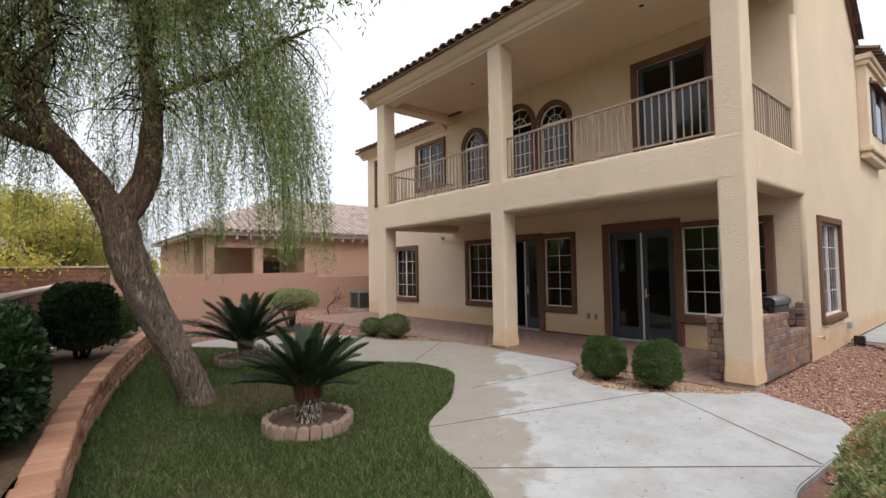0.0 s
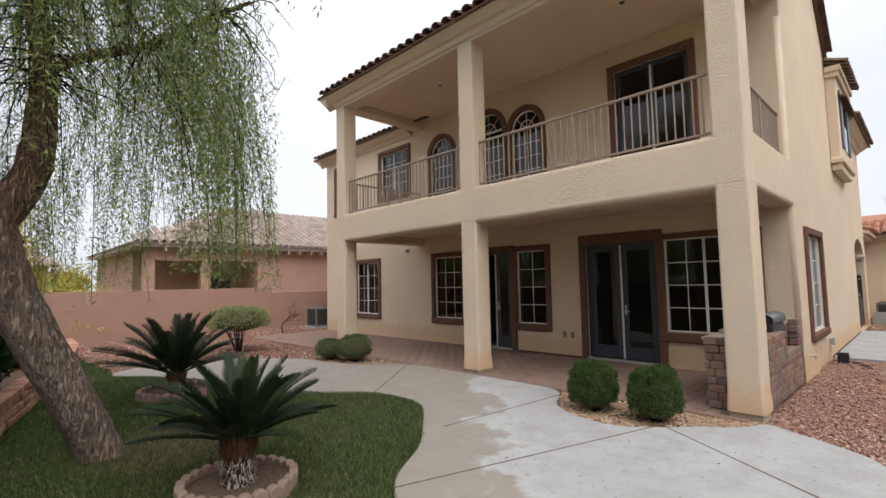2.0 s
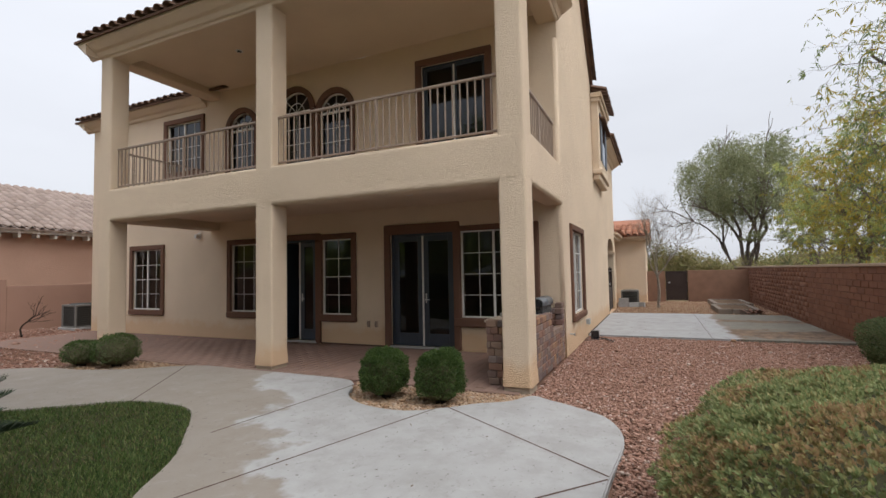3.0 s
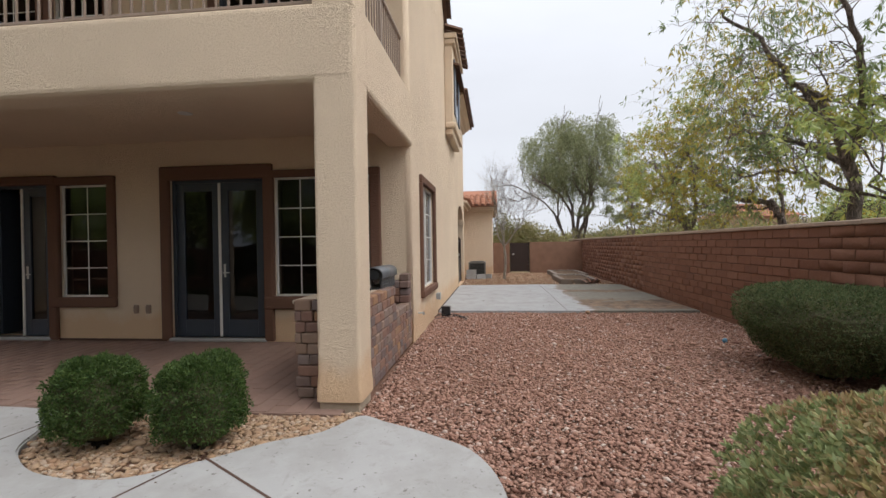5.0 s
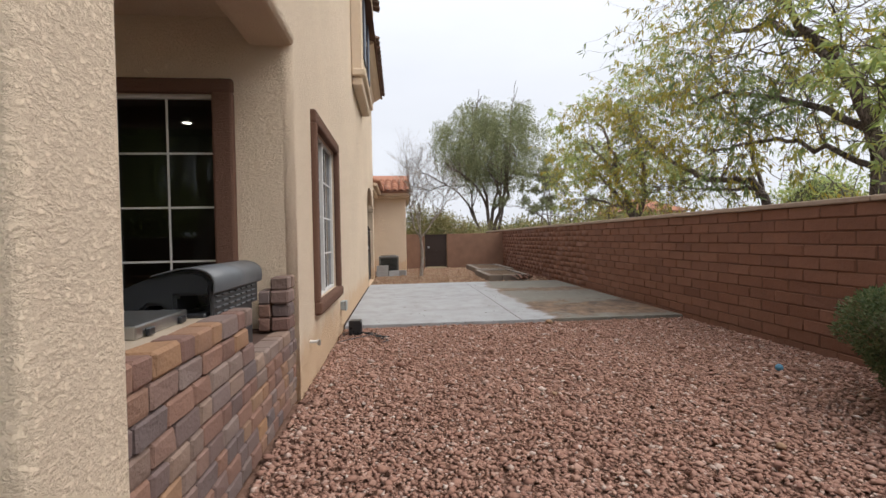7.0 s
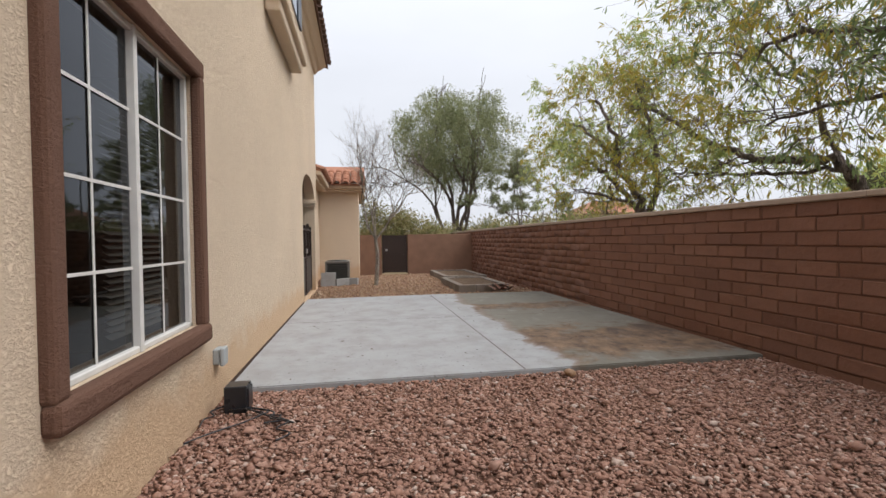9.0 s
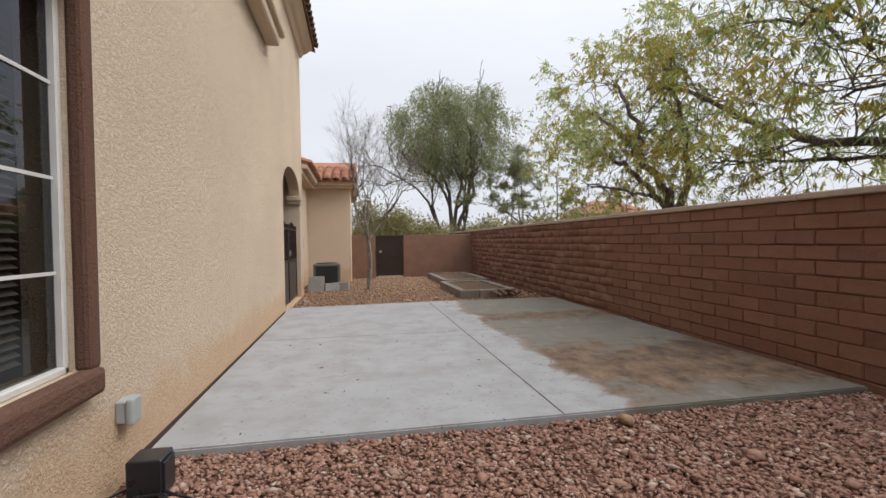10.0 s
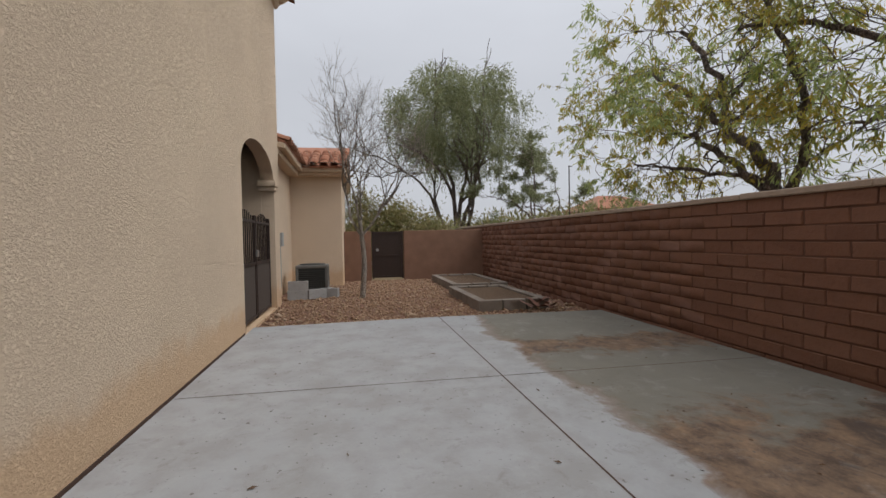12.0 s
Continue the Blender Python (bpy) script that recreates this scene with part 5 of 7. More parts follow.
# ---- sago palms ----
def frond_mesh(seed, length):
    """A stiff feather: a tapering rib with close-set leaflets raised in a V."""
    g = np.random.default_rng(seed)
    n = 50
    t = np.linspace(0, 1, n)
    X, Z = length * (t - 0.03 * t ** 3), length * (0.06 * t - g.uniform(0.12, 0.26) * t ** 2.4)
    rach, rf = tube([(x, 0, z) for x, z in zip(X[::7], Z[::7])], list(np.linspace(0.013, 0.003, len(X[::7]))), 5)
    V, F, tri = list(rach), [tuple(f) for f in rf], []
    for i in range(7, n - 1):
        for k in (0, 0.5):
            ti = (i + k) / (n - 1)
            px, pz = np.interp(ti, t, X), np.interp(ti, t, Z)
            ll = length * 0.17 * math.sin(math.pi * min(0.97, 0.1 + 0.86 * ti)) ** 0.7 + 0.015
            for s in (-1, 1):
                d = Vector((0.75 + 0.35 * ti + g.normal(0, 0.04), s * 0.8, 0.3 + g.normal(0, 0.05))).normalized()
                a, w = Vector((px, 0, pz)), 0.0058
                b = len(V)
                V += [tuple(a + Vector((-w, 0, 0))), tuple(a + Vector((w, 0, 0))), tuple(a + d * ll * 0.6 + Vector((w, 0, -0.002))), tuple(a + d * ll * 0.6 + Vector((-w, 0, -0.002))), tuple(a + d * ll - Vector((0, 0, 0.008)))]
                F.append((b, b + 1, b + 2, b + 3))
                tri.append((b + 3, b + 2, b + 4))
    me = bpy.data.meshes.new("frond")
    me.from_pydata(V, [], F + tri)
    me.materials.append(SAGO)
    return me


SCALE_PALE = piece_mat("sago_scales_pale", [(0.3, 0.26, 0.22), (0.62, 0.6, 0.57), (0.12, 0.08, 0.06), (0.5, 0.47, 0.44)], island=True)
FIBRE = piece_mat("sago_fibre", [(0.14, 0.06, 0.035), (0.22, 0.1, 0.055), (0.1, 0.045, 0.03)], island=True)


def sago(at, length, trunk_h, count, seed, label):
    p = thing("sago_palm", label, "sago palm", "sago palms", at=at)
    bm = bmesh.new()
    cyl(bm, (0, 0, -0.05), (0, 0, trunk_h), 0.13, 0.11, 16)
    t = part("trunk", bm, SAGO_BARK, p)
    rng = random.Random(seed)
    # stubs of old leaves, pale and bristly low down, brown fibre near the crown
    low, high = Pile(), Pile()
    for k in range(900):
        a, z = k * 2.4 + rng.uniform(-0.2, 0.2), trunk_h * (k / 900)
        top = z > trunk_h * 0.66
        d = Vector((math.cos(a) * 0.5, math.sin(a) * 0.5, 1.0 if top else rng.choice((-0.9, 0.9)) + rng.uniform(-0.3, 0.3)))
        c = Vector((math.cos(a), math.sin(a), 0)) * 0.128 + Vector((0, 0, z))
        s = Vector((-math.sin(a), math.cos(a), 0)) * (0.006 if top else 0.0065)
        ln = rng.uniform(0.05, 0.1) if top else rng.uniform(0.025, 0.05)
        (high if top else low).add([tuple(c - s), tuple(c + s), tuple(c + d * ln + s * 0.3), tuple(c + d * ln - s * 0.3)], [(0, 1, 2, 3)])
    low.make("leaf_stubs", SCALE_PALE, t)["kind"] = "stuff"
    high.make("fibre", FIBRE, t)["kind"] = "stuff"
    meshes = [frond_mesh(seed * 10 + k, length) for k in range(5)]
    for k in range(count):
        o = new("frond", rng.choice(meshes))
        o.parent = p
        q = k / count
        o.matrix_basis = pose(0, 0, trunk_h, 0, 0, k * 137.5 + rng.uniform(-8, 8)) @ pose(0.05, 0, 0, rng.uniform(-12, 12), -14 - 64 * q ** 1.1 + rng.uniform(-5, 5), 0) @ Matrix.Scale(rng.uniform(0.88, 1.08) * (1 - 0.12 * q), 4)
    return p


sago((2.75, 5.27, 0.02), 0.84, 0.4, 40, 1, "dark green sago palm in a ring of edging stones")
sago((3.4, 9.55, 0.02), 1.15, 0.32, 40, 2, "dark green sago palm at the lawn's rim")
for (cx, cy, rr) in ((2.75, 5.27, 0.43), (3.4, 9.55, 0.5)):
    ring = thing("edging_ring", "ring of scalloped pinkish edging stones", "stone edging", "edging rings", at=(cx, cy, 0))
    soil = sheet([(0.4 * math.cos(a * 0.3927), 0.4 * math.sin(a * 0.3927)) for a in range(16)], -0.02, 0.07)
    part("soil", soil, MULCH, ring)
    n = 24
    bm = bmesh.new()
    arc = [(-0.056, 0.0)] + [(-0.056 * math.cos(math.pi * j / 8), 0.085 + 0.05 * math.sin(math.pi * j / 8)) for j in range(9)] + [(0.056, 0.0)]
    rows = [[bm.verts.new((x * k, y, z if z < 0.02 else z - lift)) for x, z in arc] for y, k, lift in ((-0.037, 0.94, 0.008), (-0.028, 1.0, 0.0), (0.028, 1.0, 0.0), (0.037, 0.94, 0.008))]
    for p, q in zip(rows, rows[1:]):
        for j in range(len(arc) - 1):
            bm.faces.new((p[j], p[j + 1], q[j + 1], q[j]))
    bm.faces.new(rows[0][::-1]), bm.faces.new(rows[-1])
    bmesh.ops.recalc_face_normals(bm, faces=bm.faces[:])
    me = bpy.data.meshes.new("stone")
    bm.to_mesh(me), bm.free()
    me.materials.append(RING)
    for k in range(n):
        o = new("stone", me)
        o.parent = ring
        a = 2 * math.pi * k / n
        o.matrix_basis = pose(rr * math.cos(a), rr * math.sin(a), 0.0, random.Random(k).uniform(-3, 3), 0, math.degrees(a) + 90)


# ---- shrubs ----
def shrub(name, label, category, at, rad, mat, n, leaf, seed, group="", flat_top=1.0, stem=0.0, bumps=0.12, width=0.45, wood=BARK_DARK, depth=0.16, box_like=2.4, tuft=1, tips=None, taper=0.0):
    """A clipped shrub: stems inside, and a shell of many single leaves round an uneven mound."""
    p = thing(name, label, category, group, at=at)
    g = np.random.default_rng(seed)
    d = g.normal(0, 1, (n, 3))
    d /= np.linalg.norm(d, axis=1, keepdims=True)
    d[:, 2] = np.where(d[:, 2] < -0.55, -d[:, 2], d[:, 2])
    q = (np.abs(d) ** box_like).sum(1) ** (1 / box_like)
    base = d / q[:, None]
    wob = np.array([noise.noise(Vector(v) * 2.6 + Vector((seed, 0, 0))) + 0.6 * noise.noise(Vector(v) * 6 + Vector((0, seed, 0))) for v in base])
    r = (1 + bumps * wob) * (1 - depth * g.random(n) ** 2)
    c = base * r[:, None] * np.array(rad)
    c[:, 2] += rad[2] * 0.92 + stem
    c[:, :2] *= (1 - taper * np.clip(1 - c[:, 2:] / (1.15 * rad[2]), 0, 1))
    c[:, 2] = np.maximum(c[:, 2], 0.02 + stem * 0.6)
    dry = np.zeros(n, bool)
    if tips:
        patch = np.array([noise.noise(Vector(v) * 3.2 + Vector((7, seed, 0))) + 0.7 * noise.noise(Vector(v) * 13 + Vector((0, 3, seed))) for v in base])
        dry = patch + g.normal(0, 0.15, n) > 0.2
    for name2, m2, pick in (("leaves", mat, ~dry), ("dry_leaves", tips, dry)):
        if not pick.any():
            continue
        cc, dd = np.repeat(c[pick], tuft, 0), np.repeat(d[pick], tuft, 0)
        v, f = leaves(cc, dd + np.array((0, 0, 0.35)), leaf, leaf * width, g, 0.95 if tuft == 1 else 0.6)
        raw(name2, v, f, m2, p)["kind"] = "stuff"
    w = Pile()
    rng = random.Random(seed)
    for k in range(14):
        a = rng.uniform(0, 6.28)
        e = Vector((math.cos(a) * rad[0] * rng.uniform(0.2, 0.75), math.sin(a) * rad[1] * rng.uniform(0.2, 0.75), rad[2] * rng.uniform(0.9, 1.5) + stem))
        s = Vector((math.cos(a) * 0.05, math.sin(a) * 0.05, 0))
        m = (s + e) / 2 + Vector((rng.uniform(-0.05, 0.05), rng.uniform(-0.05, 0.05), 0.03))
        w.add(*tube([s - Vector((0, 0, 0.05)), m, e], [0.018, 0.012, 0.005], 5))
    w.make("stems", wood, p)
    # solid filler whose dark colour stands in for the shade behind the leaves
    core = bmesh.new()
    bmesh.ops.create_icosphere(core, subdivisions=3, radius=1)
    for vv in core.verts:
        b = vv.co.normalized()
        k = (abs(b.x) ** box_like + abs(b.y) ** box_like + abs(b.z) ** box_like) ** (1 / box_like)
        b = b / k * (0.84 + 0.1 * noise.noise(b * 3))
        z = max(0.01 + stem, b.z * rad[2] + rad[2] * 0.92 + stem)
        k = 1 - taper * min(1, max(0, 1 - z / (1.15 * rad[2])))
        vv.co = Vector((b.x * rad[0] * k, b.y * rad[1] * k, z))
    part("shade_core", core, INNER, p)
    return p


# dark colour of the filler: the shrubs' inner shade put into the material
INNER = plain_mat("shrub_inner_shade", (0.09, 0.085, 0.045), 1.0, vary=0.4, scale=30, bump=0.02)
BUSHES = "clipped boxwood bushes"
shrub("boxwood_bush", "round clipped green boxwood bush on pebbles", "bush", (6.97, 4.34, 0), (0.285, 0.285, 0.305), BOX_LEAF, 20000, 0.026, 3, BUSHES, bumps=0.16, depth=0.26, box_like=2.8)
shrub("boxwood_bush", "round clipped green boxwood bush on pebbles", "bush", (6.97, 3.55, 0), (0.28, 0.28, 0.315), BOX_LEAF, 20000, 0.026, 4, BUSHES, bumps=0.16, depth=0.26, box_like=2.8)
shrub("boxwood_bush", "round clipped green boxwood bush near the patio corner", "bush", (7.1, 10.15, 0), (0.37, 0.37, 0.29), BOX_LEAF, 4000, 0.03, 5, BUSHES)
shrub("boxwood_bush", "small round clipped boxwood bush near the patio corner", "bush", (6.9, 10.85, 0), (0.3, 0.3, 0.23), BOX_LEAF, 3000, 0.03, 6, BUSHES)
shrub("sage_hedge", "broad rounded grey-green hedge with dry tips", "hedge", (4.3, -0.58, 0), (1.66, 1.66, 0.53), SAGE_LEAF, 40000, 0.029, 7, bumps=0.1, depth=0.12, width=0.44, tuft=5, tips=DRY_TIP)
shrub("rosemary_shrub", "low clipped blue-green shrub on the gravel", "shrub", (9.0, -1.87, 0), (1.0, 0.62, 0.47), BLUE_LEAF, 46000, 0.034, 8, width=0.34, bumps=0.1, box_like=3.2, depth=0.22, taper=0.42)
shrub("topiary_shrub", "flat-topped olive shrub on bare stems", "shrub", (6.0, 13.9, 0), (0.72, 0.72, 0.34), SAGE_LEAF, 9000, 0.045, 9, stem=0.5)
HEDGE = "dark planter bushes"
shrub("planter_bush", "dense dark green broadleaf bush in the planter", "bush", (0.27, 5.6, 0.3), (0.3, 0.7, 0.56), DARK_LEAF, 9000, 0.075, 10, HEDGE, width=0.6)
shrub("planter_bush", "dark clipped bush on a short stem in the planter", "bush", (0.98, 9.95, 0.3), (0.46, 0.62, 0.54), DARK_LEAF, 13000, 0.06, 11, HEDGE, stem=0.14, width=0.6, box_like=3.6, bumps=0.16)
shrub("planter_bush", "green upright bush at the planter's end", "bush", (1.6, 12.7, 0.3), (0.45, 0.5, 0.45), BOX_LEAF, 5000, 0.07, 12, HEDGE, width=0.5)
shrub("planter_bush", "dense dark green broadleaf bush in the planter", "bush", (0.0, 2.2, 0.3), (0.22, 0.5, 0.4), DARK_LEAF, 5000, 0.075, 13, HEDGE, width=0.6)


# ---- trees ----
def sweep_branch(pile, p, d, length, r0, r1, rng, wander, n=6, lift=0.0):
    """One crooked limb; returns its points."""
    pts = [Vector(p)]
    d = Vector(d).normalized()
    for i in range(n):
        d = (d + Vector((rng.gauss(0, wander), rng.gauss(0, wander), rng.gauss(0, wander) + lift))).normalized()
        q = pts[-1] + d * length / n
        if pile.limit and q.y > pile.limit[0] and q.z < pile.limit[1]:
            # low limbs stay on the outer side of the wall
            q.y = pile.limit[0]
            d.y = -abs(d.y)
        pts.append(q)
    rad = [r0 + (r1 - r0) * i / n for i in range(n + 1)]
    pile.add(*tube(pts, rad, 6 if r0 > 0.02 else 4))
    return pts, d


def ramify(pile, tips, p, d, length, r, depth, rng, wander=0.22, spread=0.75, lift=0.05, kids=(2, 3), shrink=0.7, leafy=1):
    if depth < 4 and d[2] < -0.1 and lift > 0:
        d = Vector((d[0], d[1], 0.15)).normalized()
    pts, e = sweep_branch(pile, p, d, length, r, r * 0.62, rng, wander, 5 if depth > 1 else 3, lift)
    if depth <= leafy:
        tips.append((pts, e))
    if depth == 0:
        return
    for k in range(rng.randint(*kids)):
        q = pts[rng.randint(max(1, len(pts) - 3), len(pts) - 1)] if k else pts[-1]
        nd = (e + Vector((rng.gauss(0, spread), rng.gauss(0, spread), rng.gauss(0, spread * 0.7)))).normalized()
        ramify(pile, tips, q, nd, length * shrink * rng.uniform(0.8, 1.2), r * 0.6, depth - 1, rng, wander, spread, lift, kids, shrink, leafy)


def leaf_clumps(parent, tips, mat, per, leaf, width, seed, droop=-0.4, spread=0.18, name="crown", keep=1.0):
    g = np.random.default_rng(seed)
    C, D = [], []
    for pts, e in tips:
        if g.random() > keep:
            continue
        P = np.array([tuple(p) for p in pts])
        i = g.integers(0, len(P) - 1, per)
        t = g.random((per, 1))
        c = P[i] * (1 - t) + P[i + 1] * t + g.normal(0, spread, (per, 3)) * np.array((1, 1, 0.8))
        C.append(c)
        D.append(np.tile(np.array((e.x * 0.5, e.y * 0.5, droop)), (per, 1)) + g.normal(0, 0.3, (per, 3)))
    v, f = leaves(np.concatenate(C), np.concatenate(D), leaf, width, g, 0.45)
    ob = raw(name, v, f, mat, parent)
    ob["kind"] = "stuff"
    return ob


# weeping pepper tree on the lawn
pepper = thing("pepper_tree", "leaning pepper tree with weeping feathery green foliage", "tree", at=(0, 0, 0))
rng = random.Random(5)
trunk = Pile()
tp = spline([(2.12, 7.18, -0.15), (2.05, 7.12, 0.12), (1.84, 7.02, 0.6), (1.56, 6.95, 1.2), (1.32, 6.92, 1.76), (1.18, 6.9, 2.3)], 5)
tr = [0.3, 0.255, 0.225, 0.21, 0.2, 0.195] + [0.19] * 12 + [0.19, 0.195, 0.2, 0.2, 0.195, 0.19, 0.185, 0.18]
trunk.add(*tube(tp, tr[:len(tp)], 18, 0.05, rng))
limbs = (
    [(1.2, 6.9, 2.2), (0.95, 6.88, 2.68), (0.62, 6.85, 3.1), (0.4, 6.8, 3.4), (0.2, 6.75, 3.85), (-0.3, 6.6, 4.5), (-0.8, 6.4, 5.3)],
    [(0.5, 6.83, 3.22), (0.42, 6.8, 3.7), (0.52, 6.85, 4.15), (0.4, 6.9, 4.8), (0.2, 7.0, 5.8)],
    [(0.72, 6.86, 3.0), (0.3, 6.7, 3.1), (-0.15, 6.5, 3.35), (-0.8, 6.2, 3.8), (-1.5, 6.0, 4.5)],
    [(1.22, 6.9, 2.3), (1.45, 6.92, 2.75), (1.52, 6.92, 3.3), (1.5, 6.9, 3.9), (1.42, 6.9, 4.9), (1.6, 6.9, 6.2)],
    [(1.5, 6.92, 3.75), (1.9, 6.8, 4.02), (2.3, 6.7, 4.2), (2.9, 6.6, 4.7), (3.3, 6.5, 5.0)],
    [(1.45, 6.9, 4.6), (1.9, 7.3, 5.2), (2.5, 7.9, 5.8), (3.0, 8.3, 6.2)],
)
lr = ((0.17, 0.05), (0.11, 0.035), (0.1, 0.03), (0.17, 0.055), (0.055, 0.02), (0.06, 0.02))
heads = []
for pts, (a, b) in zip(limbs, lr):
    q = spline(pts, 5)
    trunk.add(*tube(q, list(np.linspace(a, b, len(q))), 12, 0.07, rng))
    heads += q[len(q) // 2:-4]
tw = Pile()
for k in range(430):
    h = rng.choice(heads)
    sweep_branch(tw, h, (rng.gauss(0, 1), rng.gauss(0, 1), rng.gauss(0.2, 0.5)), rng.uniform(0.45, 1.1), 0.011, 0.003, rng, 0.24, 8, -0.17)
trunk.make("trunk", BARK, pepper, soft=True)
tw.make("twigs", BARK_DARK, pepper)["kind"] = "stuff"
g = np.random.default_rng(6)
CL, DL = [], []
strands = Pile()
bunch = []
for k in range(165):
    a, rad = g.uniform(0, 2 * np.pi), 2.6 * math.sqrt(g.random())
    bunch.append((a, rad, g.uniform(0.07, 0.2), g.uniform(0.7, 1.25), g.normal(0, 0.5)))
for k in range(1750):
    a, rad, wide, long, rise = bunch[int(g.integers(0, 165))]
    x, y = 1.4 + rad * math.cos(a) + g.normal(0, wide), 7.35 + rad * math.sin(a) * 0.9 + g.normal(0, wide)
    if y < 6.75 and 0.3 < x < 2.2 and g.random() < 0.65:
        continue
    edge = rad / 2.6
    top = 6.6 - 1.9 * edge ** 2 + rise + g.normal(0, 0.2)
    if rise > 0.2:
        top -= 1.7
    ln = long * g.uniform(0.9, 2.3) * (0.8 + 0.5 * edge)
    low = 1.6 + 0.9 * (1 - edge) + 0.5 * noise.noise(Vector((x * 0.8, y * 0.8, 3)))
    ln = min(ln, top - low)
    if ln < 0.3:
        continue
    m = max(6, int(ln * 66))
    t = np.linspace(0, 1, m)
    out = g.uniform(0.15, 0.75)
    sx, sy = math.cos(a) * out + g.normal(0, 0.22), math.sin(a) * out + g.normal(0, 0.22)
    arch = 1 - (1 - t) ** 2.2
    c = np.stack([x - sx + sx * arch + 0.05 * np.sin(t * 6 + k), y - sy + sy * arch + 0.05 * np.cos(t * 5 + k), top - ln * t ** 1.15], 1)
    CL.append(c + g.normal(0, 0.022, c.shape))
    s = np.where(np.arange(m) % 2 == 0, 1.0, -1.0)
    an = g.uniform(0, 6.28) + t * 3
    DL.append(np.stack([np.cos(an) * s * 0.6, np.sin(an) * s * 0.6, -0.75 * np.ones(m)], 1))
    if k % 3 == 0:
        strands.add(*tube([tuple(c[0]), tuple(c[m // 2]), tuple(c[-1])], [0.004, 0.003, 0.002], 3))
v, f = leaves(np.concatenate(CL), np.concatenate(DL), 0.062, 0.0105, g, 0.45)
# dense upper crown, added above the view to shade the lawn
a, rad = g.uniform(0, 2 * np.pi, 900), 3.1 * np.sqrt(g.random(900))
top = np.stack([0.9 + rad * np.cos(a), 6.2 + rad * np.sin(a), 6.9 - 0.09 * rad ** 2 + g.normal(0, 0.45, 900)], 1)
top[:, 2] = np.maximum(top[:, 2], 5.75)
tc = np.repeat(top, 60, 0) + g.normal(0, 0.2, (54000, 3)) * np.array((1, 1, 0.8))
tv2, tf2 = leaves(tc, np.tile(np.array((0.0, 0.0, -0.5)), (54000, 1)) + g.normal(0, 0.5, (54000, 3)), 0.12, 0.03, g, 0.4)
raw("upper_crown", tv2, tf2, PEPPER, pepper)["kind"] = "stuff"
raw("crown", v, f, PEPPER, pepper)["kind"] = "stuff"
strands.make("twigs", BARK_DARK, pepper)["kind"] = "stuff"


def crooked_tree(name, label, at, stems, seed, mat, depth, per, leaf, width, bark=BARK_DARK, droop=-0.5, extra=None, spread=0.18, keep=1.0, wander=0.25, shrink=0.72, lift=0.05):
    t = thing(name, label, "tree", at=at)
    rng = random.Random(seed)
    pile, tips = Pile(), []
    for d, ln, r in stems:
        ramify(pile, tips, (rng.uniform(-0.1, 0.1), rng.uniform(-0.1, 0.1), -0.1), d, ln, r, depth, rng, wander, 0.62, lift, (2, 3), shrink)
    pile.make("trunk", bark, t, soft=True)
    if per:
        leaf_clumps(t, tips, mat, per, leaf, width, seed, droop, spread, keep=keep)
        if extra:
            leaf_clumps(t, [tips[i] for i in range(0, len(tips), 4)], extra, per, leaf, width, seed + 1, droop, spread, "yellow_leaves")
    return t


def tuft_clumps(parent, tips, mats, tufts, each, leaf, width, seed, droop=-0.5, keep=1.0, loose=0.016, bare=2.7):
    """Whorls of narrow drooping leaves, each set on its twig; one mesh a leaf colour."""
    g = np.random.default_rng(seed)
    C, D = [[] for k in mats], [[] for k in mats]
    for pts, e in tips:
        if g.random() > keep:
            continue
        w = 1 if len(mats) > 1 and noise.noise(Vector(pts[-1]) * 0.9 + Vector((seed, 0, 0))) > -0.02 else 0
        P = np.array([tuple(p) for p in pts])
        for k in range(tufts):
            i = g.integers(0, len(P) - 1)
            if P[i][2] < bare and g.random() < 0.75:
                continue
            t = 1.0 if k == 0 else g.random()
            i = len(P) - 2 if k == 0 else i
            c = P[i] * (1 - t) + P[i + 1] * t
            C[w].append(np.tile(c, (each, 1)) + g.normal(0, loose, (each, 3)))
            D[w].append(np.tile(np.array((e.x * 0.5, e.y * 0.5, droop + e.z * 0.3)), (each, 1)) + g.normal(0, 0.42, (each, 3)))
    for k, mat in enumerate(mats):
        if C[k]:
            v, f = leaves(np.concatenate(C[k]), np.concatenate(D[k]), leaf, width, g, 0.2)
            raw("yellow_leaves" if k else "crown", v, f, mat, parent)["kind"] = "stuff"


def tufted_tree(name, label, at, stems, seed, mats, depth, tufts, each, leaf, width, bark=BARK_GREY, droop=-0.5, keep=1.0, wander=0.25, shrink=0.72, lift=0.05, spread=0.66, wide=False, loose=0.016, bole=None):
    t = thing(name, label, "tree", at=at)
    rng = random.Random(seed)
    pile, tips = Pile(), []
    if at[1] < BW:
        pile.limit = (BW - 0.55 - at[1], 2.0 - at[2])
    foot = None
    if bole:
        stem = Pile()
        foot = sweep_branch(stem, (0, 0, -0.1), (0, -0.16, 1), bole[0] + 0.1, bole[1], bole[1] * 0.8, rng, 0.05)[0][-1]
        stem.make("trunk", bark, t, soft=True)
    for d, ln, r in stems:
        ramify(pile, tips, foot or (rng.uniform(-0.1, 0.1), rng.uniform(-0.1, 0.1), -0.1), d, ln, r, depth, rng, wander, spread, lift, (2, 3), shrink, 2 if wide else 1)
    wood = pile.make("crown" if bole else "trunk", bark, t, soft=True)
    if bole:
        wood["kind"] = "stuff"
    if tufts:
        tuft_clumps(t, tips, mats, tufts, each, leaf, width, seed, droop, keep, loose, 4.2 if loose > 0.05 else 2.7)
    return t


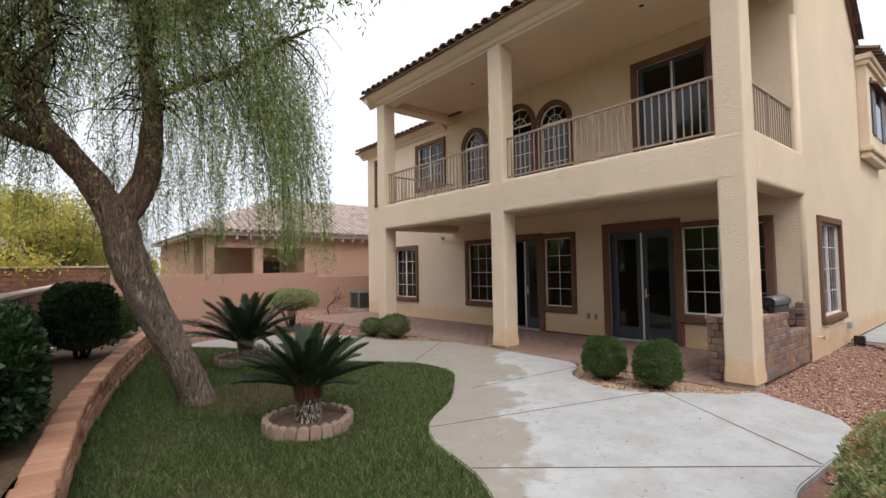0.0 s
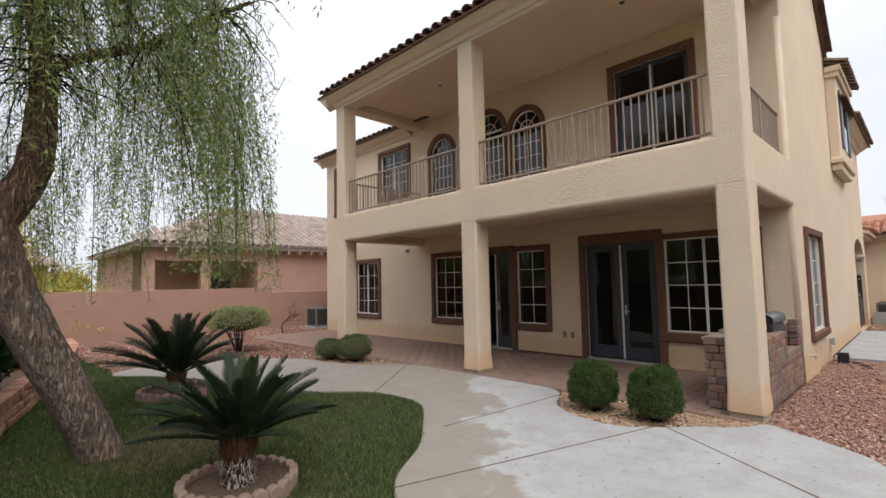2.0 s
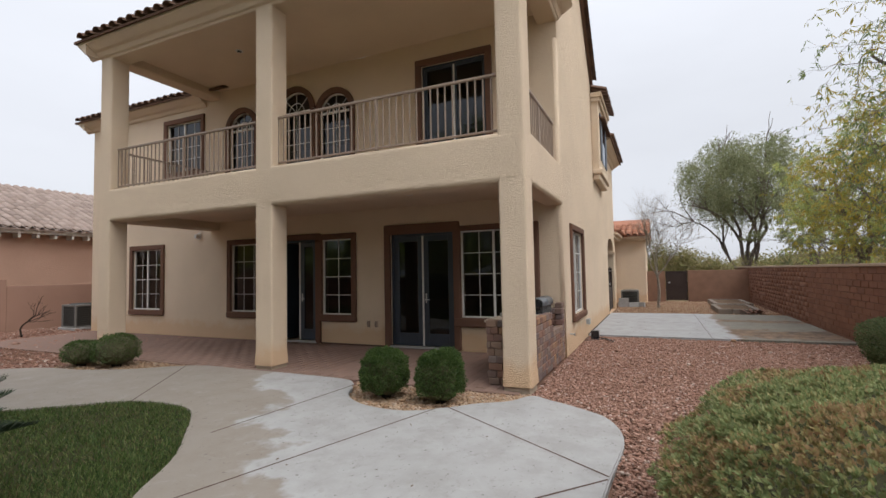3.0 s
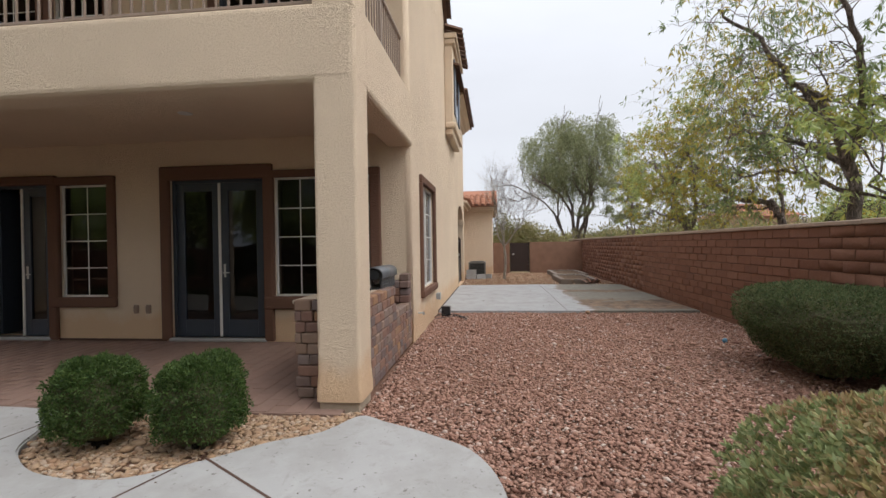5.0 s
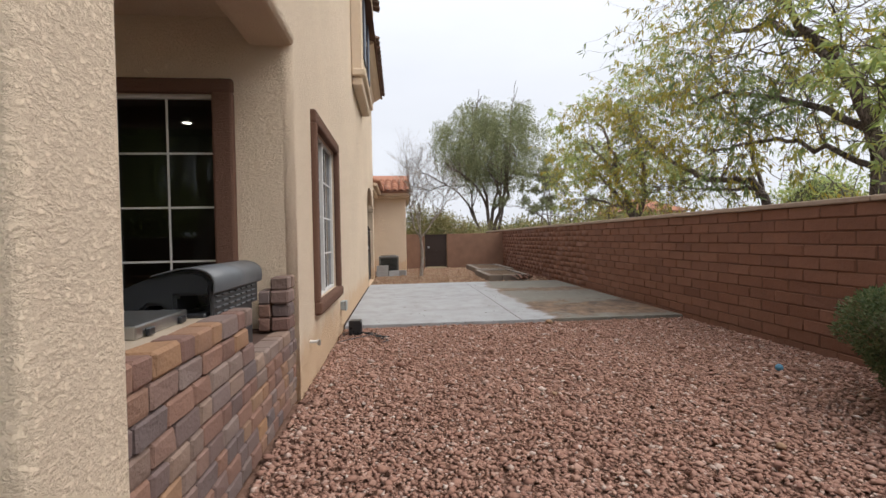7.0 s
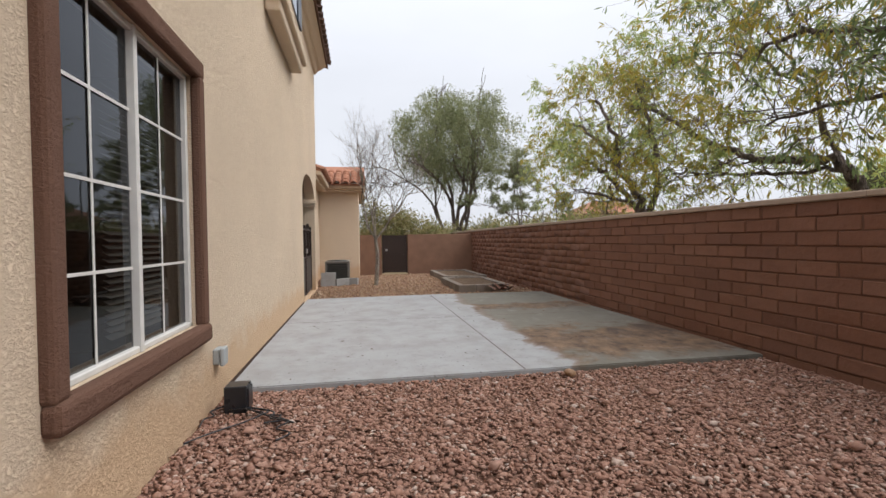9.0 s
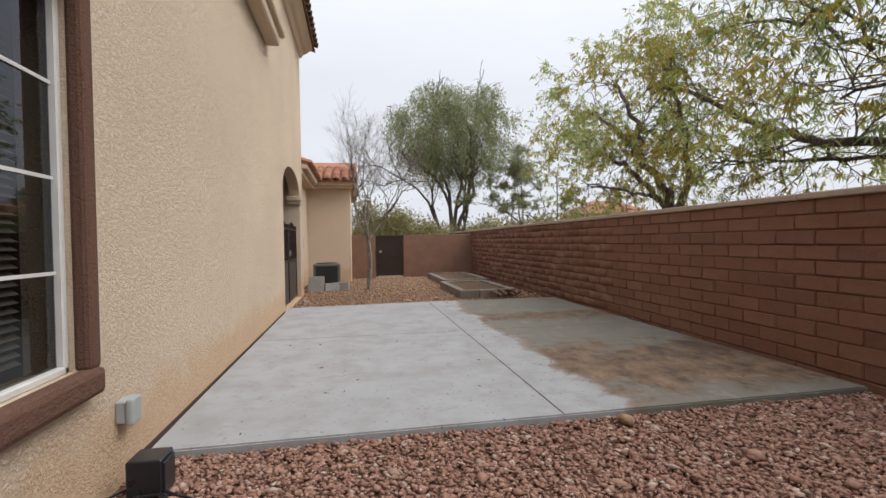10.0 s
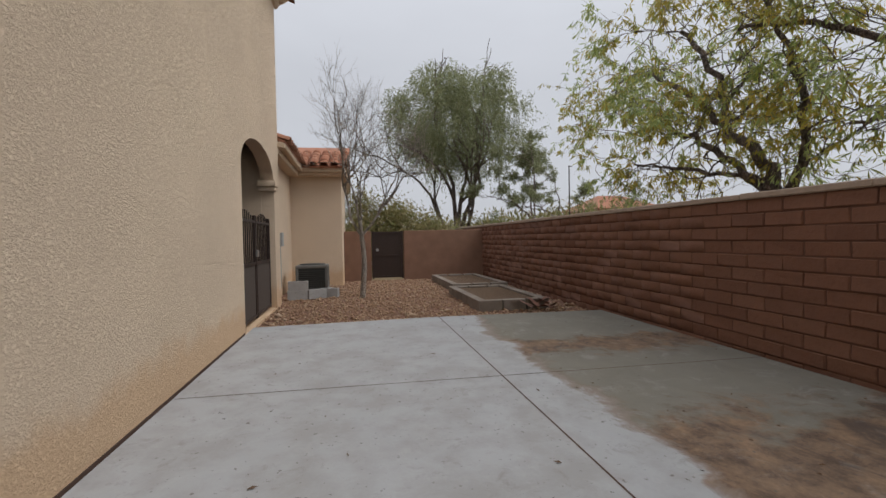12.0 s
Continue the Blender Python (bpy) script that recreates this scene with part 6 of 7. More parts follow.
LIMB = "spreading tree with crooked grey limbs and narrow leaves"
YEL = "crooked grey-limbed tree with thin green and yellow leaves"


def limbed_tree(name, label, at, limbs, seed, mats, depth, twig, tufts, each, leaf, width):
    """A tree with a few long crooked limbs, each bearing forked twigs along its outer part."""
    t = thing(name, label, "tree", at=at)
    rng = random.Random(seed)
    wood, pile, tips = Pile(), Pile(), []
    pile.limit = (BW - 0.5 - at[1], 1.95 - at[2])
    for pts, r0, r1, start in limbs:
        q = spline(pts, 5)
        q = [p + Vector((rng.gauss(0, 0.03), rng.gauss(0, 0.03), rng.gauss(0, 0.03))) if 0 < i < len(q) - 1 else p for i, p in enumerate(q)]
        rad = [r0 + (r1 - r0) * i / (len(q) - 1) for i in range(len(q))]
        wood.add(*tube(q, rad, 8, 0.06, rng))
        for i in range(int(len(q) * start), len(q), 2):
            e = (q[i] - q[i - 1]).normalized()
            for k in range(2 if i < len(q) - 2 else 3):
                d = (e * 0.6 + Vector((rng.gauss(0, 0.65), rng.gauss(0, 0.65), rng.gauss(0.2, 0.6)))).normalized()
                ramify(pile, tips, q[i], d, twig * rng.uniform(0.7, 1.25), max(0.01, rad[i] * 0.3), depth, rng, 0.26, 0.62, -0.025, (2, 3), 0.76)
    wood.make("trunk", BARK_GREY, t, soft=True)
    pile.make("twigs", BARK_GREY, t, soft=True)["kind"] = "stuff"
    tuft_clumps(t, tips, mats, tufts, each, leaf, width, seed, -0.7, 0.9, bare=2.05)
    return t


limbed_tree("acacia_tree", YEL, (17.7, -3.95, 0.0), [
    ([(0, 0, -0.1), (0.0, 0, 1.6), (0.2, 0.05, 2.15), (0.75, 0.1, 2.7), (0.85, 0.1, 3.4), (1.5, 0.2, 4.3)], 0.1, 0.03, 0.5),
    ([(0.05, 0, 1.6), (0.5, 0.0, 2.0), (1.2, 0, 2.5), (2.2, -0.1, 3.0), (3.5, -0.2, 3.2)], 0.07, 0.02, 0.4),
    ([(0, 0, 1.5), (-0.25, -0.1, 2.2), (-0.1, -0.1, 3.2), (0.3, 0, 4.4)], 0.07, 0.025, 0.4),
    ([(0.1, 0.02, 1.9), (0.9, 0.05, 2.05), (1.9, 0.1, 2.3), (2.9, 0.1, 2.5)], 0.04, 0.014, 0.3),
    ([(0.72, 0.1, 2.7), (1.8, 0.15, 3.6), (2.8, 0.1, 4.1), (3.8, 0, 4.1)], 0.05, 0.018, 0.3)],
    31, [ACACIA, YELLOW], 3, 0.74, 3, 5, 0.12, 0.024)
limbed_tree("acacia_tree", YEL, (13.9, -4.3, 0.0), [
    ([(0, 0, -0.1), (0.05, 0, 1.0), (0.0, 0.05, 1.75), (0.35, 0.1, 2.15), (1.0, 0.15, 2.25), (1.7, 0.25, 2.5), (2.6, 0.4, 3.05), (3.4, 0.5, 3.6), (4.2, 0.55, 3.85)], 0.085, 0.022, 0.5),
    ([(0.02, 0, 1.6), (0.7, -0.3, 2.5), (1.2, -0.4, 3.6), (1.8, -0.2, 4.6)], 0.04, 0.016, 0.35),
    ([(0.2, 0.05, 2.0), (0.9, 0.1, 2.1), (1.9, 0.15, 2.2), (3.0, 0.3, 2.35)], 0.03, 0.012, 0.3),
    ([(1.2, -0.4, 3.4), (2.0, -0.2, 4.1), (2.9, 0.0, 4.4)], 0.03, 0.014, 0.3)],
    35, [ACACIA, YELLOW], 3, 0.78, 3, 4, 0.12, 0.024)
limbed_tree("acacia_tree", LIMB, (12.2, -4.45, 0.0), [
    ([(0, 0, -0.1), (0.0, 0, 1.5), (0.1, 0.1, 2.7), (0.5, 0.2, 3.7), (1.3, 0.3, 4.4), (2.2, 0.4, 4.8)], 0.12, 0.03, 0.5),
    ([(0.05, 0.05, 2.1), (0.7, 0.3, 2.5), (1.6, 0.5, 2.75), (2.6, 0.6, 2.7)], 0.045, 0.016, 0.25),
    ([(0.1, 0.1, 2.6), (0.9, 0.5, 3.2), (1.9, 0.8, 3.6), (2.9, 0.8, 3.6)], 0.05, 0.018, 0.3),
    ([(0.1, 0.1, 2.6), (-0.4, 0.2, 3.6), (-0.6, 0.5, 4.6), (-0.5, 0.8, 5.6)], 0.07, 0.025, 0.3),
    ([(0.3, 0.15, 3.2), (0.6, 0.6, 4.2), (0.9, 1.2, 5.2), (1.2, 1.6, 5.8)], 0.06, 0.02, 0.3)],
    37, [ACACIA_DEEP, YELLOW], 3, 0.8, 2, 4, 0.13, 0.026)
tufted_tree("acacia_tree", LIMB, (8.4, -5.8, 0.2), [((0.2, 0.1, 1.0), 2.1, 0.09), ((0.5, 0.2, 1.0), 2.1, 0.08), ((-0.5, 0.1, 1.0), 2.1, 0.08)], 38, [ACACIA], 5, 5, 8, 0.15, 0.036, lift=0.08, wide=True)


def plume_tree(name, label, at, stems, centre, rad, plumes, seed, mat, bark):
    """A rounded crown of hanging plumes round forked stems."""
    t = thing(name, label, "tree", at=at)
    rng, g = random.Random(seed), np.random.default_rng(seed)
    wood, tips = Pile(), []
    for d, ln, r in stems:
        ramify(wood, tips, (rng.uniform(-0.1, 0.1), rng.uniform(-0.1, 0.1), -0.1), d, ln, r, 4, rng, 0.13, 0.42, 0.05, (2, 3), 0.62)
    wood.make("trunk", bark, t, soft=True)
    C, D = [], []
    for k in range(plumes):
        d = g.normal(0, 1, 3)
        d /= np.linalg.norm(d)
        swell = 1 + 0.3 * noise.noise(Vector(d) * 2.2 + Vector((seed, 0, 0)))
        p = np.array(centre) + d * np.array(rad) * (0.35 + 0.65 * g.random() ** 0.6) * swell
        if noise.noise(Vector(p) * 0.85) < -0.12:
            continue
        for j in range(g.integers(5, 10)):
            q = p + g.normal(0, 0.2, 3)
            ln, m = g.uniform(0.5, 1.1), 16
            u = np.linspace(0, 1, m)
            out = d * 0.35 + g.normal(0, 0.2, 3)
            c = q + np.outer(u, out) + np.outer(u ** 1.6, (0, 0, -ln)) + g.normal(0, 0.04, (m, 3))
            C.append(c)
            D.append(np.tile(out * 0.5 + np.array((0, 0, -0.6)), (m, 1)) + g.normal(0, 0.45, (m, 3)))
    v, f = leaves(np.concatenate(C), np.concatenate(D), 0.2, 0.034, g, 0.2)
    raw("crown", v, f, mat, t)["kind"] = "stuff"
    return t


plume_tree("desert_willow", "tall grey-green tree with a rounded feathery crown", (36.0, -3.9, 0.0), [((-0.2, 0.22, 1.0), 4.0, 0.15), ((0.2, -0.3, 1.0), 4.0, 0.15), ((0.0, 0.0, 1.0), 4.2, 0.15), ((0.1, 0.4, 1.0), 3.8, 0.11), ((-0.2, -0.42, 1.0), 3.8, 0.11)], (0, 0, 7.2), (3.3, 3.45, 2.6), 800, 48, OLIVE, BARK_GREY)
tufted_tree("desert_willow", "smaller grey-green tree with thin stems", (33.5, -7.4, 0.0), [((-0.3, 0.3, 1.0), 2.2, 0.07), ((0.2, -0.2, 1.0), 2.4, 0.07), ((0.1, -0.6, 1.0), 2.2, 0.06)], 43, [OLIVE], 6, 3, 6, 0.2, 0.03, shrink=0.68)
tufted_tree("bare_tree", "small leafless tree with pale forked branches", (22.95, 1.08, 0.0), [((0.05, 0.5, 1.0), 1.15, 0.036), ((0.0, 0.1, 1.0), 1.1, 0.034), ((-0.1, -0.75, 0.75), 0.95, 0.036), ((0.2, -0.2, 1.0), 0.9, 0.028)], 45, [], 6, 0, 0, 0.1, 0.02, bark=BARK_PALE, wander=0.13, shrink=0.74, lift=0.06, spread=0.5, bole=(1.3, 0.07))
crooked_tree("sapling", "small leafless sapling by the far wall", (9.05, 17.7, 0.0), [((0.05, 0.0, 1.0), 0.5, 0.03)], 47, SCRUB, 4, 0, 0.1, 0.02, bark=BARK_DARK, wander=0.2)
crooked_tree("palo_verde", "brownish thin-leaved desert tree", (31.0, 0.3, 0.0), [((-0.4, 0.3, 1.0), 1.4, 0.07), ((0.3, -0.4, 1.0), 1.5, 0.07), ((0.2, 0.6, 0.9), 1.3, 0.06), ((-0.1, -0.7, 1.0), 1.3, 0.06)], 49, SCRUB, 4, 90, 0.16, 0.035, bark=BARK_PALE, spread=0.28)
YT = "yellow leaved tree with thin drooping branches"
crooked_tree("yellow_tree", YT, (-1.6, 21.8, 0.0), [((0.2, 0.1, 1.0), 2.6, 0.09), ((0.5, -0.1, 1.0), 2.3, 0.09), ((-0.3, 0.2, 1.0), 2.5, 0.09)], 51, YELLOW, 4, 110, 0.17, 0.055, spread=0.3)
crooked_tree("yellow_tree", YT, (1.2, 23.5, 0.0), [((0.2, 0.1, 1.0), 1.5, 0.07), ((0.6, -0.1, 1.0), 1.5, 0.07)], 53, YELLOW, 4, 150, 0.17, 0.055, spread=0.28)
for k, (x, y, s) in enumerate(((-5.5, 5.0, 1.0), (-6.5, 11.0, 1.1), (-5.0, -1.0, 1.0), (-6.0, 17.0, 1.0), (-6.5, 24.0, 1.1), (-4.0, 29.0, 1.2))):
    crooked_tree("garden_tree", "leafy green tree beyond the planter wall", (x, y, 0.0), [((0.2, 0.1, 1.0), 2.3 * s, 0.14), ((0.6, -0.3, 1.0), 2.2 * s, 0.11), ((-0.3, 0.5, 1.0), 2.2 * s, 0.11)], 60 + k, ACACIA, 4, 120, 0.24, 0.1, spread=0.36)

# scrub along the outer side of the block wall, and low hills
g = np.random.default_rng(9)
CS, DS = [], []
for k in range(520):
    x, y = g.uniform(28.6, 62), g.uniform(-26, 9)
    if y > 1.0 and x < 33:
        continue
    if x < 44 and y > BW - 1.2 and y < BW + 0.6:
        y -= 2.0
    s = g.uniform(0.6, 1.55)
    m = 170
    d = g.normal(0, 1, (m, 3))
    d /= np.linalg.norm(d, axis=1, keepdims=True)
    c = d * np.array((s, s, s * 0.8)) * (0.6 + 0.4 * g.random((m, 1))) + np.array((x, y, s * 0.75))
    CS.append(c)
    DS.append(d)
for k in range(460):
    x, y = g.uniform(18, 60), g.uniform(-22, -6.5)
    s = g.uniform(0.5, 0.85) if x < 30 else g.uniform(0.8, 1.4)
    d = g.normal(0, 1, (130, 3))
    d /= np.linalg.norm(d, axis=1, keepdims=True)
    CS.append(d * np.array((s, s, s * 1.05)) * (0.6 + 0.4 * g.random((130, 1))) + np.array((x, y, s * 1.05 + 0.15)))
    DS.append(d)
v, f = leaves(np.concatenate(CS), np.concatenate(DS), 0.28, 0.085, g, 0.5)
for k in range(9):
    shrub("wild_bush", "loose yellow-green wild bush behind the block wall", "bush", (9.4 + 0.75 * k + 0.2 * math.sin(k * 5), -7.2 - 0.9 * math.sin(k * 2.3), -0.1), (0.95, 0.9, 1.2 + 0.2 * math.sin(k * 1.7)), YELLOW if k % 3 == 1 else ACACIA, 6000, 0.1, 200 + k, "wild bushes", bumps=0.5, width=0.3, depth=0.5, box_like=2.0)
sc = raw("scrub", v, f, SCRUB)
tagged(sc, "dry olive and straw coloured desert scrub", "scrub", kind="stuff")
hx, hy = np.meshgrid(np.linspace(60, 190, 44), np.linspace(-150, 90, 70), indexing="ij")
hz = np.array([[max(-0.5, (x - 60) * 0.065 * (0.65 + 0.8 * noise.fractal(Vector((x * 0.012, y * 0.014, 2.0)), 1.0, 2.0, 4)) - 0.5) for x, y in zip(r1, r2)] for r1, r2 in zip(hx, hy)])
HV = np.stack([hx, hy, hz], -1).reshape(-1, 3)
ii = np.arange(43)[:, None] * 70 + np.arange(69)[None]
HF = np.stack([ii, ii + 70, ii + 71, ii + 1], -1).reshape(-1, 4)
hills = raw("backdrop_hills", HV, HF, HILL, soft=True)
tagged(hills, "low scrubby brown hills in the distance", "hills", kind="structure")

# ---- lawn blades ----
g = np.random.default_rng(10)
n = 520000
x, y = g.uniform(0.2, 5.8, n), g.uniform(0.9, 15.6, n)
dist = np.hypot(x - 0.6, y - 0.8)
k = inside(x, y, LAWN) & (g.random(n) < np.clip(1.25 - dist / 14, 0.3, 1)) & (np.hypot(x - 2.75, y - 5.27) > 0.44)
patch = np.array([noise.noise(Vector((a * 1.1, b * 1.1, 5.0))) for a, b in zip(x, y)])
bare = np.hypot(x - 2.7, y - 6.9) < 0.75
k &= (g.random(n) < np.where(bare, 0.35, np.clip(0.85 + patch, 0.35, 1.0)))
x, y = x[k], y[k]
m = len(x)
a = g.uniform(0, 6.28, m)
h = g.uniform(0.02, 0.058, m)
w = 0.0052
bx, by = np.cos(a) * w, np.sin(a) * w
lx, ly = g.normal(0, 0.026, m), g.normal(0, 0.026, m)
V = np.stack([np.stack([x - bx, y - by, np.full(m, -0.005)], 1), np.stack([x + bx, y + by, np.full(m, -0.005)], 1), np.stack([x + lx, y + ly, h], 1)], 1).reshape(-1, 3)
T = np.arange(3 * m).reshape(-1, 3)
worn = np.clip(1.25 - np.hypot(x - 2.85, y - 7.0) / 0.95, 0, 0.85) + 0.1 * (np.hypot(x - 2.75, y - 5.27) < 1.0)
dry = g.random(m) < 0.06 + worn
Vb = V.reshape(-1, 3, 3)
nd = int((~dry).sum())
grass = raw("grass", Vb[~dry].reshape(-1, 3), np.arange(3 * nd).reshape(-1, 3), GRASS)
tagged(grass, "short green lawn grass", "grass", kind="stuff")
straw = raw("dry_grass", Vb[dry].reshape(-1, 3), np.arange(3 * (m - nd)).reshape(-1, 3), DRY_GRASS)
tagged(straw, "dry straw coloured grass in the worn patch", "grass", kind="stuff")

# ---- air conditioners, gates, beds, fixtures ----
AC_LOUVER = plain_mat("condenser_louver", (0.1, 0.1, 0.095), 0.6)


def condenser(at, w, h, label):
    c = thing("air_conditioner", label, "air conditioner", "condenser units", at=at)
    part("pad", boxes((-w / 2 - 0.06, -w / 2 - 0.06, -0.06, w / 2 + 0.06, w / 2 + 0.06, 0.05), bevel=0.01), FOOTING, c)
    part("coil", boxes((-w / 2 + 0.03, -w / 2 + 0.03, 0.05, w / 2 - 0.03, w / 2 - 0.03, h - 0.05)), AC_DARK, c)
    part("top", boxes((-w / 2, -w / 2, h - 0.07, w / 2, w / 2, h), bevel=0.015, seg=2), AC_METAL, c)
    part("base_pan", boxes((-w / 2, -w / 2, 0.05, w / 2, w / 2, 0.1), bevel=0.006), AC_METAL, c)
    for sx in (-1, 1):
        for sy in (-1, 1):
            part("corner_post", boxes((sx * (w / 2 - 0.03) - 0.03, sy * (w / 2 - 0.03) - 0.03, 0.1, sx * (w / 2 - 0.03) + 0.03, sy * (w / 2 - 0.03) + 0.03, h - 0.07), bevel=0.004), AC_METAL, c)
    for i in range(9):
        z = 0.13 + i * (h - 0.22) / 9
        part("louver", boxes((-w / 2 + 0.005, -w / 2 + 0.005, z, w / 2 - 0.005, w / 2 - 0.005, z + 0.008)), AC_LOUVER, c)
    fan = bmesh.new()
    cyl(fan, (0, 0, h), (0, 0, h + 0.025), w * 0.42, w * 0.4, 24)
    part("fan_grille", fan, AC_DARK, c)
    return c


condenser((24.3, 2.2, 0.0), 0.72, 0.64, "grey air conditioner with dark coil beside the wing")
condenser((10.85, 18.3, 0.0), 0.75, 0.78, "grey air conditioner behind the house corner")

BLK = "loose grey concrete blocks"
for (x, y, z, rz) in ((23.0, 2.42, 0.0, 8), (23.02, 2.4, 0.2, 3), (23.1, 2.05, 0.0, 30), (23.25, 1.78, 0.0, -10)):
    b = boxes((-0.1, -0.2, 0, -0.065, 0.2, 0.19), (0.065, -0.2, 0, 0.1, 0.2, 0.19), (-0.065, -0.2, 0, 0.065, -0.165, 0.19), (-0.065, 0.165, 0, 0.065, 0.2, 0.19), (-0.065, -0.018, 0, 0.065, 0.018, 0.19))
    o = obj("concrete_block", b, FOOTING)
    o.matrix_basis = pose(x, y, z - 0.02 if not z else z - 0.03, 0, 0, rz)
    tagged(o, "grey hollow concrete block beside the air conditioner", "concrete block", BLK)

# iron gate in the arch
gate = thing("iron_gate", "brown iron double gate with solid lower panels", "gate", at=(0, 0, 0))
for x0, x1 in ((19.24, 20.45), (20.49, 21.7)):
    gf = bmesh.new()
    for b in ((x0, 2.72, 0.03, x0 + 0.045, 2.765, 1.62), (x1 - 0.045, 2.72, 0.03, x1, 2.765, 1.62), (x0 + 0.045, 2.72, 0.05, x1 - 0.045, 2.765, 0.09), (x0 + 0.045, 2.72, 0.86, x1 - 0.045, 2.765, 0.9), (x0 + 0.045, 2.72, 1.5, x1 - 0.045, 2.765, 1.54)):
        box(gf, *b, bevel=0.003)
    fr = part("gate_frame", gf, IRON, gate)
    part("panel", boxes((x0 + 0.04, 2.735, 0.09, x1 - 0.04, 2.75, 0.86)), plain_mat("gate_mesh_panel", (0.075, 0.06, 0.052), 0.7, vary=0.3, scale=60), fr)
    for i in range(9):
        x = x0 + 0.1 + i * (x1 - x0 - 0.2) / 8
        part("bar", boxes((x - 0.008, 2.734, 0.9, x + 0.008, 2.75, 1.58 + 0.1 * math.sin(math.pi * i / 8))), IRON, fr)
part("latch", boxes((20.4, 2.69, 0.98, 20.54, 2.72, 1.08), bevel=0.005), STEEL, gate)
part("arch_pier", boxes((21.75, 2.86, 0, 22.08, 3.4, 2.8)), STUCCO, house)
part("impost", boxes((21.66, SY - 0.03, 2.12, 21.95, SY + 0.26, 2.2), (21.62, SY - 0.05, 2.2, 21.97, SY + 0.28, 2.3), bevel=0.015, seg=2), STUCCO, house)

yard_gate = thing("yard_gate", "dark brown metal gate in the end wall", "gate", at=(0, 0, 0))
part("gate_frame", boxes((27.04, -0.24, 0.02, 27.1, -0.18, 1.46), (27.04, 0.64, 0.02, 27.1, 0.7, 1.46), (27.04, -0.18, 1.38, 27.1, 0.64, 1.44), (27.04, -0.18, 0.05, 27.1, 0.64, 0.11), (27.04, -0.18, 0.7, 27.1, 0.64, 0.74)), IRON, yard_gate)
part("panel", boxes((27.06, -0.18, 0.1, 27.08, 0.64, 1.4)), IRON, yard_gate)
part("latch", boxes((27.0, 0.5, 0.85, 27.04, 0.58, 0.93), bevel=0.006), STEEL, yard_gate)

BEDS = "raised garden beds"
for (x0, y0, x1, y1, lab) in ((20.35, -2.05, 22.9, -0.8, "raised bed edged with weathered concrete blocks, dry soil"), (23.3, -2.3, 26.3, -0.98, "raised bed edged with weathered concrete blocks, dry soil")):
    bed = thing("raised_bed", lab, "raised bed", BEDS, at=(x0, y0, 0))
    w, l = y1 - y0, x1 - x0
    part("soil", boxes((0.12, 0.12, -0.05, l - 0.12, w - 0.12, 0.11)), SOIL, bed)
    me = None
    for (a, b, horiz) in ((0, 0, True), (0, w - 0.15, True), (0, 0, False), (l - 0.15, 0, False)):
        n = int((l if horiz else w) / 0.4)
        for i in range(n):
            if me is None:
                o = part("edge_block", boxes((0.003, 0, -0.04, 0.397, 0.15, 0.15), bevel=0.008), BED_BLOCK, bed)
                me = o.data
            else:
                o = new("edge_block", me)
                o.parent = bed
            o.matrix_basis = pose(a + (i * (l / n) if horiz else 0.15), b + (0 if horiz else i * (w / n)), 0, 0, 0, 0 if horiz else 90)

# dry palm husk by the bed
husk = Pile()
rng = random.Random(77)
for k in range(9):
    p = Vector((20.2 + rng.uniform(-0.15, 0.15), -1.9 + rng.uniform(-0.35, 0.3), 0.05))
    a = rng.uniform(0, 6.28)
    d = Vector((math.cos(a) * 0.35, math.sin(a) * 0.35, rng.uniform(0.02, 0.12)))
    s = Vector((-math.sin(a), math.cos(a), 0)) * 0.05
    husk.add([tuple(p - s), tuple(p + s), tuple(p + d * 0.6 + s * 0.9 + Vector((0, 0, 0.06))), tuple(p + d * 0.6 - s * 0.9 + Vector((0, 0, 0.05))), tuple(p + d + s * 0.1), tuple(p + d - s * 0.1)], [(0, 1, 2, 3), (3, 2, 4, 5)])
tagged(husk.make("dry_husks", plain_mat("dry_husk", (0.2, 0.1, 0.07), 0.9)), "curled reddish dry plant husks on the pad", "dry husks", kind="stuff")

# fixtures on the side wall
socket = thing("outdoor_outlet", "grey weatherproof outlet box on the stucco wall", "outlet box", "wall outlets", at=(13.27, SY, 0.36))
part("box", boxes((-0.065, -0.05, -0.06, 0.065, 0.003, 0.06), bevel=0.008), PLASTIC, socket)
part("cover", boxes((-0.075, -0.085, -0.07, 0.04, -0.05, 0.07), bevel=0.012, seg=2), PLASTIC, socket, "hinged grey plastic cover")
speaker = thing("garden_speaker", "black box light standing at the wall's foot", "floodlight", at=(13.09, 2.43, -0.02))
part("housing", boxes((-0.08, -0.08, 0.0, 0.08, 0.08, 0.2), bevel=0.006), BLACK, speaker)
part("lens", boxes((-0.066, -0.092, 0.02, 0.066, -0.08, 0.18), bevel=0.004), BLACK, speaker)
cable_bm = Pile()
for k in range(5):
    P = [(13.1 + rng.uniform(-0.1, 0.1), 2.4, 0.0)]
    for i in range(7):
        P.append((P[-1][0] - rng.uniform(0.03, 0.12), P[-1][1] + rng.uniform(-0.16, 0.14), 0.015 + rng.uniform(0, 0.02)))
    P = [(p[0], min(p[1], 2.58), p[2]) for p in P]
    cable_bm.add(*tube(spline(P, 5), [0.006] * 36, 5))
tagged(cable_bm.make("cable", BLACK, soft=True), "tangled black cable on the gravel by the wall", "cable")
faucet = thing("wall_pipe", "small pale pipe stub low on the wall", "pipe", at=(10.98, SY, 0.35))
fb = bmesh.new()
cyl(fb, (0, 0.01, 0), (0, -0.09, 0), 0.014)
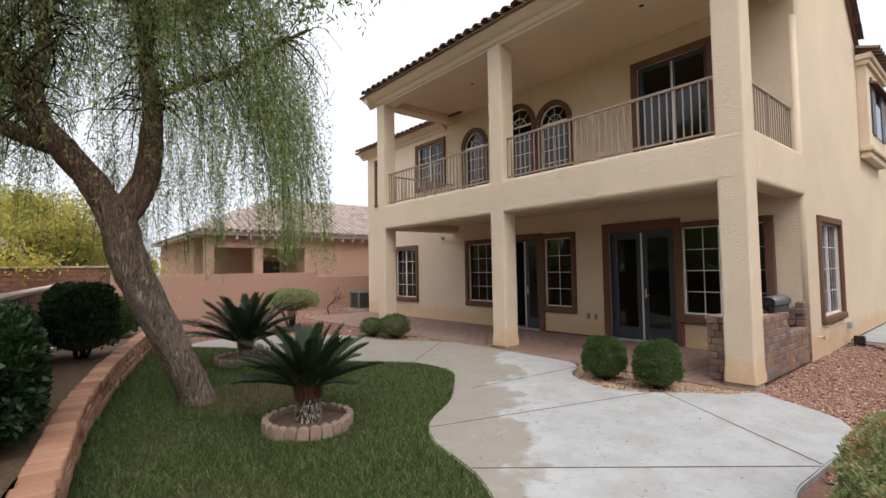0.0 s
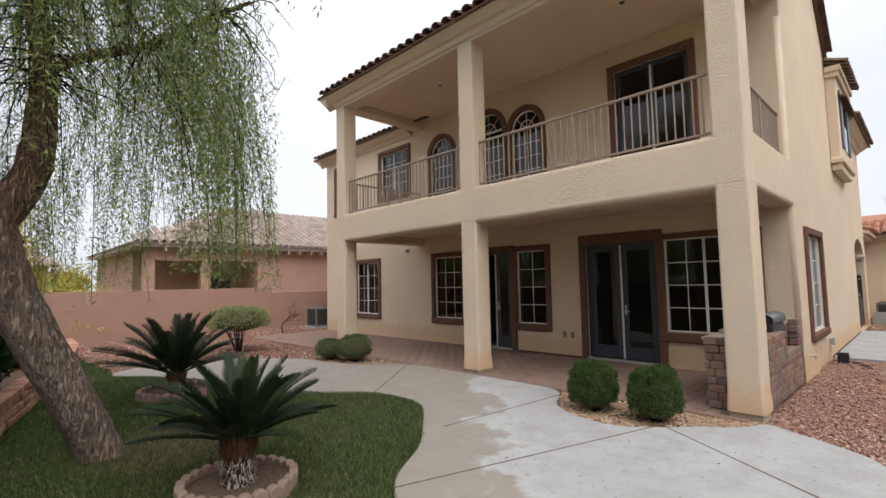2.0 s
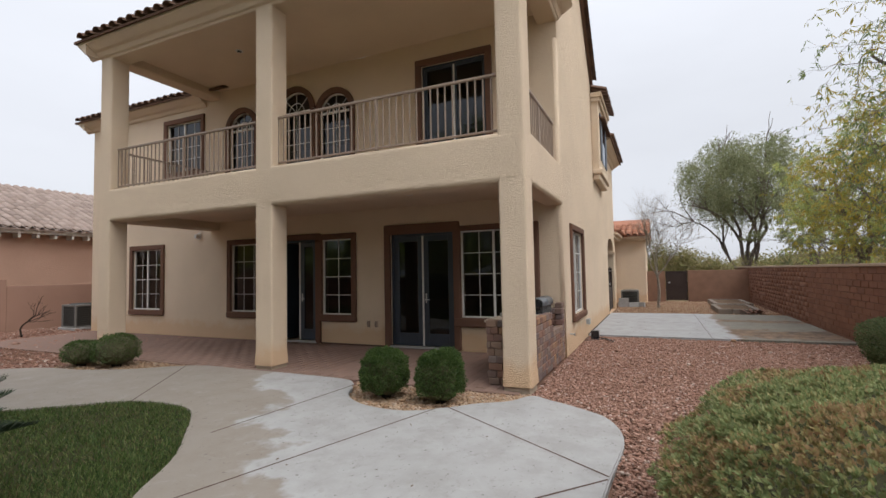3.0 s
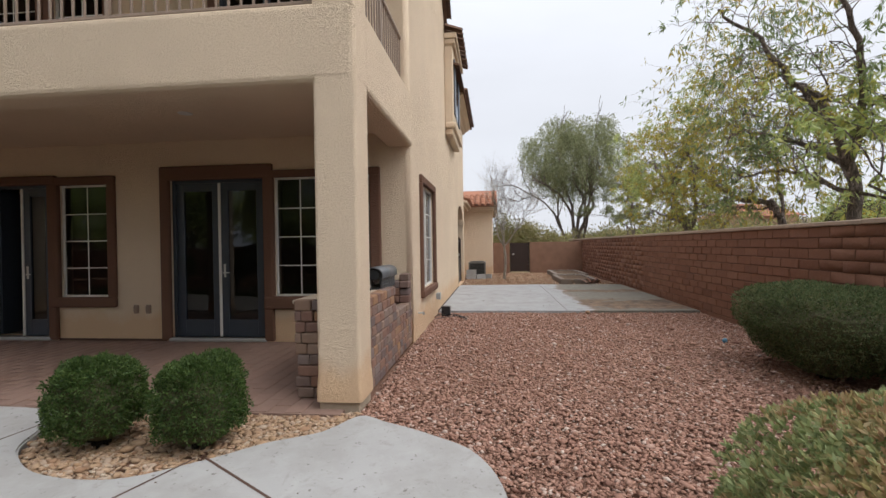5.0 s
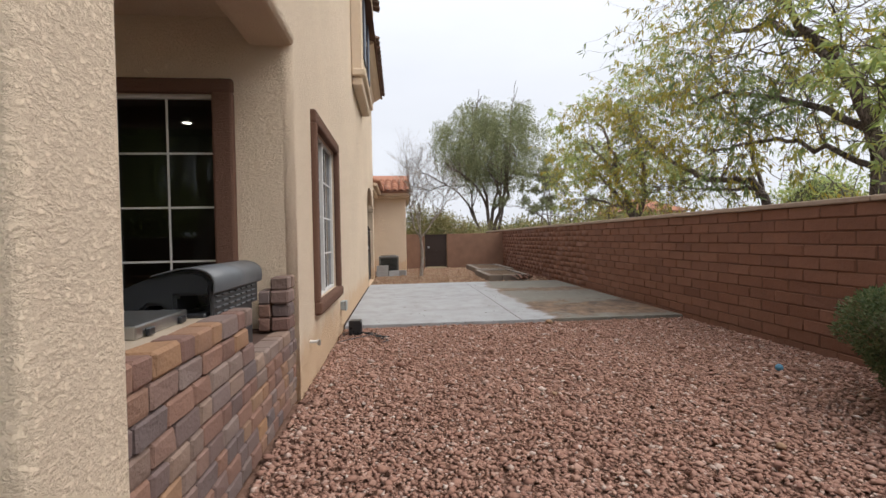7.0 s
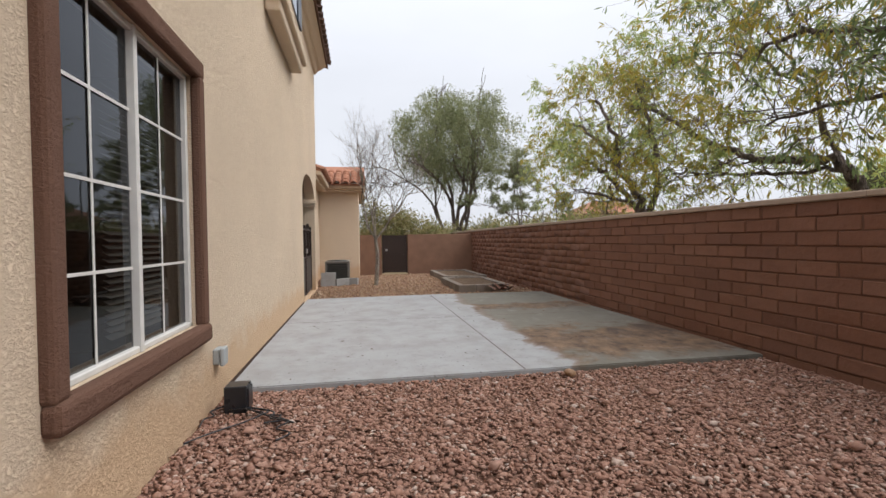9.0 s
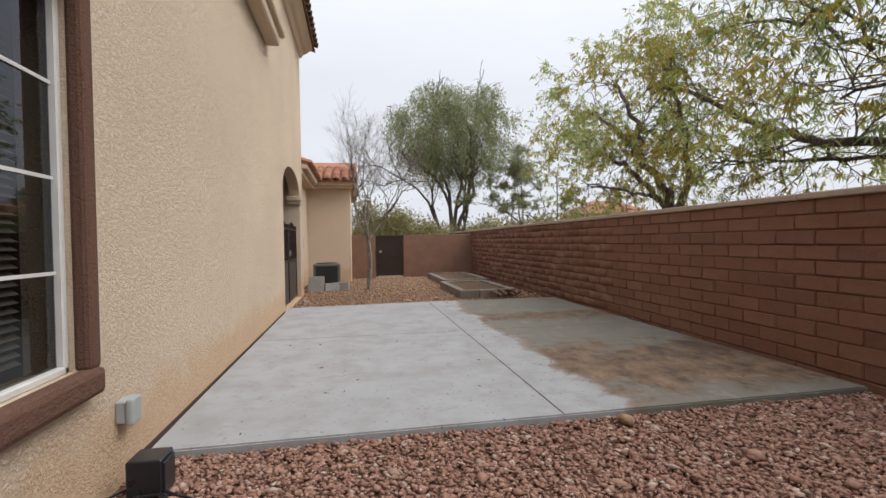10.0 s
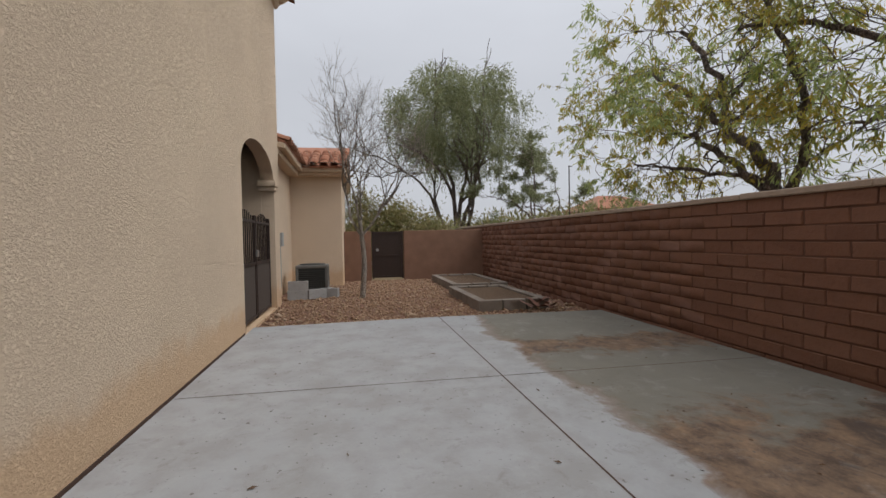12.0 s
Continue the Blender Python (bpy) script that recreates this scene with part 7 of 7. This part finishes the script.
part("stub", fb, VINYL, faucet)
fb = bmesh.new()
cyl(fb, (0, -0.08, 0.015), (0, -0.08, -0.03), 0.016)
part("nozzle", fb, STEEL, faucet)
for y in (6.89, 6.69):
    o = thing("patio_outlet", "small bronze outlet cover under the patio", "outlet box", "wall outlets", at=(FX, y, 0.48))
    part("box", boxes((-0.03, -0.035, -0.065, 0.003, 0.035, 0.065), bevel=0.006), RAIL_METAL, o)
    part("flap", boxes((-0.045, -0.028, -0.04, -0.03, 0.028, 0.045), bevel=0.005), RAIL_METAL, o)
lamp = thing("wall_lamp", "small unlit wall light on the back wall", "wall lamp", at=(FX, 12.26, 2.68))
part("plate", boxes((-0.02, -0.06, -0.08, 0.003, 0.06, 0.1), bevel=0.006), VINYL, lamp)
part("shade", boxes((-0.14, -0.05, -0.06, -0.02, 0.05, 0.05), bevel=0.02, seg=2), VINYL, lamp)
for (x, y) in ((9.0, 4.6), (9.0, 9.2)):
    fix = thing("recessed_light", "unlit round recessed light in the balcony soffit", "ceiling light", "recessed lights", at=(x, y, 6.5))
    rb = bmesh.new()
    cyl(rb, (0, 0, -0.008), (0, 0, 0.002), 0.075, 0.085, 20)
    part("ring", rb, VINYL, fix)
    rb = bmesh.new()
    cyl(rb, (0, 0, -0.011), (0, 0, -0.007), 0.05, 0.05, 16)
    part("lens", rb, AC_DARK, fix)
fix = thing("recessed_light", "unlit round recessed light under the balcony", "ceiling light", "recessed lights", at=(9.1, 5.1, 3.0))
rb = bmesh.new()
cyl(rb, (0, 0, -0.008), (0, 0, 0.002), 0.075, 0.085, 20)
part("ring", rb, VINYL, fix)
lit = thing("ceiling_light", "lit round recessed ceiling light inside the room", "ceiling light", "recessed lights", at=(14.2, 5.0, 3.1))
rb = bmesh.new()
cyl(rb, (0, 0, -0.008), (0, 0, 0.002), 0.085, 0.095, 20)
part("ring", rb, VINYL, lit)
rb = bmesh.new()
cyl(rb, (0, 0, -0.012), (0, 0, -0.007), 0.06, 0.06, 16)
bulb = Mat("warm_bulb")
bulb.b.inputs["Emission Color"].default_value = (1.0, 0.9, 0.75, 1)
bulb.b.inputs["Emission Strength"].default_value = 14.0
part("lens", rb, bulb.m, lit, "glowing lens")
path_light = thing("path_light", "small metal path light in the planter", "path light", at=(0.58, 8.6, 0.33))
pb = bmesh.new()
cyl(pb, (0, 0, 0), (0, 0, 0.3), 0.012)
part("stake", pb, STEEL, path_light)
pb = bmesh.new()
cyl(pb, (0, 0, 0.3), (0, 0, 0.36), 0.045, 0.045, 14)
cyl(pb, (0, 0, 0.36), (0, 0, 0.4), 0.075, 0.02, 14)
part("head", pb, STEEL, path_light)
vb = bmesh.new()
bmesh.ops.create_icosphere(vb, subdivisions=2, radius=0.035)
tagged(obj("ball", vb, plain_mat("faded_blue_plastic", (0.1, 0.25, 0.36), 0.6)), "small faded blue ball on the gravel", "ball").location = (10.68, -1.67, 0.012)

# meter pipe on the wing
conduit = thing("conduit", "grey electrical conduit with a disconnect box", "conduit", at=(23.6, 2.86, 0))
cb = bmesh.new()
cyl(cb, (0, -0.03, 0.2), (0, -0.03, 1.2), 0.018)
part("pipe", cb, PLASTIC, conduit)
part("disconnect", boxes((-0.09, -0.1, 1.1, 0.09, 0.003, 1.4), bevel=0.008), PLASTIC, conduit)

# ---- neighbour's house beyond the garden wall ----
nb = thing("neighbour_house", "pink stucco single-storey house with tiled hip roof", "house")
part("wall", boxes((9.7, 21.6, 0, 24.0, 32.0, 3.25), (5.4, 23.5, 0, 9.7, 32.0, 3.25)), STUCCO_PINK, nb)
part("porch_beam", boxes((5.4, 21.6, 2.75, 9.7, 21.95, 3.25)), STUCCO_PINK, nb)
for x in (5.4, 7.4):
    part("porch_column", boxes((x, 21.6, 0, x + 0.38, 21.95, 2.75), bevel=0.02), STUCCO_PINK, nb)
part("porch_window", boxes((7.9, 23.46, 0.9, 9.2, 23.5, 2.2)), GLASS, nb)
part("fascia", boxes((5.0, 21.2, 3.25, 24.4, 32.4, 3.4)), VINYL, nb)
for i in range(14):
    part("corbel", boxes((6.0 + i * 0.55, 21.25, 3.1, 6.08 + i * 0.55, 21.6, 3.25)), VINYL, nb)
upn = Vector((0, 1, 0.42))
tile_roof(nb, (4.9, 21.1, 3.42), (1, 0, 0), upn, 14.0, 6.0, TILE_PINK, keep=lambda s, t: s > t * 0.92 - 0.3, pitch=0.3, course=0.42)
deck(nb, [(4.9, 21.1, 3.4), (24.4, 21.1, 3.4), (19.0, 26.6, 5.7), (10.4, 26.6, 5.7)], TILE_PINK)
deck(nb, [(4.9, 21.1, 3.4), (10.4, 26.6, 5.7), (4.9, 32.2, 3.4)], TILE_PINK)
# a second roof further off, and a far roof over the south wall
far = thing("far_house", "distant house with a tan tiled roof", "house", "distant houses")
part("wall", boxes((-3.0, 33.0, 0, 3.5, 40.0, 3.0)), STUCCO_PINK, far)
deck(far, [(-3.5, 32.5, 3.0), (4.0, 32.5, 3.0), (2.0, 36.0, 4.6), (-1.5, 36.0, 4.6)], TILE_PINK)
far2 = thing("far_house", "distant stucco house with a reddish roof", "house", "distant houses")
part("wall", boxes((58.0, -31.0, 0, 66.0, -24.0, 4.0)), STUCCO_PINK, far2)
deck(far2, [(57.4, -31.5, 4.0), (57.4, -23.5, 4.0), (61.5, -25.8, 5.6), (61.5, -28.6, 5.6)], TILE_RED)
deck(far2, [(57.4, -23.5, 4.0), (66.6, -23.5, 4.0), (61.5, -25.8, 5.6)], TILE_RED)
lp = thing("light_pole", "thin dark street light pole far beyond the wall", "street lamp", at=(38.0, -11.0, 0))
cb = bmesh.new()
cyl(cb, (0, 0, 0), (0, 0, 5.2), 0.045, 0.03)
part("pole", cb, IRON, lp)
part("head", boxes((-0.05, -0.2, 5.17, 0.05, 0.05, 5.22), bevel=0.02), IRON, lp)


# ---- pieces of walls and floors ----
lay_blocks(wall_spec, (3.2, 10.6))
lay_blocks(west_spec, (8.0, 16.0))
lay_blocks(corner_spec, (3.5, 6.2))

# retaining wall: three courses and a cap of split blocks along the planter's rim
retaining = thing("retaining_wall", "low curved retaining wall of pinkish red blocks", "retaining wall")
part("core", sheet([(p.x - 0.02, p.y) for p in RET] + [(p.x - 0.16, p.y) for p in RET[::-1]], -0.1, 0.34), MORTAR, retaining)
rng = random.Random(14)
edge_mesh = []
for k in range(4):
    bm = boxes((-0.138, -0.12, 0.004, 0.138, 0.014, 0.106), bevel=0.018)
    for v in bm.verts:
        v.co += Vector((rng.uniform(-0.005, 0.005), rng.uniform(-0.008, 0.008), rng.uniform(-0.003, 0.003)))
    me = bpy.data.meshes.new("block")
    bm.to_mesh(me), bm.free()
    me.materials.append(EDGING)
    edge_mesh.append(me)
bm = boxes((-0.086, -0.19, 0.0, 0.086, 0.03, 0.085), bevel=0.012)
cap_mesh = bpy.data.meshes.new("cap_block")
bm.to_mesh(cap_mesh), bm.free()
cap_mesh.materials.append(EDGING)
cum = [0.0]
for p, q in zip(RET, RET[1:]):
    cum.append(cum[-1] + (q - p).length)


def along_rim(s):
    i = min(range(len(cum) - 1), key=lambda k: abs((cum[k] + cum[k + 1]) / 2 - s))
    t = (s - cum[i]) / (cum[i + 1] - cum[i])
    p = RET[i].lerp(RET[i + 1], t)
    a, b = RET[max(0, i - 1)], RET[min(len(RET) - 1, i + 2)]
    return p, math.degrees(math.atan2(b.y - a.y, b.x - a.x))


for r in range(3):
    s = 0.15 + (r % 2) * 0.145
    while s < cum[-1] - 0.2:
        p, a = along_rim(s)
        o = new("block", rng.choice(edge_mesh))
        o.parent = retaining
        o.matrix_basis = pose(p.x + rng.uniform(-0.012, 0.014), p.y, r * 0.112, 0, 0, a + 180 + rng.uniform(-3, 3))
        s += 0.29
s = 0.1
while s < cum[-1] - 0.12:
    p, a = along_rim(s)
    o = new("cap_block", cap_mesh)
    o.parent = retaining
    o.matrix_basis = pose(p.x + rng.uniform(-0.008, 0.008), p.y, 0.336, rng.uniform(-1.2, 1.2), rng.uniform(-1, 1), a + 180 + rng.uniform(-2.5, 2.5))
    s += 0.197

# patio pavers in running courses, nearest ones single, the rest joined
PW, PL = 0.152, 0.305
bm = boxes((-PL / 2 + 0.002, -PW / 2 + 0.002, -0.06, PL / 2 - 0.002, PW / 2 - 0.002, 0.0), bevel=0.003)
paver_mesh = bpy.data.meshes.new("paver")
bm.to_mesh(paver_mesh), bm.free()
paver_mesh.materials.append(piece_mat("patio_paver_single", [(0.25, 0.16, 0.127), (0.28, 0.181, 0.142), (0.265, 0.175, 0.142), (0.3, 0.19, 0.147)], rough=0.75, grain=14, bump=0.003))
paver_mesh.calc_loop_triangles()
TV = np.array([tuple(v.co) for v in paver_mesh.vertices])
TF = np.array([t.vertices[:] for t in paver_mesh.loop_triangles])
rest = Pile()
row = 0
y = 2.86
singles = 0
while y < 16.9:
    x = 7.62 + PL / 2 - (row % 2) * PL / 2
    while x < FX - PL / 2 + 0.03:
        if x - PL / 2 < 7.6 or (8.0 < x < 10.5 and y < 3.32) or (y < 3.05 and x < 8.15) or any(c - 0.08 < y < c + 0.46 and x < 8.2 for c in COLS) or y > 12.6 - 0.0:
            x += PL
            continue
        z = 0.004 + rng.uniform(-0.0015, 0.0015)
        if y < 6.1 and singles < 300:
            o = new("paver", paver_mesh)
            o.parent = patio_bed
            o.location = (x, y, z)
            singles += 1
        else:
            rest.add(TV + np.array((x, y, z)), TF)
        x += PL
    y += PW
    row += 1
rest.make("pavers", PATIO, patio_bed)["kind"] = "stuff"

# litter on the pad and the walk: dry leaves
rng = random.Random(3)
lit = Pile()
for k in range(96):
    x, y = (rng.uniform(13.6, 19.6), rng.uniform(-2.4, 2.4)) if k < 80 else (rng.uniform(3.9, 6.6), rng.uniform(2.2, 4.6))
    z = 0.035 if k < 80 else 0.025
    s, a = (rng.uniform(0.006, 0.02) if k % 5 else rng.uniform(0.02, 0.035)), rng.uniform(0, 6.28)
    c, d = math.cos(a) * s, math.sin(a) * s
    lit.add([(x - c, y - d, z), (x - d * 0.3, y + c * 0.3, z + 0.008), (x + c, y + d, z + 0.004), (x + d * 0.3, y - c * 0.3, z + 0.002)], [(0, 1, 2, 3)])
tagged(lit.make("fallen_leaves", plain_mat("dry_leaf", (0.12, 0.07, 0.04), 0.9, vary=0.5)), "scattered dry brown leaves on the concrete", "fallen leaves", kind="stuff")
